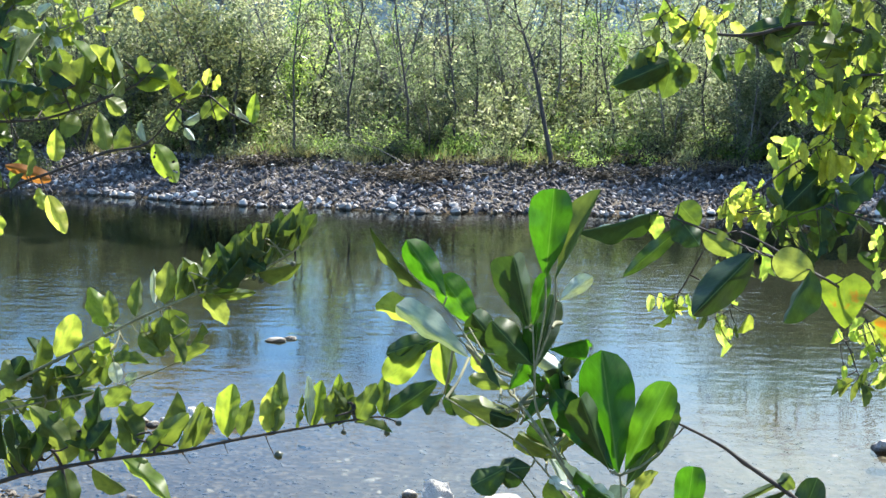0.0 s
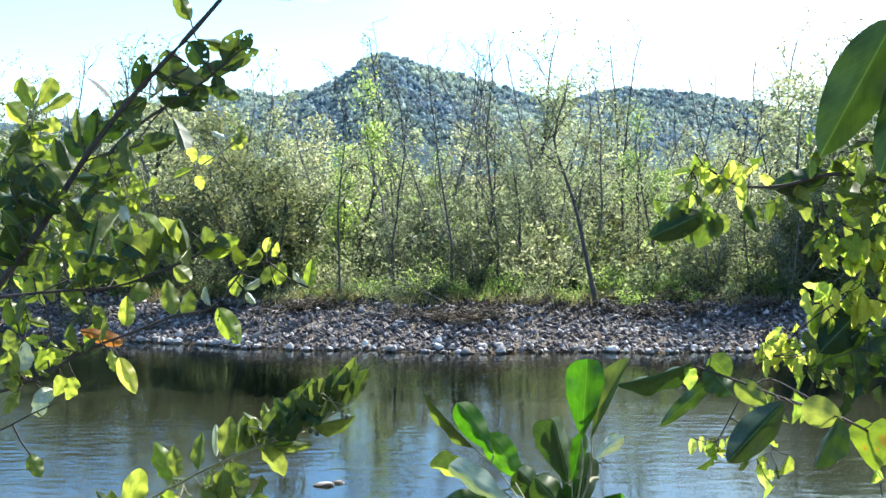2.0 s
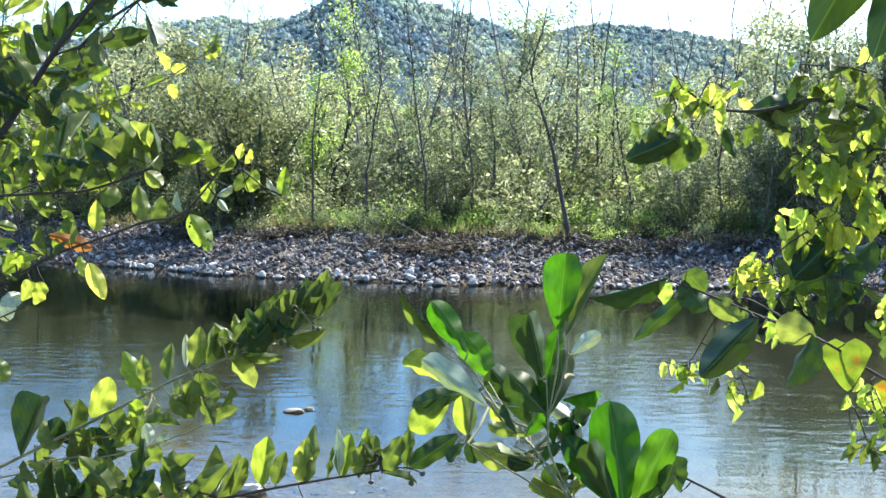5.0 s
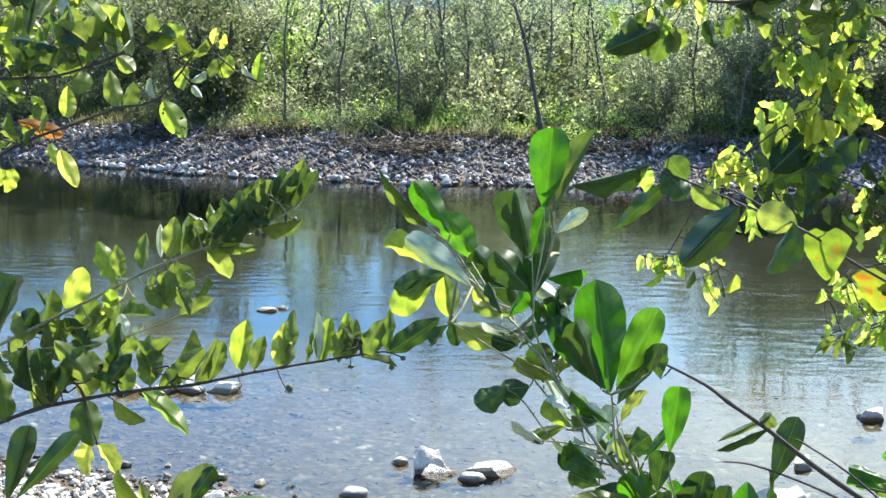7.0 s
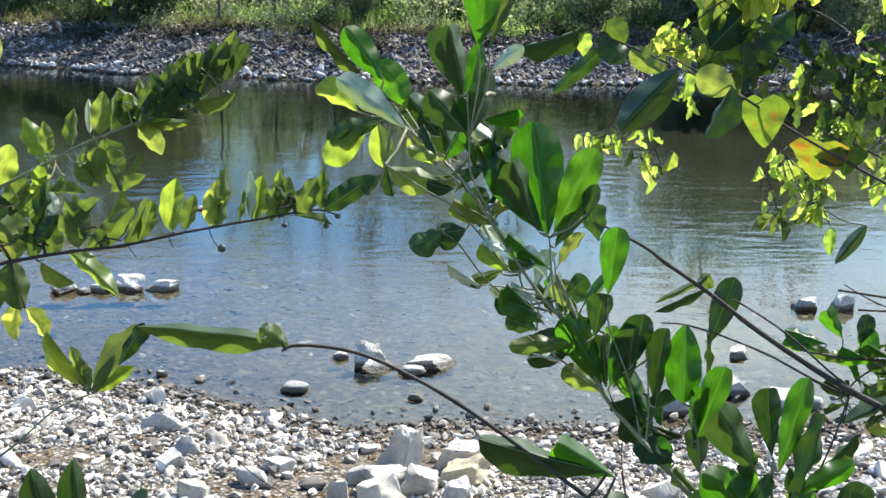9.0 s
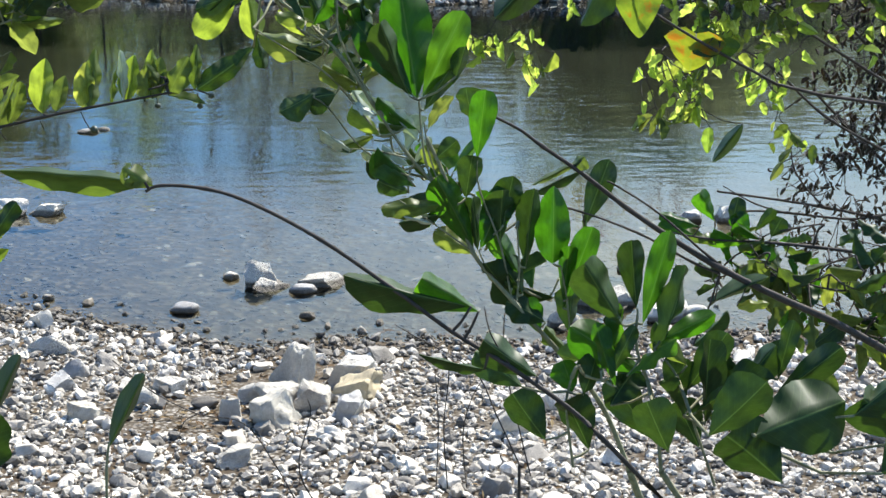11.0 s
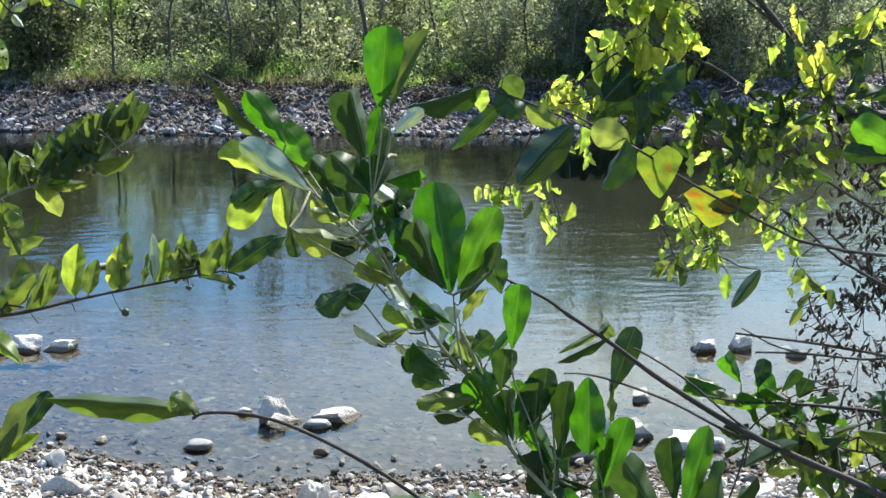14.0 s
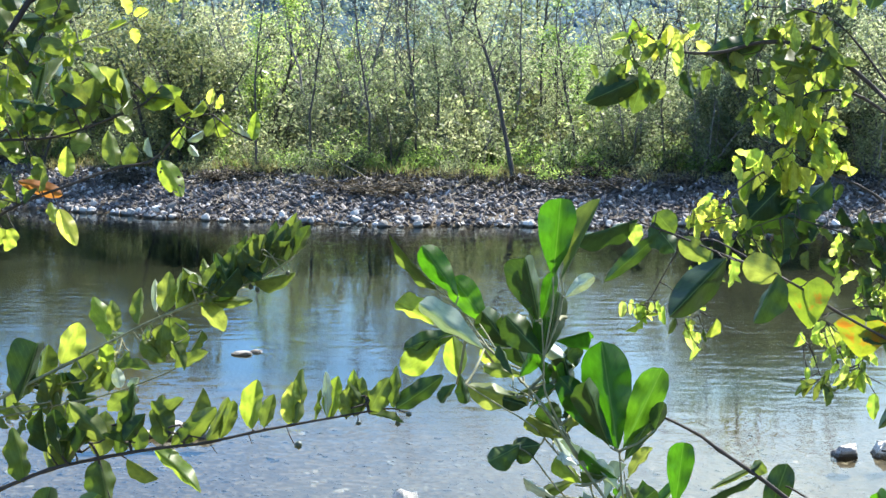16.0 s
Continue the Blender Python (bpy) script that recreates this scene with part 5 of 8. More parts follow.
class Branch:
    """A leafy branch or shrub: one thing with a stem part and single leaves."""

    def __init__(self, name, label, category, bark, group=""):
        self.ob = tagged(new(name), label, category, group)
        self.V, self.F, self.pts, self.bark = [], [], [], bark
        self.rng = random.Random(len(label) * 7 + len(name))

    def stem(self, r0, r1, *pts):
        """A smooth tapered stem through the points."""
        P = [Vector(p) for p in pts]
        fine = []
        for i in range(len(P) - 1):
            a, b, c, d = P[max(i - 1, 0)], P[i], P[i + 1], P[min(i + 2, len(P) - 1)]
            for k in range(5):
                t = k / 5
                fine.append(0.5 * ((2 * b) + (c - a) * t + (2 * a - 5 * b + 4 * c - d) * t * t + (3 * b - a - 3 * c + d) * t ** 3))
        fine.append(P[-1])
        n = len(fine) - 1
        rad = [(r0 + (r1 - r0) * i / n) * (1.0 + (0.35 if i % 5 == 0 and 0 < i < n else 0) * self.rng.random()) for i in range(n + 1)]
        tube(self.V, self.F, fine, rad, 7)
        self.pts += fine

    def petiole(self, base):
        if not self.pts:
            return
        p = min(self.pts, key=lambda q: (q - base).length_squared)
        d = (p - base).length
        if 0.002 < d < 0.14:
            mid = p.lerp(base, 0.5) + Vector((0, 0, -0.08 * d))
            r = 0.0009 + 0.0003 * (d > 0.04)
            tube(self.V, self.F, [p, mid, base], [r * 1.3, r, r], 4)

    def leaf(self, kind, tone, base, tip, width, face=0.0, variant=None):
        b, t = Vector(base), Vector(tip)
        ay = t - b
        L = ay.length
        ay.normalize()
        view = Vector((b.x, b.y, b.z - 3.08)).normalized()
        ax = ay.cross(view)
        ax = (Matrix.Rotation(radians(face), 3, ay) @ ax.normalized())
        az = ax.cross(ay)
        m = Matrix((ax * width, ay * L, az * L)).transposed().to_4x4()
        m.translation = b
        v = self.rng.choice((0, 1, 2, 4)) if variant is None else variant
        ob = part_of("leaf", leaf_data(kind, tone, v), self.ob, m)
        self.petiole(b)
        return ob

    def cluster(self, kind, tones, centre, rx, rz, n, length, droop=0.8, twig=True):
        """A spray of leaves round a twig, mostly hanging."""
        c = Vector(centre)
        rng = self.rng
        if twig:
            tw = [c + Vector((rng.uniform(-1, 1) * rx, rng.uniform(-0.5, 0.5) * rx, rz * k)) for k in (1.0, 0.3, -0.4)]
            if self.pts:
                p = min(self.pts, key=lambda q: (q - tw[0]).length_squared)
                if (p - tw[0]).length > 0.01:
                    tw = [p, p.lerp(tw[0], 0.55) + Vector((0, 0, 0.1 * rx))] + tw
            self.stem(0.0016, 0.0008, *tw)
        for _ in range(n):
            b = c + Vector((rng.gauss(0, 0.55) * rx, rng.gauss(0, 0.5) * rx, rng.gauss(0, 0.55) * rz))
            d = Vector((rng.gauss(0, 0.6), rng.gauss(0, 0.35), -droop + rng.gauss(0, 0.45))).normalized()
            L = length * rng.uniform(0.65, 1.2)
            tone = rng.choice(tones)
            if tone == "bright" and rng.random() < 0.22:
                tone = rng.choice(("mid", "olive", "lime"))
            self.leaf(kind, tone, b, b + d * L, L * rng.uniform(*{"obovate": (0.28, 0.4), "lance": (0.28, 0.44)}.get(kind, (0.32, 0.54))), rng.uniform(-55, 55))

    def berry(self, p, r):
        rng = self.rng
        vs, fs = stone_shape(rng.randrange(999), 1, 1.0, 0.1)
        me = mesh_of("berry", (vs * 2 * r).tolist(), fs.tolist(), M_berry)
        part_of("berry", me, self.ob, Matrix.Translation(p), "small dark round berry")
        self.petiole(Vector(p))

    def root(self, r, *pts):
        """The stem on down to the ground."""
        x, y = pts[-1][:2]
        self.stem(r, r * 1.5, *pts[:-1], (x, y, float(land(x, y)) - 0.04))

    def done(self):
        part_of("stem", mesh_of("stem", self.V, self.F, self.bark), self.ob)


M_berry = plain_mat("berry", (0.02, 0.03, 0.015), (0.05, 0.06, 0.03), 80, 0.4, 0.1)


b = Branch("overhanging_branch", "dark woody branch with dull green insect-eaten leaves", "branch", M_twig, "branches near the eye")
b.stem(0.0046, 0.0019, (-0.658, 1.600, 2.921), (-0.597, 1.600, 3.006), (-0.537, 1.600, 3.083), (-0.477, 1.600, 3.172), (-0.418, 1.600, 3.242), (-0.353, 1.600, 3.308), (-0.294, 1.600, 3.373), (-0.268, 1.600, 3.407))
b.root(0.0048, (-0.658, 1.600, 2.921), (-0.846, 1.650, 2.671), (-1.00, 1.70))
b.stem(0.0022, 0.0011, (-0.455, 1.600, 3.169), (-0.422, 1.600, 3.200), (-0.380, 1.600, 3.227), (-0.341, 1.600, 3.252), (-0.299, 1.600, 3.286))
b.stem(0.0011, 0.0006, (-0.537, 1.600, 3.083), (-0.556, 1.600, 3.128), (-0.581, 1.600, 3.166))
b.leaf("ovate", "olive", (-0.356, 1.600, 3.320), (-0.372, 1.591, 3.355), 0.0195, 10, variant=1)
b.leaf("ovate", "olive", (-0.350, 1.600, 3.299), (-0.291, 1.609, 3.287), 0.0136, -20, variant=3)
b.leaf("ovate", "olive", (-0.318, 1.600, 3.272), (-0.298, 1.599, 3.309), 0.0231, 20, variant=3)
b.leaf("ovate", "dark", (-0.297, 1.600, 3.286), (-0.287, 1.602, 3.304), 0.0141, 0, variant=3)
b.leaf("ovate", "olive", (-0.323, 1.600, 3.265), (-0.281, 1.611, 3.286), 0.0233, 10, variant=3)
b.leaf("ovate", "dark", (-0.359, 1.600, 3.296), (-0.339, 1.601, 3.265), 0.0269, 5, variant=3)
b.leaf("ovate", "olive", (-0.385, 1.600, 3.287), (-0.379, 1.600, 3.241), 0.0298, 10, variant=3)
b.leaf("ovate", "dark", (-0.418, 1.600, 3.240), (-0.408, 1.591, 3.283), 0.0230, 0, variant=3)
b.leaf("ovate", "olive", (-0.398, 1.600, 3.260), (-0.344, 1.594, 3.242), 0.0298, 10)
b.leaf("ovate", "dark", (-0.346, 1.600, 3.257), (-0.307, 1.600, 3.266), 0.0195, 10)
b.leaf("ovate", "olive", (-0.346, 1.600, 3.247), (-0.358, 1.603, 3.217), 0.0245, 20, variant=3)
b.leaf("ovate", "dark", (-0.329, 1.600, 3.257), (-0.325, 1.604, 3.233), 0.0169, 10)
b.leaf("lance", "dead", (-0.450, 1.600, 3.232), (-0.476, 1.592, 3.257), 0.0039, -8)
b.leaf("ovate", "olive", (-0.447, 1.600, 3.228), (-0.419, 1.596, 3.196), 0.0397, 5, variant=3)
b.leaf("ovate", "olive", (-0.438, 1.600, 3.213), (-0.410, 1.607, 3.232), 0.0256, 5)
b.leaf("ovate", "dark", (-0.471, 1.600, 3.172), (-0.465, 1.593, 3.223), 0.0233, 10)
b.leaf("ovate", "olive", (-0.484, 1.600, 3.177), (-0.490, 1.599, 3.223), 0.0143, 10, variant=3)
b.leaf("ovate", "dark", (-0.477, 1.600, 3.172), (-0.509, 1.608, 3.197), 0.0295, 5)
b.leaf("ovate", "olive", (-0.429, 1.600, 3.175), (-0.376, 1.588, 3.185), 0.0233, 10)
b.leaf("ovate", "olive", (-0.478, 1.600, 3.150), (-0.431, 1.602, 3.164), 0.0295, 5, variant=3)
b.leaf("ovate", "olive", (-0.507, 1.600, 3.133), (-0.539, 1.610, 3.168), 0.0298, 10)
b.leaf("ovate", "dark", (-0.521, 1.600, 3.107), (-0.561, 1.592, 3.144), 0.0397, 5)
b.leaf("ovate", "olive", (-0.537, 1.600, 3.088), (-0.572, 1.601, 3.062), 0.0333, 5, variant=3)
b.leaf("ovate", "olive", (-0.511, 1.600, 3.092), (-0.477, 1.608, 3.107), 0.0231, 5)
b.leaf("ovate", "olive", (-0.551, 1.600, 3.044), (-0.573, 1.590, 3.091), 0.0397, 5)
b.leaf("ovate", "olive", (-0.558, 1.600, 3.031), (-0.530, 1.600, 3.065), 0.0256, 5, variant=3)
b.leaf("ovate", "dark", (-0.445, 1.600, 3.143), (-0.501, 1.607, 3.143), 0.0269, 5)
b.leaf("ovate", "olive", (-0.572, 1.600, 3.153), (-0.542, 1.603, 3.143), 0.0321, 5)
b.leaf("ovate", "olive", (-0.565, 1.600, 3.173), (-0.543, 1.599, 3.120), 0.0333, 5, variant=3)
b.leaf("ovate", "olive", (-0.563, 1.600, 3.115), (-0.534, 1.593, 3.153), 0.0295, 5)
b.leaf("ovate", "olive", (-0.497, 1.600, 3.153), (-0.516, 1.600, 3.191), 0.0259, 10)
b.leaf("ovate", "dark", (-0.464, 1.600, 3.185), (-0.434, 1.598, 3.207), 0.0259, 10, variant=3)
b.leaf("ovate", "olive", (-0.288, 1.600, 3.364), (-0.236, 1.599, 3.342), 0.0264, 15)
b.leaf("ovate", "olive", (-0.537, 1.600, 3.070), (-0.578, 1.596, 3.109), 0.0324, 10)
b.cluster("ovate", ['olive', 'dark'], (-0.399, 1.600, 3.203), 0.038, 0.026, 4, 0.0447, 0.2)
b.cluster("ovate", ['olive', 'dark'], (-0.452, 1.600, 3.153), 0.038, 0.026, 4, 0.0479, 0.2)
b.cluster("ovate", ['olive', 'dark'], (-0.504, 1.600, 3.095), 0.038, 0.032, 4, 0.0511, 0.2)
b.cluster("ovate", ['olive', 'dark'], (-0.551, 1.600, 3.057), 0.032, 0.032, 4, 0.0511, 0.2)
b.cluster("ovate", ['olive', 'dark'], (-0.328, 1.600, 3.253), 0.026, 0.019, 3, 0.0383, 0.0)
b.cluster("ovate", ['olive', 'dark'], (-0.373, 1.600, 3.248), 0.026, 0.019, 3, 0.0383, 0.2)
b.cluster("ovate", ['olive', 'dark'], (-0.536, 1.600, 3.128), 0.038, 0.032, 8, 0.0479, 0.2)
b.done()

b = Branch("sunlit_branch", "thin branch with sunlit yellow-green leaves", "branch", M_stem, "branches near the eye")
b.stem(0.0031, 0.0016, (-1.116, 2.600, 2.966), (-0.943, 2.600, 3.070), (-0.898, 2.600, 3.175), (-0.881, 2.600, 3.279))
b.root(0.0052, (-1.116, 2.600, 2.966), (-1.382, 2.600, 2.716), (-1.60, 2.60))
b.stem(0.0021, 0.0010, (-0.943, 2.600, 3.060), (-0.773, 2.600, 3.085), (-0.677, 2.600, 3.121), (-0.592, 2.600, 3.152), (-0.513, 2.600, 3.203), (-0.497, 2.600, 3.224))
b.leaf("obovate", "lime", (-0.876, 2.600, 3.266), (-0.904, 2.610, 3.337), 0.0409, 24)
b.leaf("obovate", "lime", (-0.875, 2.600, 3.277), (-0.846, 2.602, 3.331), 0.0341, -13)
b.leaf("obovate", "mid", (-0.870, 2.600, 3.266), (-0.813, 2.598, 3.301), 0.0216, -16)
b.leaf("obovate", "lime", (-0.897, 2.600, 3.246), (-0.938, 2.604, 3.285), 0.0379, -10)
b.leaf("obovate", "lime", (-0.876, 2.600, 3.235), (-0.835, 2.599, 3.249), 0.0294, -9)
b.leaf("obovate", "lime", (-0.882, 2.600, 3.227), (-0.876, 2.598, 3.169), 0.0301, 15)
b.leaf("obovate", "mid", (-0.892, 2.600, 3.214), (-0.925, 2.594, 3.229), 0.0376, 28)
b.leaf("obovate", "lime", (-0.887, 2.600, 3.193), (-0.843, 2.598, 3.172), 0.0304, 17)
b.leaf("obovate", "lime", (-0.893, 2.600, 3.185), (-0.931, 2.603, 3.164), 0.0313, -5)
b.leaf("obovate", "lime", (-0.909, 2.600, 3.164), (-0.899, 2.598, 3.112), 0.0353, 2)
b.leaf("ovate", "yellow", (-0.585, 2.600, 3.170), (-0.598, 2.592, 3.206), 0.0215, -35)
b.leaf("ovate", "yellow", (-0.576, 2.600, 3.170), (-0.548, 2.600, 3.177), 0.0193, 15)
b.leaf("ovate", "yellow", (-0.577, 2.600, 3.146), (-0.573, 2.606, 3.118), 0.0193, 14)
b.leaf("ovate", "lime", (-0.624, 2.600, 3.141), (-0.588, 2.592, 3.157), 0.0128, 13)
b.leaf("ovate", "lime", (-0.516, 2.600, 3.197), (-0.485, 2.602, 3.217), 0.0256, -13)
b.leaf("ovate", "mid", (-0.502, 2.600, 3.201), (-0.496, 2.609, 3.241), 0.0176, -19)
b.leaf("ovate", "pale", (-0.526, 2.600, 3.216), (-0.552, 2.605, 3.230), 0.0121, 31)
b.leaf("ovate", "lime", (-0.714, 2.600, 3.111), (-0.692, 2.607, 3.077), 0.0332, -2)
b.leaf("ovate", "lime", (-0.709, 2.600, 3.123), (-0.674, 2.597, 3.133), 0.0323, -26)
b.leaf("ovate", "lime", (-0.724, 2.600, 3.155), (-0.690, 2.605, 3.175), 0.0291, -3)
b.leaf("ovate", "lime", (-0.807, 2.600, 3.057), (-0.779, 2.590, 3.005), 0.0436, -1)
b.leaf("ovate", "lime", (-0.794, 2.600, 3.059), (-0.823, 2.594, 2.995), 0.0486, -11)
b.leaf("ovate", "pale", (-0.767, 2.600, 3.101), (-0.824, 2.590, 3.095), 0.0128, -14)
b.leaf("ovate", "pale", (-0.740, 2.600, 3.119), (-0.730, 2.599, 3.088), 0.0125, -6)
b.leaf("ovate", "pale", (-0.751, 2.600, 3.127), (-0.725, 2.605, 3.147), 0.0154, 19)
b.leaf("ovate", "lime", (-0.693, 2.600, 3.095), (-0.725, 2.599, 3.085), 0.0312, 2)
b.leaf("ovate", "lime", (-0.901, 2.600, 3.049), (-0.868, 2.611, 3.006), 0.0439, 19)
b.leaf("ovate", "lime", (-0.880, 2.600, 3.007), (-0.904, 2.607, 2.965), 0.0382, 12)
b.cluster("ovate", ['lime', 'mid'], (-0.846, 2.600, 3.143), 0.062, 0.052, 10, 0.0467, 0.5)
b.cluster("ovate", ['lime', 'pale'], (-0.772, 2.600, 3.122), 0.052, 0.031, 8, 0.0374, 0.3)
b.cluster("ovate", ['lime', 'mid'], (-0.880, 2.600, 2.986), 0.052, 0.042, 8, 0.0467, 0.6)
b.cluster("ovate", ['mid', 'dark'], (-0.921, 2.600, 3.112), 0.042, 0.052, 8, 0.0571, 0.4)
b.cluster("ovate", ['lime', 'mid'], (-0.784, 2.600, 3.038), 0.062, 0.042, 9, 0.0519, 0.6)
b.cluster("ovate", ['lime', 'mid'], (-0.897, 2.600, 3.237), 0.052, 0.062, 10, 0.0540, 0.0)
b.cluster("ovate", ['lime', 'mid'], (-0.698, 2.600, 3.132), 0.062, 0.031, 8, 0.0436, 0.5)
b.cluster("ovate", ['mid', 'dark'], (-0.837, 2.600, 3.017), 0.083, 0.042, 10, 0.0519, 0.5)
b.cluster("ovate", ['bright', 'lime', 'lime'], (-0.887, 2.600, 3.195), 0.042, 0.052, 9, 0.0457, 0.3)
b.cluster("ovate", ['bright', 'lime', 'pale'], (-0.825, 2.600, 3.091), 0.052, 0.042, 8, 0.0436, 0.4)
b.cluster("ovate", ['lime', 'bright'], (-0.902, 2.600, 2.965), 0.042, 0.042, 8, 0.0457, 0.5)
b.cluster("ovate", ['lime', 'pale'], (-0.730, 2.600, 3.100), 0.052, 0.031, 6, 0.0394, 0.4)
b.done()

b = Branch("hanging_branch", "drooping thin branch with backlit green and one withered orange leaf", "branch", M_twig, "branches near the eye")
b.stem(0.0026, 0.0011, (-0.862, 2.050, 2.944), (-0.760, 2.050, 2.968), (-0.659, 2.050, 2.978), (-0.576, 2.050, 2.984), (-0.492, 2.050, 3.013), (-0.450, 2.050, 3.032), (-0.423, 2.050, 3.058))
b.root(0.0041, (-0.862, 2.050, 2.944), (-1.075, 2.075, 2.694), (-1.25, 2.10))
b.stem(0.0026, 0.0011, (-0.865, 2.050, 2.802), (-0.763, 2.050, 2.827), (-0.695, 2.050, 2.852), (-0.627, 2.050, 2.889), (-0.560, 2.050, 2.914), (-0.493, 2.050, 2.939), (-0.439, 2.050, 2.951), (-0.401, 2.050, 2.992), (-0.384, 2.050, 3.013), (-0.351, 2.050, 3.017))
b.root(0.0041, (-0.865, 2.050, 2.802), (-1.022, 2.025, 2.552), (-1.15, 2.00))
b.stem(0.0018, 0.0008, (-0.866, 2.050, 2.727), (-0.764, 2.050, 2.769), (-0.713, 2.050, 2.794), (-0.666, 2.050, 2.815))
b.root(0.0033, (-0.866, 2.050, 2.727), (-0.995, 1.975, 2.477), (-1.10, 1.90))
b.leaf("ovate", "mid", (-0.548, 2.050, 3.016), (-0.559, 2.036, 3.077), 0.0401, 31)
b.leaf("ovate", "mid", (-0.529, 2.050, 3.017), (-0.515, 2.044, 3.068), 0.0419, 26)
b.leaf("ovate", "mid", (-0.492, 2.050, 3.016), (-0.502, 2.059, 3.076), 0.0295, -2)
b.leaf("ovate", "mid", (-0.469, 2.050, 3.024), (-0.480, 2.039, 3.083), 0.0271, 15)
b.leaf("ovate", "lime", (-0.454, 2.050, 3.032), (-0.396, 2.055, 3.051), 0.0360, 0)
b.leaf("ovate", "mid", (-0.450, 2.050, 3.029), (-0.439, 2.047, 3.071), 0.0302, -30)
b.leaf("ovate", "mid", (-0.576, 2.050, 2.984), (-0.533, 2.048, 3.008), 0.0282, 22)
b.leaf("ovate", "mid", (-0.609, 2.050, 2.983), (-0.602, 2.056, 3.035), 0.0346, 7)
b.leaf("ovate", "mid", (-0.592, 2.050, 2.993), (-0.572, 2.055, 3.027), 0.0282, 22)
b.leaf("ovate", "mid", (-0.557, 2.050, 2.980), (-0.527, 2.049, 2.975), 0.0375, -34)
b.leaf("ovate", "mid", (-0.492, 2.050, 3.013), (-0.466, 2.043, 2.993), 0.0246, -3)
b.leaf("ovate", "mid", (-0.693, 2.050, 2.975), (-0.679, 2.052, 3.011), 0.0246, 3)
b.leaf("ovate", "mid", (-0.659, 2.050, 2.978), (-0.638, 2.059, 2.942), 0.0320, 23)
b.leaf("ovate", "mid", (-0.534, 2.050, 3.001), (-0.541, 2.044, 3.042), 0.0346, -26)
b.leaf("ovate", "yellow", (-0.355, 2.050, 3.031), (-0.350, 2.046, 3.055), 0.0125, 11)
b.leaf("ovate", "yellow", (-0.347, 2.050, 3.025), (-0.337, 2.051, 3.046), 0.0113, -19)
b.leaf("ovate", "lime", (-0.342, 2.050, 2.984), (-0.335, 2.055, 3.018), 0.0249, -23)
b.leaf("ovate", "pale", (-0.294, 2.050, 2.980), (-0.317, 2.042, 3.006), 0.0099, 25)
b.leaf("ovate", "lime", (-0.294, 2.050, 2.979), (-0.289, 2.056, 3.021), 0.0180, 2)
b.leaf("ovate", "pale", (-0.438, 2.050, 2.954), (-0.443, 2.047, 2.984), 0.0107, 33)
b.leaf("ovate", "lime", (-0.428, 2.050, 2.951), (-0.395, 2.040, 2.898), 0.0327, 0, variant=3)
b.leaf("ovate", "lime", (-0.564, 2.050, 2.925), (-0.565, 2.058, 2.969), 0.0245, 0)
b.leaf("ovate", "mid", (-0.602, 2.050, 2.920), (-0.604, 2.046, 2.945), 0.0225, 29)
b.leaf("ovate", "red", (-0.570, 2.050, 2.900), (-0.636, 2.048, 2.920), 0.0229, 0, variant=0)
b.leaf("ovate", "mid", (-0.493, 2.050, 2.941), (-0.503, 2.059, 2.994), 0.0271, 15)
b.leaf("ovate", "mid", (-0.483, 2.050, 2.943), (-0.470, 2.053, 2.977), 0.0249, -23)
b.leaf("ovate", "lime", (-0.401, 2.050, 2.966), (-0.391, 2.051, 2.999), 0.0229, 22)
b.leaf("ovate", "pale", (-0.389, 2.050, 2.979), (-0.365, 2.044, 2.994), 0.0124, -23)
b.leaf("ovate", "pale", (-0.385, 2.050, 2.973), (-0.372, 2.053, 2.956), 0.0110, -15)
b.leaf("ovate", "yellow", (-0.577, 2.050, 2.879), (-0.550, 2.037, 2.828), 0.0254, 0, variant=0)
b.leaf("ovate", "lime", (-0.589, 2.050, 2.889), (-0.580, 2.048, 2.859), 0.0168, -34)
b.leaf("ovate", "pale", (-0.724, 2.050, 2.859), (-0.717, 2.043, 2.903), 0.0286, -31)
b.leaf("ovate", "lime", (-0.703, 2.050, 2.860), (-0.693, 2.050, 2.895), 0.0293, -33)
b.leaf("ovate", "lime", (-0.668, 2.050, 2.867), (-0.677, 2.049, 2.904), 0.0219, 14)
b.leaf("ovate", "pale", (-0.695, 2.050, 2.834), (-0.681, 2.048, 2.813), 0.0364, -26)
b.leaf("ovate", "lime", (-0.661, 2.050, 2.850), (-0.678, 2.057, 2.819), 0.0247, 6)
b.leaf("ovate", "lime", (-0.643, 2.050, 2.850), (-0.660, 2.045, 2.818), 0.0257, 34)
b.leaf("ovate", "pale", (-0.694, 2.050, 2.792), (-0.710, 2.055, 2.820), 0.0316, -34)
b.leaf("ovate", "lime", (-0.719, 2.050, 2.934), (-0.745, 2.049, 2.962), 0.0359, 30)
b.leaf("ovate", "lime", (-0.723, 2.050, 2.914), (-0.716, 2.057, 2.953), 0.0294, 19)
b.leaf("ovate", "mid", (-0.710, 2.050, 2.934), (-0.681, 2.056, 2.925), 0.0140, 8)
b.leaf("ovate", "mid", (-0.736, 2.050, 2.884), (-0.746, 2.046, 2.921), 0.0293, -33)
b.leaf("ovate", "mid", (-0.714, 2.050, 2.735), (-0.695, 2.043, 2.704), 0.0255, -16)
b.cluster("ovate", ['lime', 'mid'], (-0.728, 2.050, 2.894), 0.033, 0.033, 7, 0.0327, 0.2)
b.cluster("ovate", ['lime', 'mid'], (-0.693, 2.050, 2.968), 0.049, 0.025, 7, 0.0344, 0.2)
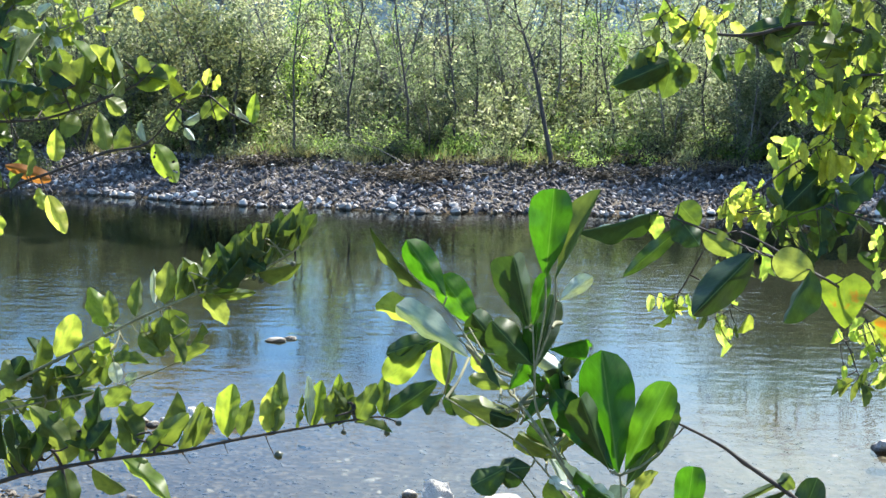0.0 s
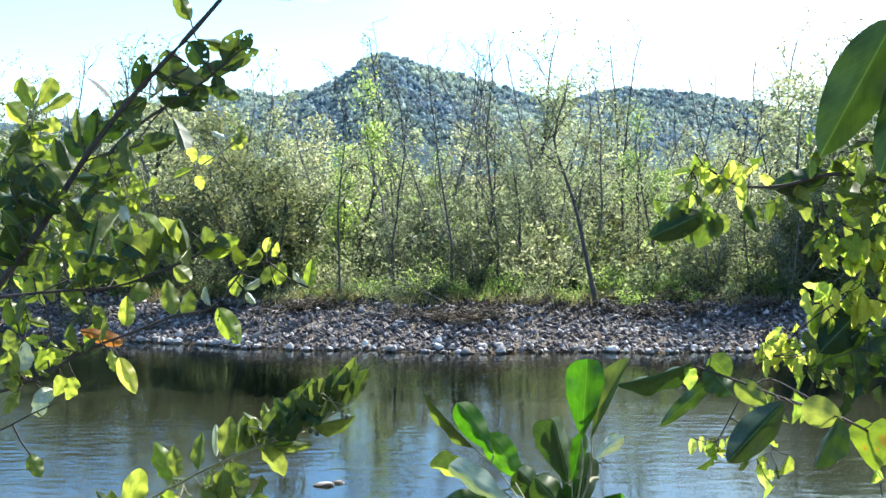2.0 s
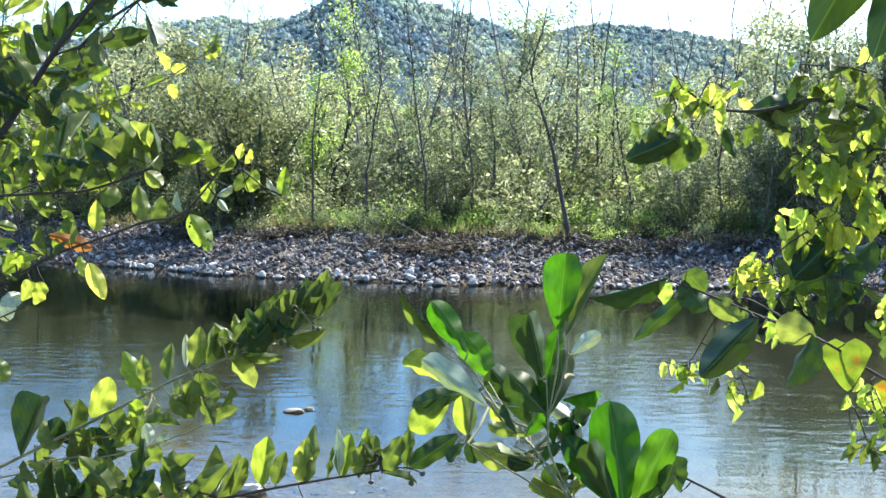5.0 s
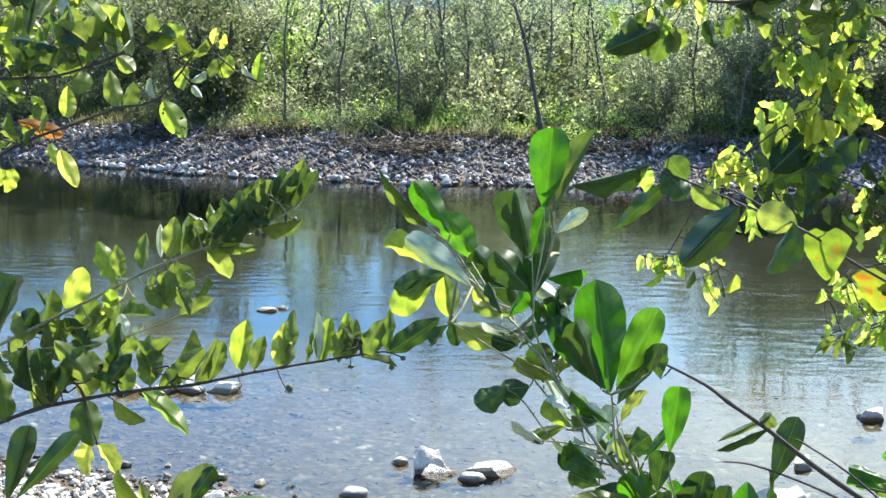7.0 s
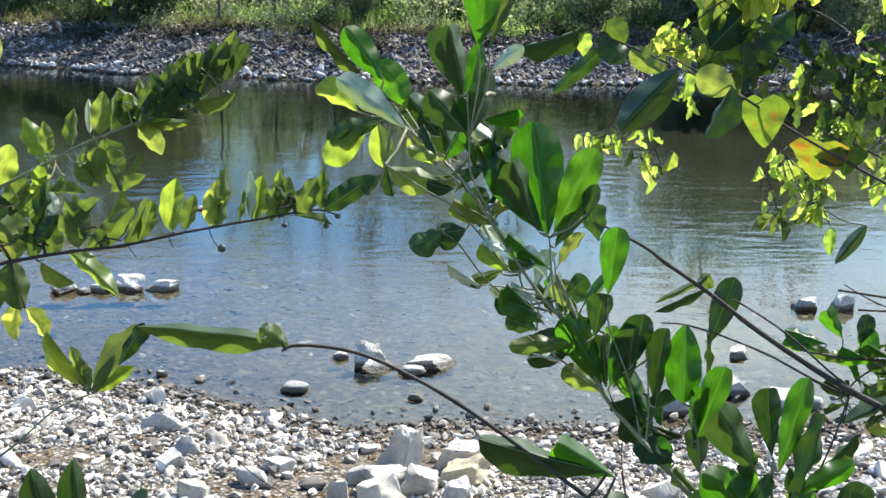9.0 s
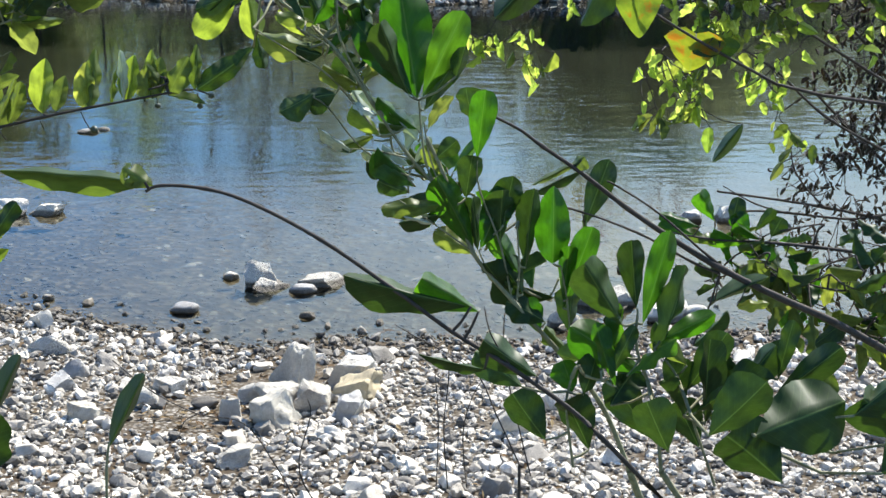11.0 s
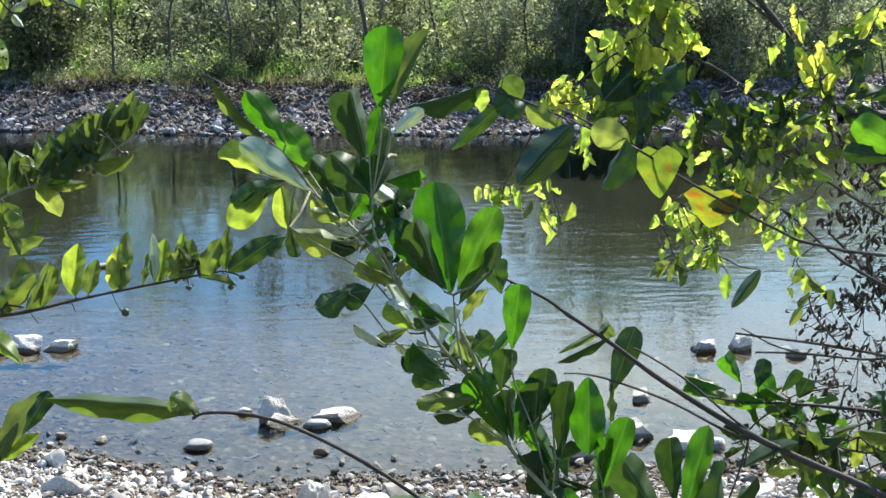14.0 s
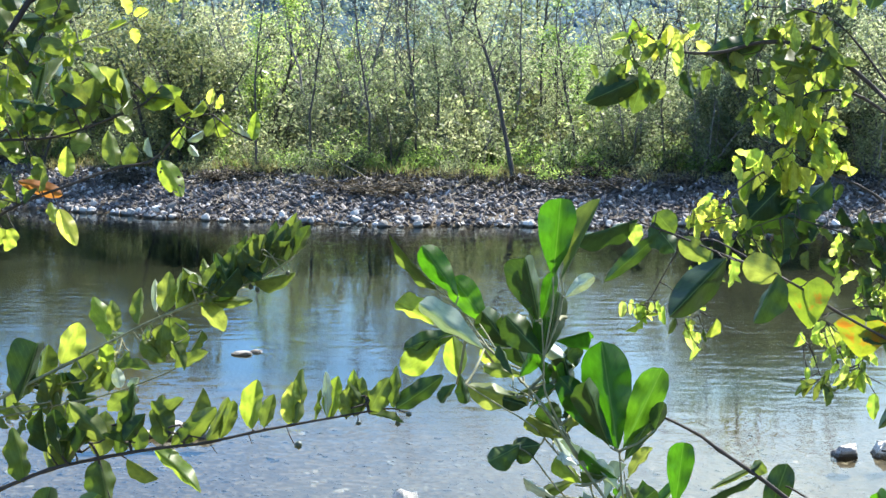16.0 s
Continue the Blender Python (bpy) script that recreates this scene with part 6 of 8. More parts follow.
b.cluster("ovate", ['mid', 'dark'], (-0.533, 2.050, 3.034), 0.049, 0.025, 8, 0.0507, -0.6)
b.cluster("ovate", ['mid', 'dark'], (-0.617, 2.050, 3.001), 0.049, 0.025, 8, 0.0491, -0.4)
b.cluster("ovate", ['mid', 'lime'], (-0.467, 2.050, 3.042), 0.033, 0.020, 6, 0.0491, -0.4)
b.cluster("ovate", ['mid', 'lime'], (-0.644, 2.050, 2.894), 0.049, 0.020, 8, 0.0376, -0.2)
b.cluster("ovate", ['mid', 'lime'], (-0.712, 2.050, 2.852), 0.033, 0.025, 8, 0.0376, 0.2)
b.cluster("ovate", ['lime', 'mid'], (-0.384, 2.050, 3.000), 0.025, 0.020, 5, 0.0327, -0.5)
b.cluster("ovate", ['mid', 'dark'], (-0.692, 2.050, 3.010), 0.041, 0.033, 8, 0.0491, 0.0)
b.done()

b = Branch("herringbone_branch", "slender branch with two close ranks of green leaves", "branch", M_stem, "branches near the eye")
b.stem(0.0032, 0.0012, (-0.968, 2.300, 2.421), (-0.833, 2.300, 2.491), (-0.738, 2.300, 2.540), (-0.639, 2.300, 2.591), (-0.568, 2.300, 2.628), (-0.503, 2.300, 2.662), (-0.447, 2.300, 2.686), (-0.383, 2.300, 2.710), (-0.327, 2.300, 2.732), (-0.263, 2.300, 2.770))
b.root(0.0046, (-0.968, 2.300, 2.421), (-1.206, 2.300, 2.171), (-1.40, 2.30))
b.stem(0.0018, 0.0009, (-0.967, 2.300, 2.450), (-0.815, 2.300, 2.486), (-0.664, 2.300, 2.520), (-0.570, 2.300, 2.541), (-0.495, 2.300, 2.568), (-0.456, 2.300, 2.586))
b.root(0.0046, (-0.967, 2.300, 2.450), (-1.178, 2.250, 2.200), (-1.35, 2.20))
b.leaf("ovate", "lime", (-0.563, 2.300, 2.642), (-0.581, 2.285, 2.707), 0.0378, 29)
b.leaf("ovate", "mid", (-0.554, 2.300, 2.647), (-0.556, 2.289, 2.699), 0.0244, 12)
b.leaf("ovate", "lime", (-0.648, 2.300, 2.592), (-0.611, 2.297, 2.665), 0.0429, -10)
b.leaf("ovate", "mid", (-0.686, 2.300, 2.558), (-0.670, 2.301, 2.624), 0.0317, -22)
b.leaf("ovate", "pale", (-0.489, 2.300, 2.680), (-0.488, 2.295, 2.738), 0.0129, 2)
b.leaf("ovate", "mid", (-0.473, 2.300, 2.680), (-0.460, 2.289, 2.745), 0.0346, 17)
b.leaf("ovate", "mid", (-0.456, 2.300, 2.684), (-0.443, 2.295, 2.749), 0.0356, -22)
b.leaf("ovate", "mid", (-0.438, 2.300, 2.694), (-0.425, 2.293, 2.745), 0.0279, -9)
b.leaf("ovate", "mid", (-0.519, 2.300, 2.659), (-0.511, 2.310, 2.719), 0.0252, 29)
b.leaf("ovate", "mid", (-0.415, 2.300, 2.698), (-0.380, 2.296, 2.741), 0.0333, -28)
b.leaf("ovate", "lime", (-0.419, 2.300, 2.694), (-0.362, 2.298, 2.721), 0.0311, -19)
b.leaf("ovate", "olive", (-0.382, 2.300, 2.713), (-0.373, 2.300, 2.772), 0.0344, -16)
b.leaf("ovate", "olive", (-0.364, 2.300, 2.723), (-0.352, 2.296, 2.790), 0.0382, 30)
b.leaf("ovate", "olive", (-0.344, 2.300, 2.728), (-0.335, 2.303, 2.795), 0.0337, 11)
b.leaf("ovate", "olive", (-0.325, 2.300, 2.736), (-0.305, 2.284, 2.810), 0.0348, 18)
b.leaf("ovate", "olive", (-0.307, 2.300, 2.742), (-0.291, 2.318, 2.817), 0.0346, 17)
b.leaf("ovate", "olive", (-0.289, 2.300, 2.752), (-0.269, 2.292, 2.828), 0.0314, 7)
b.leaf("ovate", "olive", (-0.272, 2.300, 2.765), (-0.248, 2.308, 2.833), 0.0300, 12)
b.leaf("ovate", "olive", (-0.259, 2.300, 2.777), (-0.233, 2.290, 2.830), 0.0243, 11)
b.leaf("ovate", "mid", (-0.410, 2.300, 2.694), (-0.381, 2.314, 2.641), 0.0394, 33)
b.leaf("ovate", "mid", (-0.396, 2.300, 2.696), (-0.328, 2.303, 2.699), 0.0184, -5)
b.leaf("ovate", "olive", (-0.327, 2.300, 2.732), (-0.260, 2.317, 2.747), 0.0238, -32)
b.leaf("ovate", "mid", (-0.468, 2.300, 2.671), (-0.453, 2.305, 2.599), 0.0455, 22)
b.leaf("ovate", "mid", (-0.477, 2.300, 2.659), (-0.484, 2.291, 2.603), 0.0405, 18)
b.leaf("ovate", "mid", (-0.515, 2.300, 2.631), (-0.473, 2.294, 2.601), 0.0339, -13)
b.leaf("ovate", "mid", (-0.674, 2.300, 2.503), (-0.652, 2.285, 2.583), 0.0425, 7)
b.leaf("ovate", "mid", (-0.644, 2.300, 2.503), (-0.665, 2.299, 2.580), 0.0437, 28)
b.leaf("ovate", "mid", (-0.617, 2.300, 2.542), (-0.576, 2.290, 2.583), 0.0331, -4)
b.leaf("ovate", "mid", (-0.570, 2.300, 2.545), (-0.560, 2.308, 2.596), 0.0302, 13)
b.leaf("ovate", "pale", (-0.550, 2.300, 2.551), (-0.555, 2.296, 2.586), 0.0223, 9)
b.leaf("ovate", "pale", (-0.533, 2.300, 2.544), (-0.520, 2.295, 2.573), 0.0176, 20)
b.leaf("ovate", "mid", (-0.460, 2.300, 2.586), (-0.404, 2.302, 2.611), 0.0239, 23)
b.leaf("ovate", "dark", (-0.728, 2.300, 2.548), (-0.695, 2.300, 2.593), 0.0399, -15)
b.leaf("ovate", "mid", (-0.596, 2.300, 2.609), (-0.633, 2.292, 2.553), 0.0372, 9)
b.leaf("ovate", "mid", (-0.701, 2.300, 2.541), (-0.726, 2.298, 2.588), 0.0462, 24)
b.leaf("ovate", "mid", (-0.617, 2.300, 2.533), (-0.658, 2.309, 2.491), 0.0412, 27)
b.leaf("ovate", "mid", (-0.533, 2.300, 2.544), (-0.572, 2.304, 2.504), 0.0374, -28)
b.berry((-0.332, 2.300, 2.723), 0.0046)
b.berry((-0.321, 2.300, 2.718), 0.0046)
b.berry((-0.271, 2.300, 2.746), 0.0046)
b.cluster("ovate", ['olive', 'dark'], (-0.346, 2.300, 2.734), 0.046, 0.017, 8, 0.0569, -0.8)
b.cluster("ovate", ['mid', 'dark'], (-0.401, 2.300, 2.715), 0.037, 0.017, 7, 0.0551, -0.8)
b.cluster("ovate", ['olive'], (-0.291, 2.300, 2.772), 0.037, 0.015, 7, 0.0569, -0.9)
b.cluster("ovate", ['mid', 'lime'], (-0.569, 2.300, 2.600), 0.046, 0.028, 8, 0.0532, 0.0)
b.cluster("ovate", ['mid', 'dark'], (-0.654, 2.300, 2.541), 0.055, 0.028, 9, 0.0569, 0.2)
b.cluster("ovate", ['mid', 'dark'], (-0.721, 2.300, 2.502), 0.055, 0.028, 9, 0.0606, 0.2)
b.cluster("ovate", ['mid'], (-0.476, 2.300, 2.639), 0.046, 0.023, 6, 0.0514, 0.3)
b.done()

b = Branch("berry_branch", "thin brown branch with upright green leaves and stalked berries", "branch", M_twig, "branches near the eye")
b.stem(0.0022, 0.0007, (-0.563, 1.370, 2.632), (-0.467, 1.370, 2.674), (-0.416, 1.370, 2.695), (-0.366, 1.370, 2.707), (-0.311, 1.370, 2.717), (-0.261, 1.370, 2.723), (-0.217, 1.370, 2.733), (-0.173, 1.370, 2.742), (-0.135, 1.370, 2.749), (-0.097, 1.370, 2.756), (-0.074, 1.370, 2.759), (-0.058, 1.370, 2.754))
b.root(0.0033, (-0.563, 1.370, 2.632), (-0.776, 1.410, 2.382), (-0.95, 1.45))
b.leaf("ovate", "lime", (-0.213, 1.370, 2.737), (-0.208, 1.365, 2.792), 0.0233, 10)
b.leaf("ovate", "mid", (-0.201, 1.370, 2.739), (-0.190, 1.371, 2.772), 0.0161, 18)
b.leaf("ovate", "lime", (-0.176, 1.370, 2.742), (-0.170, 1.369, 2.784), 0.0200, 10)
b.leaf("ovate", "mid", (-0.170, 1.370, 2.742), (-0.160, 1.381, 2.796), 0.0186, 20)
b.leaf("ovate", "mid", (-0.151, 1.370, 2.745), (-0.148, 1.371, 2.778), 0.0057, -31)
b.leaf("ovate", "pale", (-0.138, 1.370, 2.748), (-0.139, 1.359, 2.797), 0.0106, -12)
b.leaf("ovate", "lime", (-0.135, 1.370, 2.748), (-0.126, 1.371, 2.791), 0.0196, 18)
b.leaf("ovate", "mid", (-0.119, 1.370, 2.748), (-0.112, 1.372, 2.784), 0.0173, 28)
b.leaf("ovate", "mid", (-0.112, 1.370, 2.751), (-0.104, 1.380, 2.789), 0.0189, -11)
b.leaf("ovate", "mid", (-0.096, 1.370, 2.754), (-0.081, 1.362, 2.791), 0.0221, -27)
b.leaf("ovate", "mid", (-0.072, 1.370, 2.759), (-0.067, 1.367, 2.801), 0.0125, 16)
b.leaf("ovate", "dark", (-0.070, 1.370, 2.759), (-0.023, 1.366, 2.791), 0.0222, 10)
b.leaf("ovate", "mid", (-0.096, 1.370, 2.753), (-0.061, 1.367, 2.747), 0.0085, 26)
b.leaf("ovate", "mid", (-0.302, 1.370, 2.721), (-0.298, 1.374, 2.770), 0.0258, 27)
b.leaf("ovate", "mid", (-0.294, 1.370, 2.720), (-0.249, 1.358, 2.762), 0.0224, -12)
b.leaf("ovate", "mid", (-0.258, 1.370, 2.725), (-0.236, 1.382, 2.767), 0.0184, -18)
b.leaf("ovate", "mid", (-0.245, 1.370, 2.727), (-0.228, 1.363, 2.771), 0.0154, -7)
b.leaf("ovate", "mid", (-0.366, 1.370, 2.709), (-0.362, 1.379, 2.753), 0.0293, -14)
b.leaf("ovate", "mid", (-0.347, 1.370, 2.711), (-0.340, 1.377, 2.761), 0.0238, -23)
b.leaf("ovate", "mid", (-0.416, 1.370, 2.694), (-0.418, 1.383, 2.751), 0.0316, -26)
b.leaf("ovate", "mid", (-0.399, 1.370, 2.700), (-0.384, 1.362, 2.736), 0.0175, 2)
b.leaf("ovate", "mid", (-0.441, 1.370, 2.682), (-0.444, 1.366, 2.738), 0.0265, 30)
b.leaf("ovate", "lime", (-0.311, 1.370, 2.716), (-0.264, 1.371, 2.674), 0.0182, 16)
b.leaf("ovate", "mid", (-0.338, 1.370, 2.707), (-0.305, 1.363, 2.690), 0.0163, -29)
b.leaf("ovate", "mid", (-0.366, 1.370, 2.706), (-0.355, 1.362, 2.662), 0.0338, -25)
b.leaf("ovate", "yellow", (-0.362, 1.370, 2.664), (-0.366, 1.362, 2.632), 0.0204, -31)
b.leaf("ovate", "yellow", (-0.355, 1.370, 2.661), (-0.331, 1.362, 2.632), 0.0179, 31)
b.leaf("ovate", "mid", (-0.394, 1.370, 2.701), (-0.413, 1.364, 2.722), 0.0219, 1)
b.leaf("ovate", "mid", (-0.325, 1.370, 2.714), (-0.330, 1.374, 2.744), 0.0198, -20)
b.leaf("ovate", "mid", (-0.278, 1.370, 2.722), (-0.266, 1.370, 2.746), 0.0166, 31)
b.stem(0.0005, 0.0005, (-0.179, 1.370, 2.741), (-0.175, 1.370, 2.730), (-0.169, 1.370, 2.719))
b.stem(0.0005, 0.0005, (-0.108, 1.370, 2.753), (-0.107, 1.370, 2.744))
b.stem(0.0005, 0.0005, (-0.070, 1.370, 2.756), (-0.068, 1.370, 2.744))
b.stem(0.0005, 0.0004, (-0.217, 1.370, 2.733), (-0.213, 1.370, 2.722))
b.stem(0.0005, 0.0004, (-0.256, 1.370, 2.724), (-0.248, 1.370, 2.712))
b.berry((-0.167, 1.370, 2.721), 0.0044)
b.berry((-0.107, 1.370, 2.744), 0.0033)
b.berry((-0.068, 1.370, 2.744), 0.0033)
b.berry((-0.057, 1.370, 2.753), 0.0033)
b.cluster("ovate", ['mid', 'dark'], (-0.404, 1.370, 2.715), 0.033, 0.011, 8, 0.0459, -0.6)
b.cluster("ovate", ['mid', 'dark'], (-0.349, 1.370, 2.728), 0.027, 0.011, 6, 0.0437, -0.8)
b.cluster("ovate", ['mid'], (-0.283, 1.370, 2.734), 0.027, 0.008, 4, 0.0383, -0.9)
b.cluster("ovate", ['mid', 'lime'], (-0.108, 1.370, 2.763), 0.016, 0.007, 4, 0.0328, -1.0)
b.done()

# dark leaves in this shrub carry their neighbours' shade in the colour
b = Branch("broad_leaved_shrub", "upright shrub with glossy broad obovate leaves in rosettes", "shrub", M_stem, "branches near the eye")
b.stem(0.0021, 0.0013, (0.282, 1.050, 2.507), (0.256, 1.050, 2.565), (0.219, 1.050, 2.612), (0.182, 1.050, 2.654), (0.151, 1.050, 2.693), (0.129, 1.050, 2.751), (0.115, 1.050, 2.781))
b.root(0.0029, (0.282, 1.050, 2.507), (0.358, 1.100, 2.257), (0.42, 1.15))
b.stem(0.0010, 0.0007, (0.123, 1.050, 2.743), (0.114, 1.050, 2.765), (0.109, 1.050, 2.809))
b.stem(0.0008, 0.0005, (0.127, 1.050, 2.739), (0.117, 1.050, 2.769), (0.113, 1.050, 2.793))
b.stem(0.0013, 0.0008, (0.131, 1.050, 2.735), (0.101, 1.050, 2.769), (0.075, 1.050, 2.807), (0.053, 1.050, 2.841), (0.034, 1.100, 2.855), (0.013, 1.160, 2.865), (-0.008, 1.200, 2.873))
b.stem(0.0008, 0.0006, (0.013, 1.160, 2.865), (-0.010, 1.200, 2.890), (-0.031, 1.200, 2.909))
b.stem(0.0008, 0.0006, (0.026, 1.130, 2.857), (0.013, 1.160, 2.874), (0.006, 1.180, 2.882))
b.stem(0.0009, 0.0006, (0.071, 1.050, 2.816), (0.052, 1.050, 2.854), (0.050, 1.050, 2.881), (0.048, 1.050, 2.912))
b.stem(0.0008, 0.0005, (0.050, 1.050, 2.881), (0.056, 1.050, 2.921), (0.056, 1.050, 2.944))
b.stem(0.0008, 0.0005, (0.051, 1.050, 2.885), (0.062, 1.050, 2.917), (0.063, 1.050, 2.943))
b.stem(0.0008, 0.0005, (0.084, 1.050, 2.797), (0.064, 1.050, 2.824), (0.043, 1.050, 2.849), (0.024, 1.050, 2.860))
b.stem(0.0008, 0.0005, (0.102, 1.050, 2.752), (0.068, 1.050, 2.773), (0.044, 1.050, 2.803), (0.033, 1.050, 2.811))
b.stem(0.0008, 0.0005, (0.075, 1.050, 2.790), (0.045, 1.050, 2.826), (0.016, 1.050, 2.845), (-0.009, 1.050, 2.861))
b.stem(0.0008, 0.0005, (0.103, 1.050, 2.765), (0.080, 1.050, 2.771), (0.060, 1.050, 2.773))
b.leaf("obovate", "glossy", (0.056, 1.050, 2.943), (0.060, 1.035, 3.003), 0.0286, 5, variant=0)
b.leaf("obovate", "mid", (0.062, 1.050, 2.942), (0.097, 1.068, 3.000), 0.0120, 40, variant=0)
b.leaf("obovate", "dark", (0.046, 1.050, 2.909), (0.035, 1.038, 2.959), 0.0260, 15, variant=4)
b.leaf("obovate", "glossy", (0.043, 1.050, 2.910), (0.032, 1.048, 2.953), 0.0126, 5, variant=0)
b.leaf("obovate", "glossy", (0.048, 1.050, 2.910), (0.057, 1.051, 2.947), 0.0118, 5, variant=0)
b.leaf("obovate", "dark", (0.052, 1.050, 2.884), (0.062, 1.060, 2.931), 0.0236, 5, variant=4)
b.leaf("obovate", "dark", (0.049, 1.050, 2.884), (0.020, 1.057, 2.912), 0.0247, 10, variant=1)
b.leaf("obovate", "pale", (0.065, 1.050, 2.928), (0.087, 1.052, 2.945), 0.0118, 5)
b.leaf("obovate", "glossy", (0.049, 1.050, 2.875), (0.052, 1.048, 2.913), 0.0153, 10)
b.leaf("lance", "mid", (-0.029, 1.200, 2.908), (-0.074, 1.212, 2.951), 0.0083, 23)
b.leaf("obovate", "glossy", (-0.012, 1.200, 2.902), (-0.044, 1.210, 2.945), 0.0240, 0, variant=0)
b.leaf("obovate", "glossy", (0.013, 1.200, 2.878), (-0.017, 1.206, 2.918), 0.0259, 0, variant=2)
b.leaf("obovate", "lime", (-0.033, 1.200, 2.877), (-0.065, 1.196, 2.900), 0.0228, -28)
b.leaf("obovate", "dark", (-0.011, 1.200, 2.872), (-0.060, 1.200, 2.857), 0.0195, 10)
b.leaf("obovate", "lime", (-0.025, 1.200, 2.866), (-0.061, 1.200, 2.834), 0.0249, 0, variant=2)
b.leaf("obovate", "lime", (-0.017, 1.200, 2.869), (-0.011, 1.207, 2.828), 0.0211, 0)
b.leaf("obovate", "dark", (0.034, 1.200, 2.857), (0.006, 1.194, 2.891), 0.0243, 10)
b.leaf("obovate", "dark", (0.050, 1.200, 2.836), (0.024, 1.205, 2.884), 0.0302, 10, variant=1)
b.leaf("obovate", "lime", (0.032, 1.200, 2.833), (0.007, 1.205, 2.854), 0.0145, -9)
b.leaf("obovate", "dark", (-0.010, 1.200, 2.834), (-0.003, 1.200, 2.807), 0.0133, -21)
b.leaf("obovate", "dark", (-0.013, 1.200, 2.825), (-0.028, 1.197, 2.810), 0.0119, -28)
b.leaf("obovate", "mid", (0.045, 1.080, 2.841), (-0.006, 1.091, 2.848), 0.0211, 20, variant=1)
b.leaf("obovate", "pale", (0.006, 1.080, 2.882), (-0.045, 1.074, 2.917), 0.0202, -20, variant=0)
b.leaf("obovate", "dark", (0.040, 1.080, 2.837), (0.021, 1.084, 2.841), 0.0149, 10)
b.leaf("obovate", "pale", (0.077, 1.080, 2.868), (0.055, 1.074, 2.884), 0.0121, 2)
b.leaf("obovate", "dark", (0.063, 1.080, 2.857), (0.083, 1.085, 2.884), 0.0140, 10)
b.leaf("obovate", "dark", (0.078, 1.080, 2.838), (0.068, 1.072, 2.876), 0.0175, 10)
b.leaf("obovate", "dark", (0.061, 1.080, 2.808), (0.057, 1.085, 2.839), 0.0210, 10, variant=1)
b.leaf("obovate", "dark", (0.070, 1.080, 2.825), (0.076, 1.082, 2.849), 0.0187, -34)
b.leaf("obovate", "glossy", (0.033, 1.080, 2.859), (0.045, 1.078, 2.882), 0.0141, -23)
b.leaf("obovate", "glossy", (0.108, 1.050, 2.809), (0.096, 1.069, 2.891), 0.0386, 0, variant=0)
b.leaf("obovate", "glossy", (0.112, 1.050, 2.811), (0.141, 1.050, 2.873), 0.0252, 5, variant=0)
b.leaf("obovate", "glossy", (0.105, 1.050, 2.812), (0.065, 1.055, 2.865), 0.0236, 5, variant=2)
b.leaf("obovate", "dark", (0.113, 1.050, 2.801), (0.143, 1.057, 2.847), 0.0187, 10)
b.leaf("obovate", "dark", (0.102, 1.050, 2.812), (0.077, 1.038, 2.869), 0.0213, 10, variant=1)
b.leaf("obovate", "mid", (0.116, 1.050, 2.787), (0.134, 1.056, 2.811), 0.0110, 24)
b.leaf("ovate", "dark", (0.136, 1.050, 2.826), (0.142, 1.046, 2.848), 0.0128, 10)
b.leaf("obovate", "dark", (0.049, 1.050, 2.814), (0.027, 1.051, 2.811), 0.0223, 20, variant=4)
b.leaf("obovate", "dark", (0.033, 1.050, 2.814), (0.009, 1.047, 2.800), 0.0205, 20, variant=1)
b.leaf("lance", "pale", (0.061, 1.050, 2.772), (0.033, 1.043, 2.790), 0.0075, 17)
b.leaf("lance", "dark", (0.059, 1.050, 2.770), (0.036, 1.054, 2.783), 0.0059, 1)
b.leaf("obovate", "lime", (0.081, 1.050, 2.783), (0.060, 1.044, 2.804), 0.0148, 16)
b.leaf("obovate", "pale", (0.077, 1.050, 2.798), (0.062, 1.048, 2.807), 0.0091, 23)
b.leaf("obovate", "glossy", (0.109, 1.050, 2.787), (0.077, 1.050, 2.810), 0.0145, 22)
b.leaf("obovate", "pale", (0.109, 1.050, 2.778), (0.089, 1.054, 2.800), 0.0128, -24)
b.leaf("obovate", "mid", (0.100, 1.050, 2.789), (0.080, 1.052, 2.792), 0.0118, 22)
b.leaf("obovate", "glossy", (0.107, 1.050, 2.744), (0.077, 1.045, 2.772), 0.0220, 33)
b.leaf("obovate", "dark", (0.102, 1.050, 2.739), (0.080, 1.046, 2.748), 0.0176, -18)
b.leaf("obovate", "dark", (0.122, 1.050, 2.765), (0.138, 1.049, 2.779), 0.0151, 3)
b.leaf("obovate", "mid", (0.127, 1.050, 2.752), (0.113, 1.050, 2.774), 0.0128, -10)
b.stem(0.0008, 0.0006, (0.182, 1.050, 2.654), (0.172, 1.050, 2.698), (0.155, 1.050, 2.742), (0.153, 1.050, 2.766))
b.stem(0.0008, 0.0005, (0.178, 1.050, 2.658), (0.164, 1.050, 2.676), (0.156, 1.050, 2.693))
b.stem(0.0009, 0.0007, (0.219, 1.050, 2.612), (0.229, 1.050, 2.612), (0.225, 1.050, 2.653), (0.219, 1.050, 2.680))
b.stem(0.0008, 0.0006, (0.186, 1.050, 2.653), (0.187, 1.050, 2.681), (0.184, 1.050, 2.716))
b.stem(0.0007, 0.0005, (0.151, 1.050, 2.693), (0.120, 1.050, 2.716), (0.095, 1.050, 2.734))
b.leaf("obovate", "glossy", (0.153, 1.050, 2.765), (0.157, 1.044, 2.816), 0.0210, 0, variant=0)
b.leaf("obovate", "glossy", (0.152, 1.050, 2.695), (0.123, 1.036, 2.752), 0.0252, 5, variant=0)
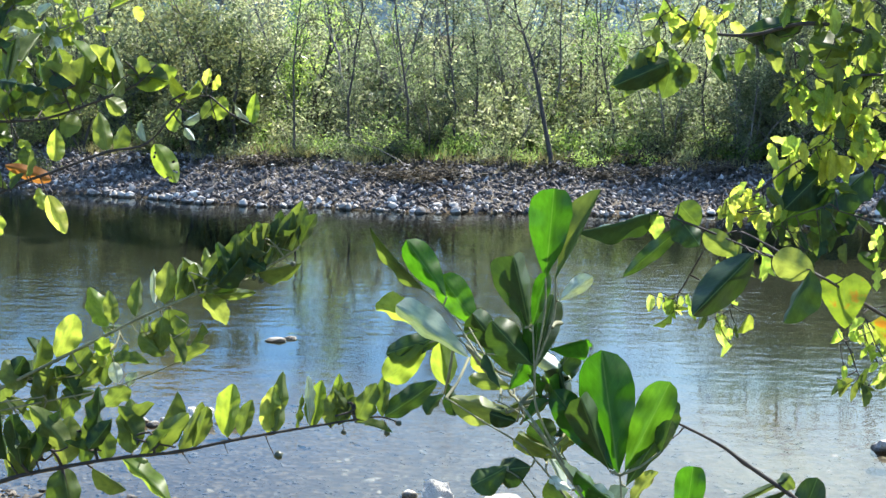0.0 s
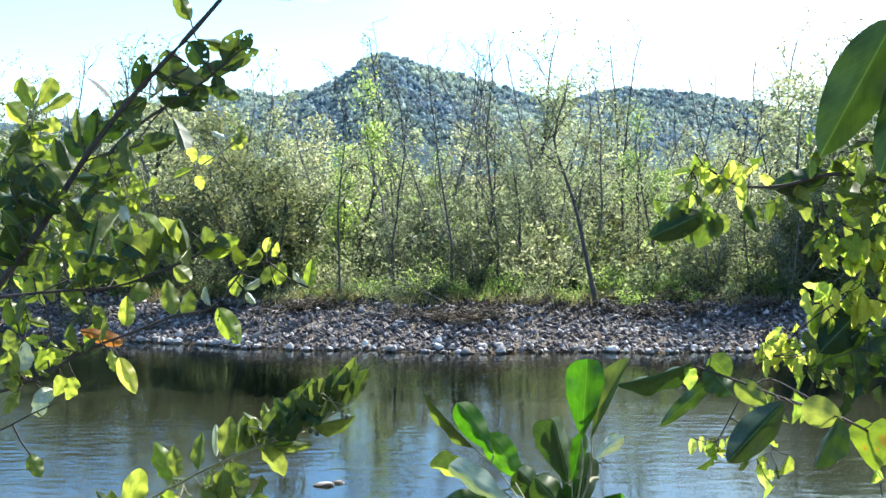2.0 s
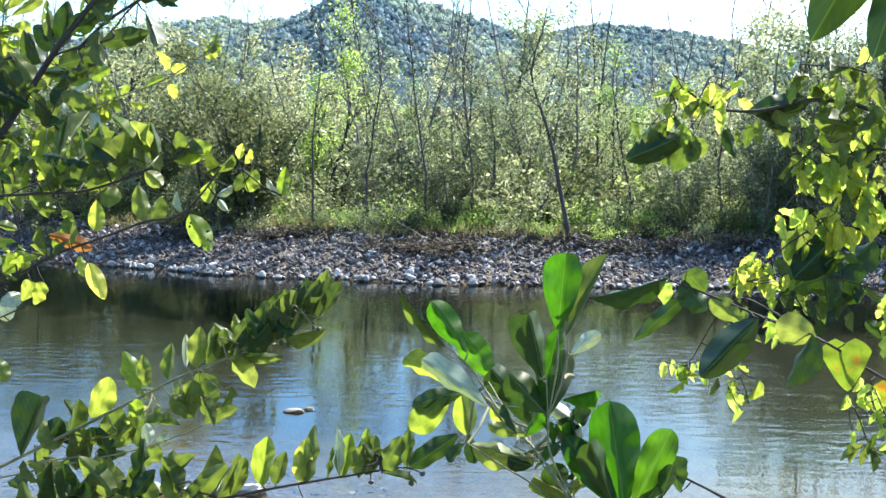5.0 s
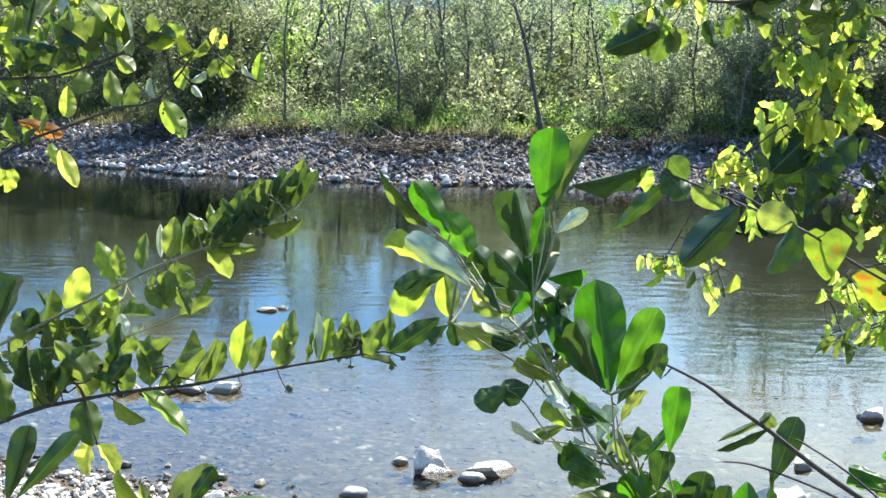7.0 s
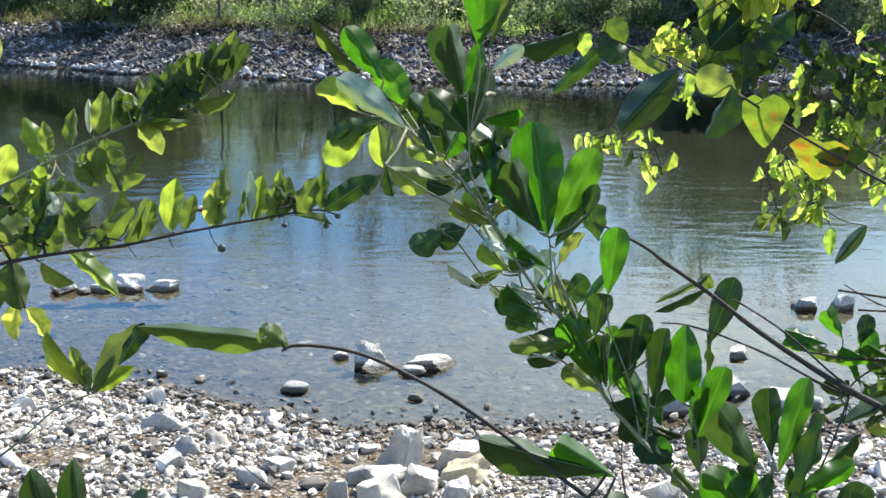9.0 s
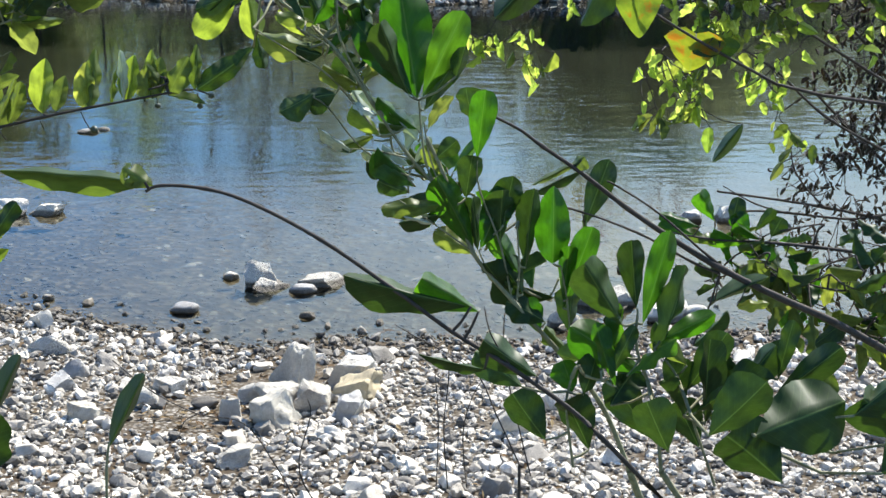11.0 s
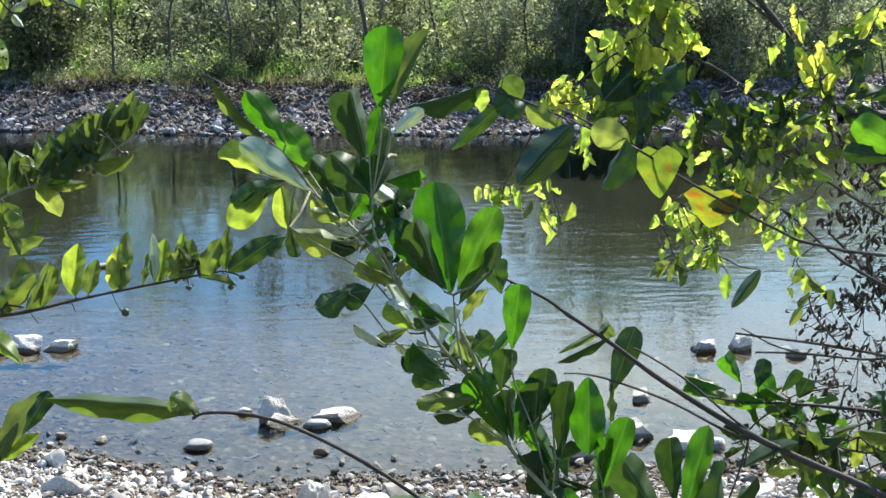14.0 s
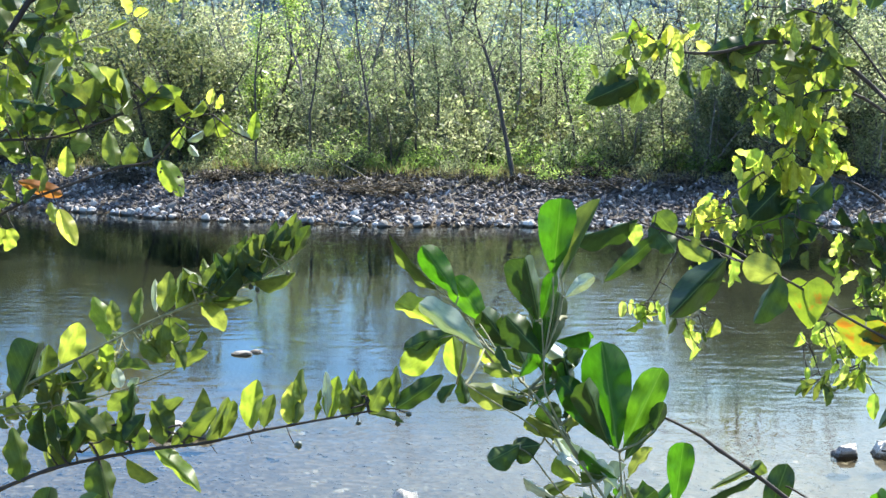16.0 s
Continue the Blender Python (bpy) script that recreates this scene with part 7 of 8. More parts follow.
b.leaf("obovate", "glossy", (0.157, 1.050, 2.695), (0.176, 1.049, 2.742), 0.0244, 5, variant=2)
b.leaf("obovate", "dark", (0.155, 1.050, 2.694), (0.150, 1.046, 2.735), 0.0187, 10)
b.leaf("obovate", "mid", (0.152, 1.050, 2.691), (0.122, 1.057, 2.707), 0.0176, -4)
b.leaf("obovate", "mid", (0.134, 1.050, 2.730), (0.083, 1.042, 2.731), 0.0153, 10)
b.leaf("obovate", "dark", (0.129, 1.050, 2.723), (0.095, 1.052, 2.716), 0.0128, 10)
b.leaf("lance", "pale", (0.121, 1.050, 2.715), (0.087, 1.049, 2.724), 0.0078, -15)
b.leaf("obovate", "glossy", (0.106, 1.050, 2.749), (0.076, 1.047, 2.773), 0.0180, 33)
b.leaf("obovate", "dark", (0.094, 1.050, 2.751), (0.071, 1.055, 2.761), 0.0148, 15)
b.leaf("obovate", "dark", (0.145, 1.050, 2.734), (0.149, 1.048, 2.769), 0.0194, 5, variant=1)
b.leaf("obovate", "dark", (0.174, 1.050, 2.713), (0.181, 1.059, 2.749), 0.0230, 10)
b.leaf("obovate", "dark", (0.192, 1.050, 2.679), (0.196, 1.054, 2.742), 0.0179, 10)
b.leaf("obovate", "glossy", (0.187, 1.050, 2.675), (0.167, 1.054, 2.705), 0.0184, 0)
b.leaf("obovate", "dark", (0.172, 1.050, 2.698), (0.171, 1.048, 2.743), 0.0217, 15)
b.leaf("ovate", "glossy", (0.213, 1.050, 2.682), (0.213, 1.056, 2.741), 0.0278, 5, variant=0)
b.leaf("obovate", "glossy", (0.222, 1.050, 2.646), (0.241, 1.043, 2.711), 0.0210, 5, variant=0)
b.leaf("obovate", "dark", (0.227, 1.050, 2.627), (0.230, 1.051, 2.663), 0.0213, 30)
b.leaf("obovate", "dark", (0.191, 1.050, 2.658), (0.172, 1.049, 2.685), 0.0194, -18)
b.leaf("obovate", "mid", (0.228, 1.050, 2.611), (0.208, 1.054, 2.629), 0.0142, 28)
b.leaf("obovate", "glossy", (0.222, 1.050, 2.652), (0.225, 1.047, 2.699), 0.0151, -1)
b.leaf("obovate", "dark", (0.182, 1.050, 2.663), (0.165, 1.056, 2.679), 0.0170, -9)
b.leaf("obovate", "glossy", (0.205, 1.050, 2.626), (0.191, 1.056, 2.651), 0.0207, -27)
b.leaf("obovate", "dark", (0.209, 1.050, 2.635), (0.181, 1.046, 2.655), 0.0231, 25)
b.cluster("obovate", ['glossy', 'mid', 'dark'], (0.046, 1.080, 2.849), 0.017, 0.017, 6, 0.0362, -0.4)
b.cluster("obovate", ['glossy', 'mid', 'dark'], (0.070, 1.080, 2.821), 0.017, 0.017, 6, 0.0362, -0.5)
b.cluster("obovate", ['glossy', 'mid', 'pale'], (0.095, 1.080, 2.771), 0.019, 0.017, 8, 0.0319, -0.6)
b.cluster("obovate", ['glossy', 'mid', 'dark'], (0.058, 1.080, 2.894), 0.017, 0.013, 4, 0.0384, -0.8)
b.cluster("obovate", ['glossy', 'mid', 'dark'], (0.122, 1.080, 2.742), 0.022, 0.013, 7, 0.0362, -0.6)
b.cluster("obovate", ['glossy', 'dark', 'dark'], (0.171, 1.070, 2.692), 0.021, 0.017, 4, 0.0410, -0.7)
b.cluster("obovate", ['glossy', 'dark', 'dark'], (0.203, 1.070, 2.650), 0.021, 0.017, 5, 0.0440, -0.7)
b.cluster("obovate", ['dark', 'glossy'], (0.139, 1.070, 2.728), 0.021, 0.013, 3, 0.0359, -0.5)
b.done()

# shade over this low shrub is put into its dark leaf tone
b = Branch("shady_shrub", "low shrub with dark broad leaves in the shade", "shrub", M_stem, "branches near the eye")
b.stem(0.0015, 0.0009, (0.279, 0.950, 2.554), (0.271, 0.950, 2.607), (0.256, 0.950, 2.649), (0.255, 0.950, 2.678))
b.root(0.0023, (0.279, 0.950, 2.554), (0.400, 0.975, 2.304), (0.50, 1.00))
b.stem(0.0011, 0.0008, (0.320, 0.950, 2.541), (0.305, 0.950, 2.580), (0.286, 0.950, 2.628), (0.268, 0.950, 2.649))
b.stem(0.0011, 0.0008, (0.363, 0.950, 2.562), (0.335, 0.950, 2.606), (0.310, 0.950, 2.623))
b.stem(0.0011, 0.0008, (0.214, 0.950, 2.560), (0.207, 0.950, 2.607), (0.210, 0.950, 2.629))
b.leaf("obovate", "dark", (0.245, 0.950, 2.667), (0.211, 0.946, 2.717), 0.0282, 5)
b.leaf("obovate", "dark", (0.254, 0.950, 2.680), (0.247, 0.952, 2.731), 0.0190, 5)
b.leaf("obovate", "glossy", (0.259, 0.950, 2.668), (0.278, 0.960, 2.733), 0.0183, 5)
b.leaf("obovate", "glossy", (0.261, 0.950, 2.631), (0.211, 0.963, 2.663), 0.0297, 5)
b.leaf("obovate", "dark", (0.268, 0.950, 2.637), (0.291, 0.943, 2.707), 0.0183, 34)
b.leaf("obovate", "mid", (0.293, 0.950, 2.636), (0.268, 0.950, 2.653), 0.0180, -22)
b.leaf("obovate", "glossy", (0.272, 0.950, 2.655), (0.313, 0.953, 2.674), 0.0160, 4)
b.leaf("obovate", "dark", (0.294, 0.950, 2.617), (0.317, 0.941, 2.662), 0.0221, 5)
b.leaf("obovate", "dark", (0.283, 0.950, 2.611), (0.293, 0.952, 2.640), 0.0282, 5)
b.leaf("obovate", "dark", (0.175, 0.950, 2.623), (0.143, 0.958, 2.648), 0.0239, 10)
b.leaf("obovate", "glossy", (0.211, 0.950, 2.618), (0.206, 0.955, 2.640), 0.0234, 29)
b.leaf("obovate", "dark", (0.219, 0.950, 2.616), (0.231, 0.957, 2.642), 0.0219, 30)
b.leaf("obovate", "dark", (0.239, 0.950, 2.607), (0.255, 0.956, 2.634), 0.0268, -32)
b.leaf("obovate", "dark", (0.334, 0.950, 2.619), (0.355, 0.947, 2.651), 0.0237, -16)
b.leaf("obovate", "dark", (0.316, 0.950, 2.598), (0.353, 0.960, 2.623), 0.0304, -3)
b.leaf("obovate", "dark", (0.269, 0.950, 2.581), (0.241, 0.947, 2.626), 0.0267, 7)
b.leaf("obovate", "dark", (0.306, 0.950, 2.572), (0.289, 0.958, 2.607), 0.0269, -9)
b.leaf("obovate", "dark", (0.346, 0.950, 2.580), (0.320, 0.944, 2.618), 0.0330, 23)
b.leaf("obovate", "dark", (0.225, 0.950, 2.573), (0.206, 0.947, 2.617), 0.0279, -18)
b.leaf("obovate", "dark", (0.193, 0.950, 2.582), (0.168, 0.951, 2.616), 0.0282, -20)
b.leaf("obovate", "mid", (0.376, 0.950, 2.605), (0.398, 0.951, 2.630), 0.0281, -19)
b.leaf("obovate", "dark", (0.311, 0.850, 2.626), (0.377, 0.863, 2.644), 0.0509, 0, variant=0)
b.leaf("obovate", "dark", (0.280, 0.850, 2.627), (0.313, 0.841, 2.665), 0.0334, 24)
b.leaf("obovate", "dark", (0.376, 0.850, 2.638), (0.404, 0.848, 2.665), 0.0254, -21)
b.leaf("obovate", "dark", (0.417, 0.850, 2.619), (0.382, 0.848, 2.650), 0.0310, 10)
b.leaf("obovate", "dark", (0.254, 0.850, 2.617), (0.237, 0.848, 2.651), 0.0284, -17)
b.leaf("obovate", "dark", (0.332, 0.850, 2.592), (0.294, 0.858, 2.627), 0.0436, -21)
b.leaf("obovate", "dark", (0.399, 0.850, 2.596), (0.432, 0.848, 2.619), 0.0385, 14)
b.cluster("obovate", ['dark', 'dark', 'glossy'], (0.226, 0.950, 2.628), 0.023, 0.011, 6, 0.0455, -0.8)
b.cluster("obovate", ['dark'], (0.303, 0.950, 2.606), 0.030, 0.015, 5, 0.0546, -0.8)
b.cluster("obovate", ['dark'], (0.347, 0.950, 2.614), 0.023, 0.015, 4, 0.0546, -0.8)
b.done()

b = Branch("curled_leaf_twig", "bare brown twig ending in one long folded leaf", "branch", M_twig, "branches near the eye")
b.stem(0.0015, 0.0008, (0.210, 0.740, 2.650), (0.184, 0.740, 2.678), (0.164, 0.740, 2.697), (0.132, 0.740, 2.721), (0.099, 0.740, 2.743), (0.068, 0.740, 2.767), (0.030, 0.740, 2.795), (-0.005, 0.740, 2.815), (-0.028, 0.740, 2.823), (-0.050, 0.740, 2.825), (-0.058, 0.740, 2.822))
b.root(0.0018, (0.210, 0.740, 2.650), (0.370, 0.770, 2.400), (0.50, 0.80))
b.leaf("lance", "mid", (-0.058, 0.740, 2.827), (-0.133, 0.748, 2.834), 0.0132, 10, variant=0)
b.leaf("obovate", "mid", (-0.054, 0.740, 2.825), (-0.069, 0.740, 2.834), 0.0132, 10, variant=3)
b.leaf("obovate", "dark", (0.109, 0.740, 2.757), (0.040, 0.741, 2.773), 0.0186, 10)
b.leaf("obovate", "glossy", (0.113, 0.740, 2.754), (0.083, 0.738, 2.774), 0.0180, 10)
b.leaf("obovate", "dark", (0.146, 0.740, 2.716), (0.114, 0.740, 2.738), 0.0184, 5)
b.leaf("lance", "dark", (0.117, 0.740, 2.721), (0.082, 0.749, 2.726), 0.0060, 10)
b.stem(0.0005, 0.0003, (0.132, 0.740, 2.721), (0.120, 0.740, 2.741), (0.116, 0.740, 2.757))
b.done()

b = Branch("woody_branch", "forked dark branch reaching out over the stones", "branch", M_twig, "branches near the eye")
b.stem(0.0052, 0.0013, (0.775, 1.600, 2.370), (0.672, 1.600, 2.427), (0.601, 1.600, 2.460), (0.524, 1.600, 2.499), (0.461, 1.600, 2.538), (0.405, 1.600, 2.576), (0.350, 1.600, 2.618), (0.303, 1.600, 2.650), (0.274, 1.600, 2.671), (0.218, 1.600, 2.699))
b.root(0.0068, (0.775, 1.600, 2.370), (1.091, 1.600, 2.120), (1.35, 1.60))
b.stem(0.0019, 0.0009, (0.524, 1.600, 2.492), (0.490, 1.600, 2.507), (0.420, 1.600, 2.545), (0.340, 1.600, 2.575), (0.300, 1.600, 2.580))
b.stem(0.0017, 0.0009, (0.559, 1.600, 2.479), (0.509, 1.600, 2.514), (0.445, 1.600, 2.568), (0.391, 1.600, 2.603), (0.381, 1.600, 2.607))
b.leaf("obovate", "dark", (0.357, 1.600, 2.555), (0.385, 1.611, 2.631), 0.0319, 0, variant=0)
b.leaf("lance", "dark", (0.352, 1.600, 2.622), (0.289, 1.588, 2.599), 0.0097, 23)
b.leaf("lance", "mid", (0.350, 1.600, 2.633), (0.292, 1.596, 2.605), 0.0077, 0)
b.leaf("obovate", "mid", (0.337, 1.600, 2.623), (0.352, 1.599, 2.638), 0.0219, -29)
b.leaf("obovate", "dark", (0.225, 1.600, 2.676), (0.210, 1.595, 2.716), 0.0324, -30)
b.leaf("obovate", "dark", (0.356, 1.600, 2.570), (0.354, 1.605, 2.513), 0.0096, 21)
b.leaf("lance", "dark", (0.520, 1.600, 2.458), (0.580, 1.586, 2.491), 0.0197, 14)
b.leaf("lance", "dark", (0.497, 1.600, 2.401), (0.537, 1.586, 2.449), 0.0210, -24)
b.leaf("ovate", "lime", (0.548, 1.600, 2.451), (0.585, 1.592, 2.460), 0.0159, -28)
b.done()

b = Branch("small_leaved_branch", "horizontal branch with small glossy green leaves", "branch", M_twig, "branches near the eye")
b.stem(0.0028, 0.0011, (0.801, 1.750, 2.463), (0.696, 1.750, 2.478), (0.622, 1.750, 2.486), (0.563, 1.750, 2.490), (0.497, 1.750, 2.502))
b.root(0.0042, (0.801, 1.750, 2.463), (1.241, 1.775, 2.213), (1.60, 1.80))
b.stem(0.0017, 0.0009, (0.622, 1.750, 2.486), (0.587, 1.750, 2.464), (0.560, 1.750, 2.433))
b.stem(0.0017, 0.0009, (0.716, 1.750, 2.432), (0.655, 1.750, 2.440), (0.603, 1.750, 2.445), (0.553, 1.750, 2.433))
b.leaf("obovate", "glossy", (0.541, 1.750, 2.508), (0.491, 1.761, 2.526), 0.0231, 32)
b.leaf("obovate", "glossy", (0.561, 1.750, 2.515), (0.533, 1.744, 2.557), 0.0252, 5)
b.leaf("obovate", "dark", (0.584, 1.750, 2.508), (0.592, 1.759, 2.545), 0.0234, -17)
b.leaf("obovate", "glossy", (0.607, 1.750, 2.492), (0.589, 1.748, 2.525), 0.0266, 5)
b.leaf("obovate", "dark", (0.638, 1.750, 2.492), (0.649, 1.747, 2.519), 0.0252, -2)
b.leaf("obovate", "glossy", (0.607, 1.750, 2.485), (0.550, 1.756, 2.492), 0.0197, 6)
b.leaf("obovate", "mid", (0.564, 1.750, 2.483), (0.521, 1.757, 2.501), 0.0168, 1)
b.leaf("obovate", "glossy", (0.533, 1.750, 2.497), (0.486, 1.752, 2.505), 0.0172, -27)
b.leaf("obovate", "glossy", (0.592, 1.750, 2.490), (0.560, 1.744, 2.507), 0.0202, 34)
b.cluster("obovate", ['glossy', 'dark', 'mid'], (0.651, 1.750, 2.486), 0.049, 0.028, 14, 0.0419, 0.1)
b.cluster("obovate", ['glossy', 'dark'], (0.611, 1.750, 2.441), 0.056, 0.021, 14, 0.0391, 0.1)
b.cluster("obovate", ['dark', 'mid'], (0.686, 1.750, 2.433), 0.063, 0.035, 18, 0.0447, 0.1)
b.cluster("obovate", ['glossy', 'mid'], (0.701, 1.750, 2.400), 0.049, 0.028, 12, 0.0419, 0.1)
b.cluster("obovate", ['glossy', 'dark'], (0.796, 1.750, 2.412), 0.056, 0.035, 14, 0.0419, 0.1)
b.cluster("obovate", ['lime', 'mid'], (0.829, 1.750, 2.313), 0.042, 0.035, 8, 0.0321, 0.2)
b.stem(0.0016, 0.0008, (0.801, 1.680, 2.452), (0.740, 1.680, 2.440), (0.680, 1.680, 2.446), (0.614, 1.680, 2.473), (0.586, 1.680, 2.504))
b.stem(0.0014, 0.0007, (0.840, 1.680, 2.380), (0.790, 1.680, 2.372), (0.738, 1.680, 2.383), (0.690, 1.680, 2.400))
b.stem(0.0014, 0.0007, (0.850, 1.680, 2.520), (0.808, 1.680, 2.500), (0.767, 1.680, 2.497), (0.715, 1.680, 2.510))
b.cluster("lance", ['mid', 'olive'], (0.614, 1.680, 2.473), 0.036, 0.022, 7, 0.0560, 0.2)
b.cluster("lance", ['olive', 'mid'], (0.664, 1.680, 2.437), 0.042, 0.026, 6, 0.0600, 0.3)
b.cluster("ovate", ['dark', 'lime', 'mid'], (0.708, 1.680, 2.465), 0.042, 0.026, 6, 0.0520, 0.2)
b.cluster("ovate", ['olive', 'dark', 'lime'], (0.766, 1.680, 2.424), 0.046, 0.030, 8, 0.0500, 0.4)
b.cluster("ovate", ['mid', 'olive'], (0.808, 1.680, 2.473), 0.036, 0.030, 6, 0.0560, 0.2)
b.cluster("lance", ['lime', 'mid', 'olive'], (0.738, 1.680, 2.386), 0.036, 0.022, 7, 0.0460, 0.6)
b.cluster("ovate", ['lime', 'mid', 'dark'], (0.821, 1.680, 2.402), 0.036, 0.030, 7, 0.0440, 0.5)
b.cluster("ovate", ['lime', 'olive'], (0.794, 1.680, 2.360), 0.036, 0.022, 7, 0.0420, 0.6)
b.cluster("lance", ['dark'], (0.767, 1.680, 2.497), 0.032, 0.022, 6, 0.0500, 0.2)
b.leaf("obovate", "pale", (0.801, 1.680, 2.500), (0.838, 1.676, 2.512), 0.0240, 20)
b.done()

b = Branch("vine_branch", "thin dark vine with large heart-shaped turning leaves", "branch", M_twig, "branches near the eye")
b.stem(0.0024, 0.0012, (0.755, 2.100, 2.630), (0.658, 2.100, 2.680), (0.562, 2.050, 2.733), (0.499, 2.020, 2.773), (0.429, 1.950, 2.811), (0.362, 1.880, 2.839), (0.292, 1.850, 2.869), (0.242, 1.850, 2.887))
b.root(0.0026, (0.755, 2.100, 2.630), (1.275, 2.100, 2.380), (1.70, 2.10))
b.leaf("lance", "dark", (0.237, 1.850, 2.893), (0.139, 1.850, 2.857), 0.0273, 30)
b.leaf("ovate", "mid", (0.261, 1.850, 2.901), (0.285, 1.847, 2.872), 0.0344, 9)
b.leaf("ovate", "bright", (0.226, 1.850, 2.887), (0.235, 1.850, 2.857), 0.0247, 33)
b.leaf("ovate", "dark", (0.261, 1.850, 2.868), (0.194, 1.869, 2.802), 0.0222, -1)
b.leaf("ovate", "dark", (0.355, 1.850, 2.840), (0.279, 1.824, 2.767), 0.0487, 0)
b.leaf("ovate", "dark", (0.425, 1.850, 2.820), (0.390, 1.836, 2.757), 0.0378, 26)
b.leaf("ovate", "mid", (0.378, 1.850, 2.836), (0.431, 1.846, 2.814), 0.0414, 0)
b.leaf("ovate", "mid", (0.292, 1.850, 2.865), (0.335, 1.849, 2.836), 0.0295, -1)
b.leaf("ovate", "dark", (0.255, 1.850, 2.887), (0.291, 1.845, 2.852), 0.0435, -32)
b.leaf("heart", "turning", (0.511, 2.020, 2.781), (0.515, 2.015, 2.712), 0.0726, 0, variant=0)
b.leaf("heart", "rust", (0.623, 2.100, 2.707), (0.620, 2.114, 2.644), 0.0939, 0, variant=2)
b.leaf("heart", "dark", (0.662, 2.100, 2.699), (0.659, 2.109, 2.655), 0.0535, 20)
b.leaf("ovate", "dark", (0.652, 2.100, 2.707), (0.624, 2.110, 2.676), 0.0506, 6)
b.cluster("ovate", ['mid', 'bright'], (0.387, 2.100, 2.797), 0.034, 0.034, 5, 0.0419, 0.4)
b.done()

b = Branch("yellow_leaved_tree", "small tree with bright yellow-green leaves against the light", "tree", M_twig, "branches near the eye")
b.stem(0.0061, 0.0024, (1.188, 3.050, 2.713), (1.023, 3.050, 2.928), (0.834, 3.050, 3.096), (0.692, 3.050, 3.131), (0.574, 3.050, 3.107), (0.479, 3.050, 3.113), (0.408, 3.050, 3.157))
b.root(0.0170, (1.188, 3.050, 2.713), (1.965, 3.175, 2.463), (2.60, 3.30))
b.stem(0.0037, 0.0017, (1.131, 3.050, 2.593), (0.953, 3.050, 2.785), (0.797, 3.050, 2.857), (0.693, 3.050, 2.857), (0.598, 3.050, 2.785))
b.stem(0.0037, 0.0017, (1.070, 3.050, 2.880), (0.893, 3.050, 3.012), (0.787, 3.050, 3.025), (0.717, 3.050, 2.989), (0.669, 3.050, 3.025))
b.stem(0.0029, 0.0015, (1.023, 3.050, 2.928), (0.881, 3.050, 3.120), (0.787, 3.050, 3.192), (0.657, 3.050, 3.205))
b.leaf("ovate", "bright", (0.408, 3.050, 3.159), (0.386, 3.048, 3.133), 0.0242, 25)
b.cluster("ovate", ['bright'], (0.419, 3.050, 3.153), 0.041, 0.029, 12, 0.0511, 1.0)
b.cluster("ovate", ['bright', 'yellow'], (0.505, 3.050, 3.152), 0.049, 0.027, 7, 0.0536, 0.6)
b.leaf("ovate", "dark", (0.410, 3.050, 3.051), (0.295, 3.026, 3.002), 0.0609, 0)
b.leaf("ovate", "mid", (0.434, 3.050, 3.051), (0.438, 3.045, 2.997), 0.0343, 7)
b.leaf("ovate", "mid", (0.378, 3.050, 3.063), (0.392, 3.069, 2.984), 0.0499, -34)
b.leaf("ovate", "mid", (0.348, 3.050, 3.075), (0.312, 3.052, 2.979), 0.0494, 33)
b.cluster("ovate", ['mid', 'bright'], (0.372, 3.050, 3.087), 0.049, 0.024, 6, 0.0487, 1.0)
b.leaf("lance", "dark", (0.681, 3.050, 3.133), (0.564, 3.057, 3.100), 0.0420, 10)
b.leaf("ovate", "mid", (0.610, 3.050, 3.110), (0.631, 3.069, 3.025), 0.0373, 12)
b.cluster("ovate", ['bright', 'mid'], (0.645, 3.050, 3.193), 0.041, 0.032, 7, 0.0560, 0.6)
b.cluster("ovate", ['bright', 'mid'], (0.740, 3.050, 3.157), 0.049, 0.049, 16, 0.0560, 0.8)
b.cluster("ovate", ['bright', 'yellow'], (0.717, 3.050, 2.989), 0.067, 0.067, 21, 0.0560, 0.9)
b.cluster("ovate", ['bright', 'yellow'], (0.770, 3.050, 2.929), 0.044, 0.073, 18, 0.0560, 0.9)
b.cluster("ovate", ['bright', 'yellow'], (0.693, 3.050, 2.881), 0.061, 0.044, 15, 0.0511, 0.9)
b.cluster("ovate", ['bright', 'yellow'], (0.587, 3.050, 2.773), 0.037, 0.027, 13, 0.0487, 0.9)
b.cluster("ovate", ['bright'], (0.634, 3.050, 2.725), 0.044, 0.073, 15, 0.0414, 1.0)
b.cluster("ovate", ['bright', 'mid'], (0.669, 3.050, 3.025), 0.034, 0.049, 10, 0.0487, 0.9)
b.cluster("ovate", ['bright'], (0.429, 3.050, 2.552), 0.037, 0.027, 12, 0.0438, 1.0)
b.cluster("ovate", ['bright'], (0.533, 3.050, 2.531), 0.044, 0.049, 15, 0.0414, 1.0)
b.cluster("ovate", ['bright', 'mid'], (0.811, 3.050, 3.049), 0.049, 0.097, 24, 0.0609, 0.8)
b.cluster("ovate", ['bright', 'mid'], (0.821, 3.050, 3.263), 0.049, 0.073, 15, 0.0609, 0.8)
b.leaf("ovate", "dark", (0.755, 3.050, 2.807), (0.634, 3.047, 2.711), 0.0730, 0)
b.leaf("ovate", "dark", (0.791, 3.050, 2.771), (0.716, 3.055, 2.685), 0.0730, 0)
b.leaf("ovate", "mid", (0.789, 3.050, 3.070), (0.689, 3.036, 3.095), 0.0609, 0)
b.leaf("ovate", "mid", (0.763, 3.050, 3.061), (0.717, 3.051, 2.989), 0.0512, -18)
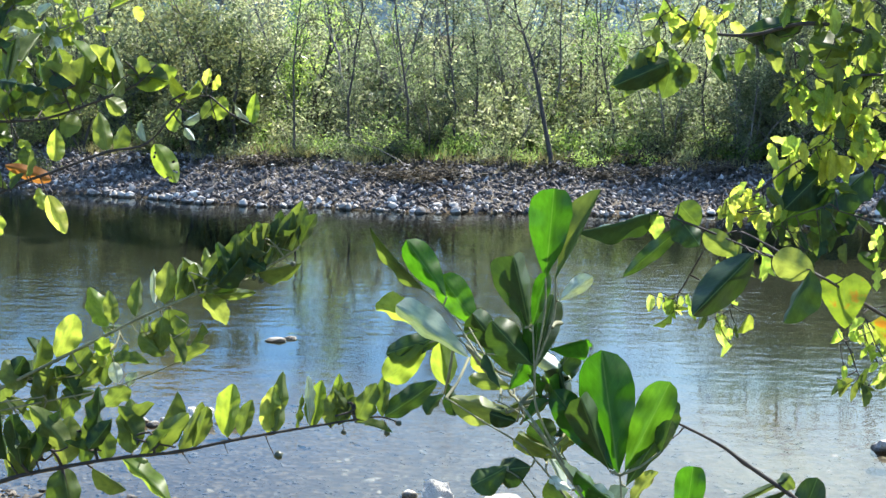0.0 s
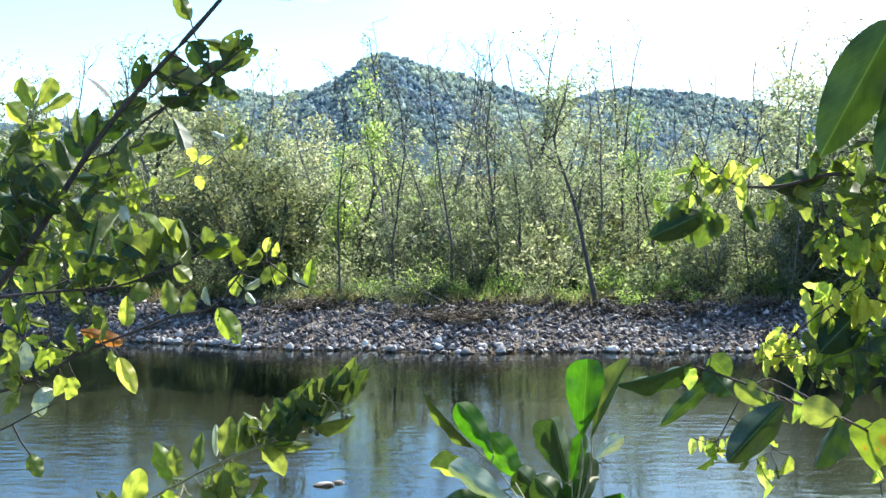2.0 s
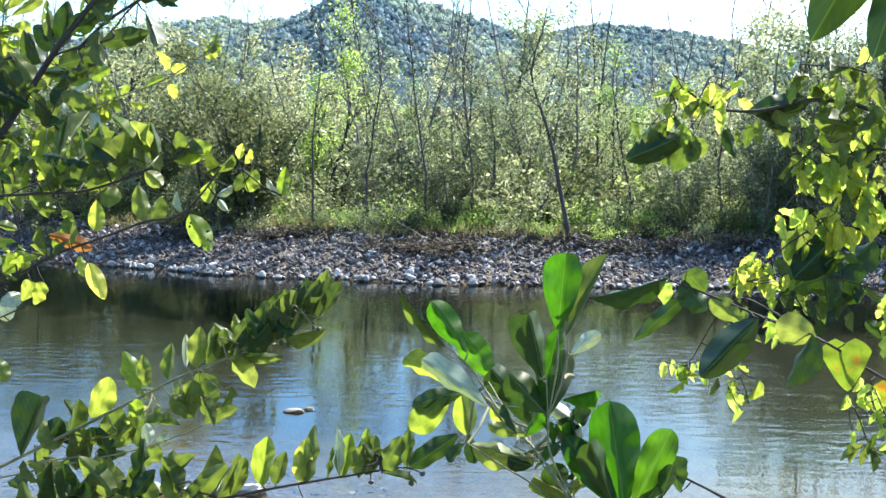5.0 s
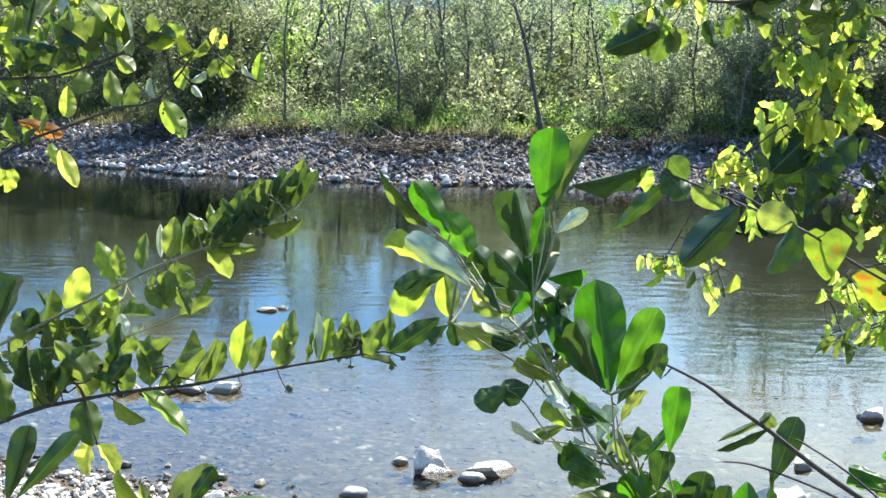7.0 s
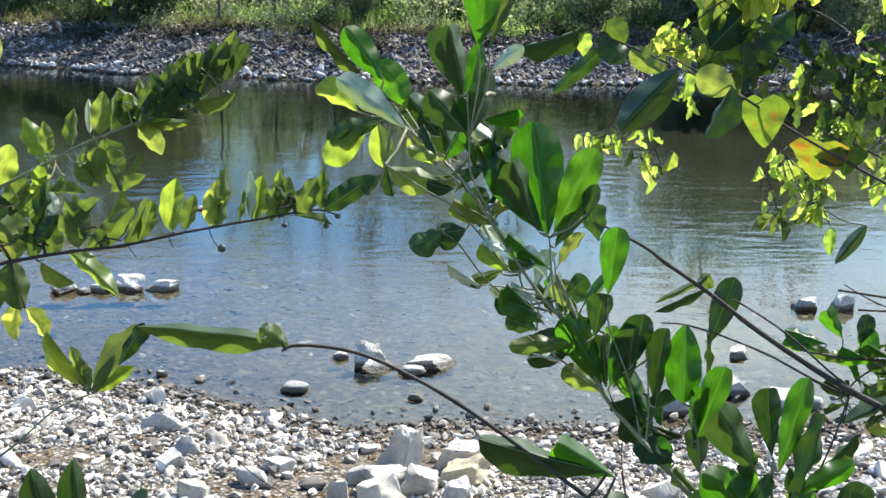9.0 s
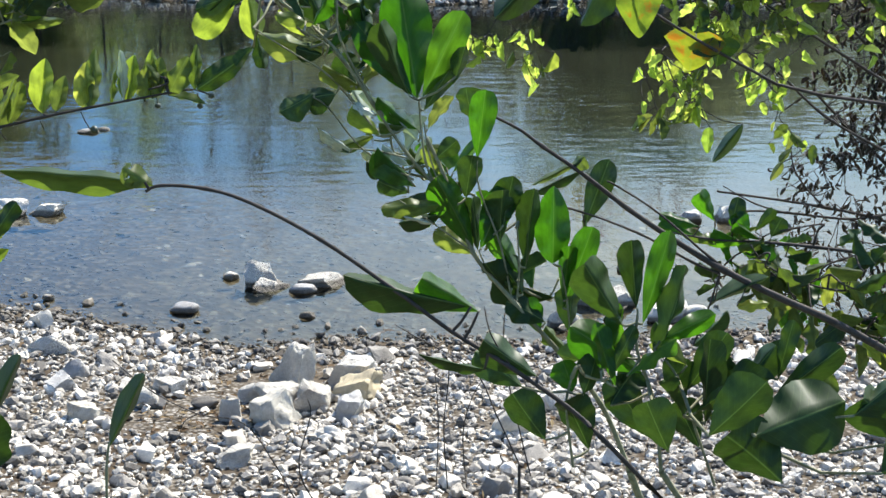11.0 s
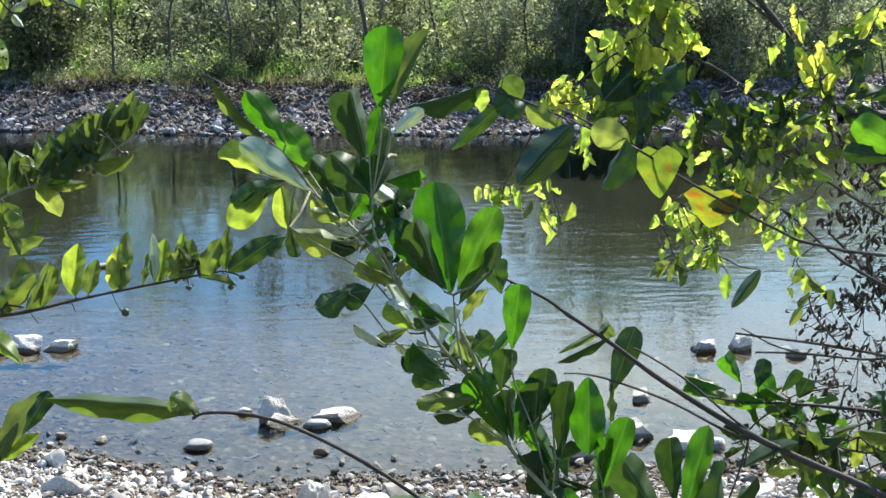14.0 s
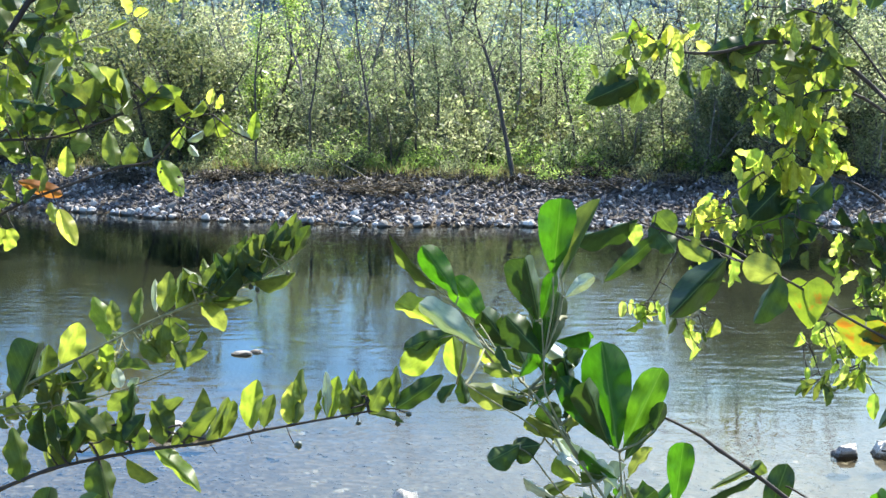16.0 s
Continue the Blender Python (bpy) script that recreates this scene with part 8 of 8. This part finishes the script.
b.stem(0.0036, 0.0014, (1.394, 3.000, 2.431), (1.183, 3.000, 2.554), (1.002, 3.000, 2.661), (0.865, 3.000, 2.720), (0.755, 3.000, 2.754))
b.stem(0.0036, 0.0014, (1.412, 3.000, 2.279), (1.198, 3.000, 2.393), (1.064, 3.000, 2.504), (0.937, 3.000, 2.565), (0.828, 3.000, 2.552))
b.cluster("ovate", ['bright', 'yellow'], (0.552, 3.000, 2.765), 0.060, 0.031, 13, 0.0455, 1.0)
b.cluster("ovate", ['bright'], (0.867, 3.000, 2.684), 0.034, 0.041, 15, 0.0455, 1.0)
b.cluster("ovate", ['bright'], (0.934, 3.000, 2.595), 0.043, 0.055, 19, 0.0383, 0.9)
b.cluster("ovate", ['bright'], (0.832, 3.000, 2.492), 0.060, 0.048, 21, 0.0407, 1.0)
b.cluster("ovate", ['bright', 'mid'], (0.886, 3.000, 2.430), 0.036, 0.036, 12, 0.0407, 1.0)
b.cluster("ovate", ['bright'], (1.014, 3.000, 2.516), 0.060, 0.060, 18, 0.0407, 0.9)
b.cluster("ovate", ['bright', 'mid'], (0.814, 3.000, 2.393), 0.036, 0.024, 9, 0.0407, 1.0)
b.cluster("ovate", ['bright'], (0.973, 3.000, 2.721), 0.072, 0.060, 18, 0.0479, 0.9)
b.leaf("ovate", "bright", (0.933, 3.000, 2.374), (0.930, 2.987, 2.318), 0.0279, -19)
b.leaf("ovate", "dark", (1.007, 3.000, 2.380), (0.943, 2.993, 2.297), 0.0311, 0)
b.cluster("ovate", ['bright'], (0.961, 3.000, 2.607), 0.055, 0.055, 18, 0.0359, 0.9)
b.cluster("ovate", ['bright'], (1.059, 3.000, 2.481), 0.060, 0.060, 18, 0.0359, 0.9)
b.cluster("ovate", ['bright', 'mid'], (0.903, 3.000, 2.489), 0.055, 0.060, 15, 0.0383, 1.0)
b.cluster("ovate", ['mid', 'bright'], (1.107, 3.000, 2.339), 0.043, 0.053, 9, 0.0431, 0.9)
b.cluster("ovate", ['bright'], (1.121, 3.000, 2.716), 0.060, 0.048, 15, 0.0407, 0.9)
b.cluster("ovate", ['bright'], (1.077, 3.000, 2.606), 0.060, 0.048, 12, 0.0407, 0.8)
b.cluster("ovate", ['bright'], (1.247, 3.000, 2.591), 0.072, 0.072, 12, 0.0359, 0.8)
b.cluster("ovate", ['bright'], (1.440, 3.000, 2.358), 0.036, 0.072, 10, 0.0407, 0.8)
b.cluster("ovate", ['mid'], (0.763, 3.050, 3.073), 0.049, 0.073, 5, 0.0682, 0.6)
b.cluster("ovate", ['mid', 'dark'], (0.717, 3.050, 2.833), 0.061, 0.061, 5, 0.0682, 0.6)
b.cluster("ovate", ['dark'], (0.788, 3.050, 2.737), 0.049, 0.061, 4, 0.0730, 0.6)
b.cluster("ovate", ['mid', 'dark'], (0.598, 3.050, 3.086), 0.073, 0.024, 7, 0.0609, 0.8)
b.cluster("ovate", ['mid', 'dark'], (0.697, 3.000, 2.719), 0.084, 0.048, 12, 0.0599, 0.7)
b.cluster("ovate", ['mid', 'dark'], (0.937, 3.000, 2.720), 0.084, 0.060, 12, 0.0599, 0.7)
b.cluster("ovate", ['mid'], (1.054, 3.000, 2.614), 0.060, 0.072, 10, 0.0551, 0.7)
b.cluster("ovate", ['mid', 'dark'], (0.917, 3.000, 2.729), 0.096, 0.048, 12, 0.0527, 0.7)
b.cluster("ovate", ['dark', 'mid'], (1.080, 3.000, 2.753), 0.108, 0.048, 14, 0.0671, 0.5)
b.cluster("ovate", ['dark'], (1.312, 3.000, 2.752), 0.108, 0.048, 16, 0.0695, 0.5)
b.cluster("ovate", ['dark', 'mid'], (0.983, 3.000, 2.680), 0.072, 0.036, 8, 0.0599, 0.5)
b.cluster("ovate", ['dark', 'mid'], (1.238, 3.000, 2.703), 0.072, 0.036, 8, 0.0599, 0.5)
b.cluster("ovate", ['bright', 'mid'], (1.021, 3.000, 2.680), 0.084, 0.060, 18, 0.0407, 0.8)
b.cluster("ovate", ['bright', 'yellow'], (1.048, 3.000, 2.895), 0.072, 0.060, 11, 0.0551, 0.9)
b.cluster("ovate", ['bright', 'yellow'], (1.177, 3.000, 2.823), 0.072, 0.060, 12, 0.0551, 0.9)
b.cluster("ovate", ['bright', 'yellow'], (1.208, 3.000, 2.931), 0.048, 0.048, 8, 0.0551, 0.9)
b.cluster("ovate", ['mid', 'dark'], (1.113, 3.000, 2.847), 0.096, 0.060, 9, 0.0671, 0.7)
b.cluster("ovate", ['mid', 'bright'], (1.223, 3.000, 2.701), 0.048, 0.060, 9, 0.0479, 0.8)
b.cluster("ovate", ['bright', 'yellow'], (0.775, 3.050, 2.963), 0.049, 0.044, 8, 0.0560, 1.0)
b.cluster("ovate", ['bright', 'yellow'], (0.801, 3.050, 2.905), 0.061, 0.044, 10, 0.0584, 1.0)
b.cluster("ovate", ['bright', 'yellow'], (0.697, 3.050, 2.892), 0.049, 0.027, 6, 0.0511, 1.0)
b.cluster("ovate", ['bright', 'yellow'], (0.587, 3.050, 2.762), 0.044, 0.019, 7, 0.0487, 1.0)
b.cluster("ovate", ['bright'], (0.703, 3.050, 3.019), 0.037, 0.049, 7, 0.0536, 0.9)
b.cluster("ovate", ['bright', 'yellow'], (0.848, 3.050, 2.882), 0.037, 0.061, 8, 0.0584, 1.0)
b.cluster("ovate", ['bright', 'yellow'], (0.480, 3.050, 3.137), 0.056, 0.027, 6, 0.0560, 1.0)
b.leaf("lance", "dark", (0.674, 3.050, 3.139), (0.547, 3.068, 3.107), 0.0445, 10)
b.leaf("ovate", "mid", (0.425, 3.050, 3.057), (0.287, 3.033, 3.004), 0.0519, 10)
b.leaf("ovate", "mid", (0.420, 3.050, 3.051), (0.394, 3.059, 2.976), 0.0537, 25)
b.leaf("ovate", "mid", (0.443, 3.050, 3.049), (0.457, 3.059, 3.005), 0.0372, 11)
b.leaf("ovate", "dark", (0.735, 3.050, 2.834), (0.652, 3.024, 2.755), 0.0804, 0)
b.leaf("ovate", "mid", (0.688, 3.050, 2.846), (0.649, 3.068, 2.773), 0.0657, -22)
b.leaf("ovate", "dark", (0.827, 3.050, 2.836), (0.732, 3.022, 2.750), 0.0689, 28)
b.done()

b = Branch("withered_tree", "tree hung with small dark withered leaves by the water", "tree", M_twig, "branches near the eye")
b.stem(0.0201, 0.0115, (2.342, 3.600, 0.859), (1.983, 3.600, 1.501), (1.850, 3.600, 1.979), (1.758, 3.600, 2.425), (1.682, 3.600, 2.901))
b.root(0.0287, (2.342, 3.600, 0.859), (2.924, 3.800, 0.609), (3.40, 4.00))
b.stem(0.0072, 0.0029, (1.903, 3.600, 1.945), (1.691, 3.600, 2.081), (1.517, 3.600, 2.228), (1.397, 3.600, 2.338))
b.stem(0.0072, 0.0029, (1.840, 3.600, 2.077), (1.672, 3.600, 2.303), (1.531, 3.600, 2.459), (1.429, 3.600, 2.550))
b.stem(0.0057, 0.0029, (1.789, 3.600, 2.269), (1.658, 3.600, 2.457), (1.548, 3.600, 2.638), (1.503, 3.600, 2.814))
b.stem(0.0057, 0.0029, (1.914, 3.600, 1.845), (1.668, 3.600, 1.968), (1.451, 3.600, 2.024), (1.152, 3.600, 2.072))
b.stem(0.0043, 0.0029, (1.907, 3.600, 1.912), (1.698, 3.600, 2.000), (1.535, 3.600, 1.989), (1.339, 3.600, 2.011), (1.210, 3.600, 2.018))
b.stem(0.0043, 0.0020, (1.962, 3.600, 1.708), (1.745, 3.600, 1.851), (1.578, 3.600, 1.857), (1.418, 3.600, 1.797))
b.stem(0.0043, 0.0020, (1.972, 3.600, 1.605), (1.791, 3.600, 1.716), (1.623, 3.600, 1.706), (1.478, 3.600, 1.645))
b.stem(0.0029, 0.0014, (1.451, 3.600, 2.024), (1.364, 3.600, 2.121), (1.342, 3.600, 2.216))
b.stem(0.0029, 0.0014, (1.339, 3.600, 2.011), (1.257, 3.600, 2.037), (1.167, 3.600, 2.087))
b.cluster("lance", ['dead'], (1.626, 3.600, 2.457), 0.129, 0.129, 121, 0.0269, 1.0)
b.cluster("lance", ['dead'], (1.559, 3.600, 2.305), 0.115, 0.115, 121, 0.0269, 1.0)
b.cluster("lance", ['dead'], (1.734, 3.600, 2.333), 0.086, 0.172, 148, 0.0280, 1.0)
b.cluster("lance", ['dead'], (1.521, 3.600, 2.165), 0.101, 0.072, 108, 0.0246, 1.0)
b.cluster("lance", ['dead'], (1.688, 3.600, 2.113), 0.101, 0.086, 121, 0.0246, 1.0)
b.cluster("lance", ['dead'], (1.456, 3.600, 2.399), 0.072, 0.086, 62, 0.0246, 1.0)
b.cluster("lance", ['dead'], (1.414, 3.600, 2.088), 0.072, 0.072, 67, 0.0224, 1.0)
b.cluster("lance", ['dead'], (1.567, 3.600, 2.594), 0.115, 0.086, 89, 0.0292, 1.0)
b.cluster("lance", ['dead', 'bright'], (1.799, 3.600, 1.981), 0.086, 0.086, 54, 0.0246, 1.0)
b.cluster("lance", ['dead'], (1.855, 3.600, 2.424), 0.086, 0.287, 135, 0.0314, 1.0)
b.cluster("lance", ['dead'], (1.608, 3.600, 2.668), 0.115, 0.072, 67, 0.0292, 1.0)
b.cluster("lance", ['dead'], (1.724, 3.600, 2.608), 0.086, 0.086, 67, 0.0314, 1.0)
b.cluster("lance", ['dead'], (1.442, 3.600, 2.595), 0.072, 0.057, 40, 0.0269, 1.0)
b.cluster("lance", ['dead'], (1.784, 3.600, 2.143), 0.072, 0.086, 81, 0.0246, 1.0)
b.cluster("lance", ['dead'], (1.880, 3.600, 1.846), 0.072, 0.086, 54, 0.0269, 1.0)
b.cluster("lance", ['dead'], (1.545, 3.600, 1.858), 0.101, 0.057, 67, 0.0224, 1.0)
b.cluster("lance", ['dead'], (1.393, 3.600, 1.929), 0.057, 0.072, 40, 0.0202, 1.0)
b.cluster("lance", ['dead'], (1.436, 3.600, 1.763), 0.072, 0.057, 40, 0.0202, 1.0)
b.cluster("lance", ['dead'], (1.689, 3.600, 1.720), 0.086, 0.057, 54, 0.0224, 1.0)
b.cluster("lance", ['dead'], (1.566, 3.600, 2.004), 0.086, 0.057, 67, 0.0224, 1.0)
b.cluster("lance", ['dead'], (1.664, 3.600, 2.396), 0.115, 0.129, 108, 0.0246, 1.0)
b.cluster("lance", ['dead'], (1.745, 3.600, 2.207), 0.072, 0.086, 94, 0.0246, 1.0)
b.done()

b = Branch("big_leaved_branch", "branch with very large dark leaves hanging close by", "branch", M_twig, "branches near the eye")
b.stem(0.0010, 0.0007, (0.328, 0.850, 3.267), (0.283, 0.850, 3.248), (0.245, 0.850, 3.236), (0.229, 0.850, 3.230))
b.root(0.0017, (0.328, 0.850, 3.267), (0.560, 0.875, 3.017), (0.75, 0.90))
b.leaf("ovate", "dark", (0.232, 0.850, 3.229), (0.191, 0.863, 3.148), 0.0366, 0, variant=0)
b.leaf("ovate", "dark", (0.248, 0.850, 3.213), (0.218, 0.830, 3.140), 0.0289, 10, variant=0)
b.stem(0.0014, 0.0008, (0.686, 1.200, 2.896), (0.623, 1.200, 2.886), (0.571, 1.200, 2.883), (0.519, 1.200, 2.884))
b.leaf("obovate", "glossy", (0.520, 1.200, 2.885), (0.468, 1.191, 2.915), 0.0278, 0)
b.leaf("obovate", "glossy", (0.515, 1.200, 2.883), (0.536, 1.194, 2.906), 0.0249, 0)
b.leaf("obovate", "dark", (0.509, 1.200, 2.884), (0.461, 1.198, 2.888), 0.0178, -14)
b.leaf("obovate", "glossy", (0.560, 1.200, 2.883), (0.590, 1.199, 2.896), 0.0274, 29)
b.leaf("obovate", "dark", (0.581, 1.200, 2.884), (0.557, 1.197, 2.907), 0.0245, -26)
b.done()

b = Branch("low_shrub", "low shrub with narrow dark upright leaves", "shrub", M_stem, "branches near the eye")
b.stem(0.0015, 0.0008, (-0.300, 0.950, 2.508), (-0.257, 0.950, 2.568), (-0.225, 0.950, 2.593), (-0.216, 0.950, 2.614))
b.root(0.0019, (-0.300, 0.950, 2.508), (-0.355, 0.975, 2.258), (-0.40, 1.00))
b.stem(0.0011, 0.0008, (-0.117, 0.950, 2.504), (-0.115, 0.950, 2.566), (-0.112, 0.950, 2.591))
b.root(0.0015, (-0.117, 0.950, 2.504), (-0.163, 0.950, 2.254), (-0.20, 0.95))
b.leaf("lance", "dark", (-0.217, 0.950, 2.593), (-0.210, 0.932, 2.681), 0.0216, 10, variant=0)
b.leaf("lance", "dark", (-0.229, 0.950, 2.589), (-0.238, 0.932, 2.675), 0.0266, 5, variant=0)
b.leaf("lance", "dark", (-0.198, 0.950, 2.593), (-0.167, 0.948, 2.655), 0.0131, 10)
b.leaf("lance", "dark", (-0.112, 0.950, 2.587), (-0.086, 0.950, 2.639), 0.0131, 10)
b.leaf("lance", "dark", (-0.210, 0.950, 2.593), (-0.228, 0.947, 2.644), 0.0199, -18)
b.leaf("lance", "dark", (-0.208, 0.950, 2.567), (-0.179, 0.954, 2.612), 0.0215, -28)
b.leaf("lance", "dark", (-0.249, 0.950, 2.581), (-0.231, 0.941, 2.639), 0.0230, -8)
b.leaf("obovate", "dark", (-0.390, 1.200, 2.662), (-0.368, 1.200, 2.729), 0.0221, 5)
b.leaf("obovate", "dark", (-0.382, 1.200, 2.665), (-0.326, 1.189, 2.725), 0.0173, 5)
b.leaf("obovate", "dark", (-0.235, 1.200, 2.660), (-0.213, 1.193, 2.697), 0.0149, -15)
b.leaf("obovate", "dark", (-0.394, 1.200, 2.806), (-0.372, 1.194, 2.859), 0.0306, 20)
b.stem(0.0012, 0.0006, (-0.413, 1.300, 2.508), (-0.358, 1.300, 2.546), (-0.314, 1.300, 2.585), (-0.278, 1.300, 2.601))
b.root(0.0016, (-0.413, 1.300, 2.508), (-0.626, 1.300, 2.258), (-0.80, 1.30))
b.leaf("lance", "mid", (-0.278, 1.300, 2.600), (-0.223, 1.296, 2.661), 0.0159, 32)
b.leaf("lance", "mid", (-0.283, 1.300, 2.603), (-0.293, 1.303, 2.634), 0.0125, -24)
b.leaf("lance", "lime", (-0.276, 1.300, 2.602), (-0.241, 1.308, 2.623), 0.0151, 16)
b.leaf("lance", "mid", (-0.286, 1.300, 2.606), (-0.302, 1.306, 2.643), 0.0139, -26)
b.leaf("lance", "lime", (-0.285, 1.300, 2.609), (-0.315, 1.294, 2.662), 0.0149, 25)
b.leaf("lance", "mid", (-0.280, 1.300, 2.602), (-0.255, 1.303, 2.638), 0.0125, -3)
b.done()

b = Branch("dry_twig", "bare arching dry twig above the gravel", "twig", M_twig, "branches near the eye")
b.stem(0.0020, 0.0011, (0.116, 3.200, 1.222), (0.032, 3.200, 1.379), (-0.029, 3.200, 1.503), (-0.102, 3.200, 1.615), (-0.211, 3.200, 1.644), (-0.318, 3.200, 1.707), (-0.403, 3.200, 1.786))
b.root(0.0026, (0.116, 3.200, 1.222), (-0.030, 3.150, 0.972), (-0.15, 3.10))
b.stem(0.0015, 0.0010, (-0.211, 3.200, 1.644), (-0.244, 3.200, 1.624), (-0.258, 3.200, 1.581))
b.done()

b = Branch("dry_twig", "short bare dry twig above the gravel", "twig", M_twig, "branches near the eye")
b.stem(0.0014, 0.0007, (0.081, 2.200, 1.856), (0.024, 2.200, 1.962), (0.043, 2.200, 2.063), (0.039, 2.200, 2.093))
b.root(0.0018, (0.081, 2.200, 1.856), (0.009, 2.100, 1.606), (-0.05, 2.00))
b.done()

b = Branch("bare_shoots", "thin bare upright shoots above the gravel", "twig", M_twig, "branches near the eye")
b.stem(0.0012, 0.0006, (0.342, 1.900, 2.107), (0.306, 1.900, 2.187), (0.272, 1.900, 2.256), (0.191, 1.900, 2.308), (0.158, 1.900, 2.329))
b.root(0.0023, (0.342, 1.900, 2.107), (0.346, 1.900, 1.857), (0.35, 1.90))
b.stem(0.0011, 0.0006, (0.237, 1.900, 2.073), (0.230, 1.900, 2.170), (0.236, 1.900, 2.248), (0.231, 1.900, 2.282))
b.stem(0.0009, 0.0005, (0.220, 1.900, 2.073), (0.222, 1.900, 2.179), (0.216, 1.900, 2.257))
b.stem(0.0011, 0.0006, (0.359, 1.900, 2.089), (0.320, 1.900, 2.247), (0.313, 1.900, 2.315), (0.317, 1.900, 2.366))
b.stem(0.0009, 0.0005, (0.265, 1.900, 2.073), (0.258, 1.900, 2.161), (0.273, 1.900, 2.222), (0.296, 1.900, 2.256))
b.done()
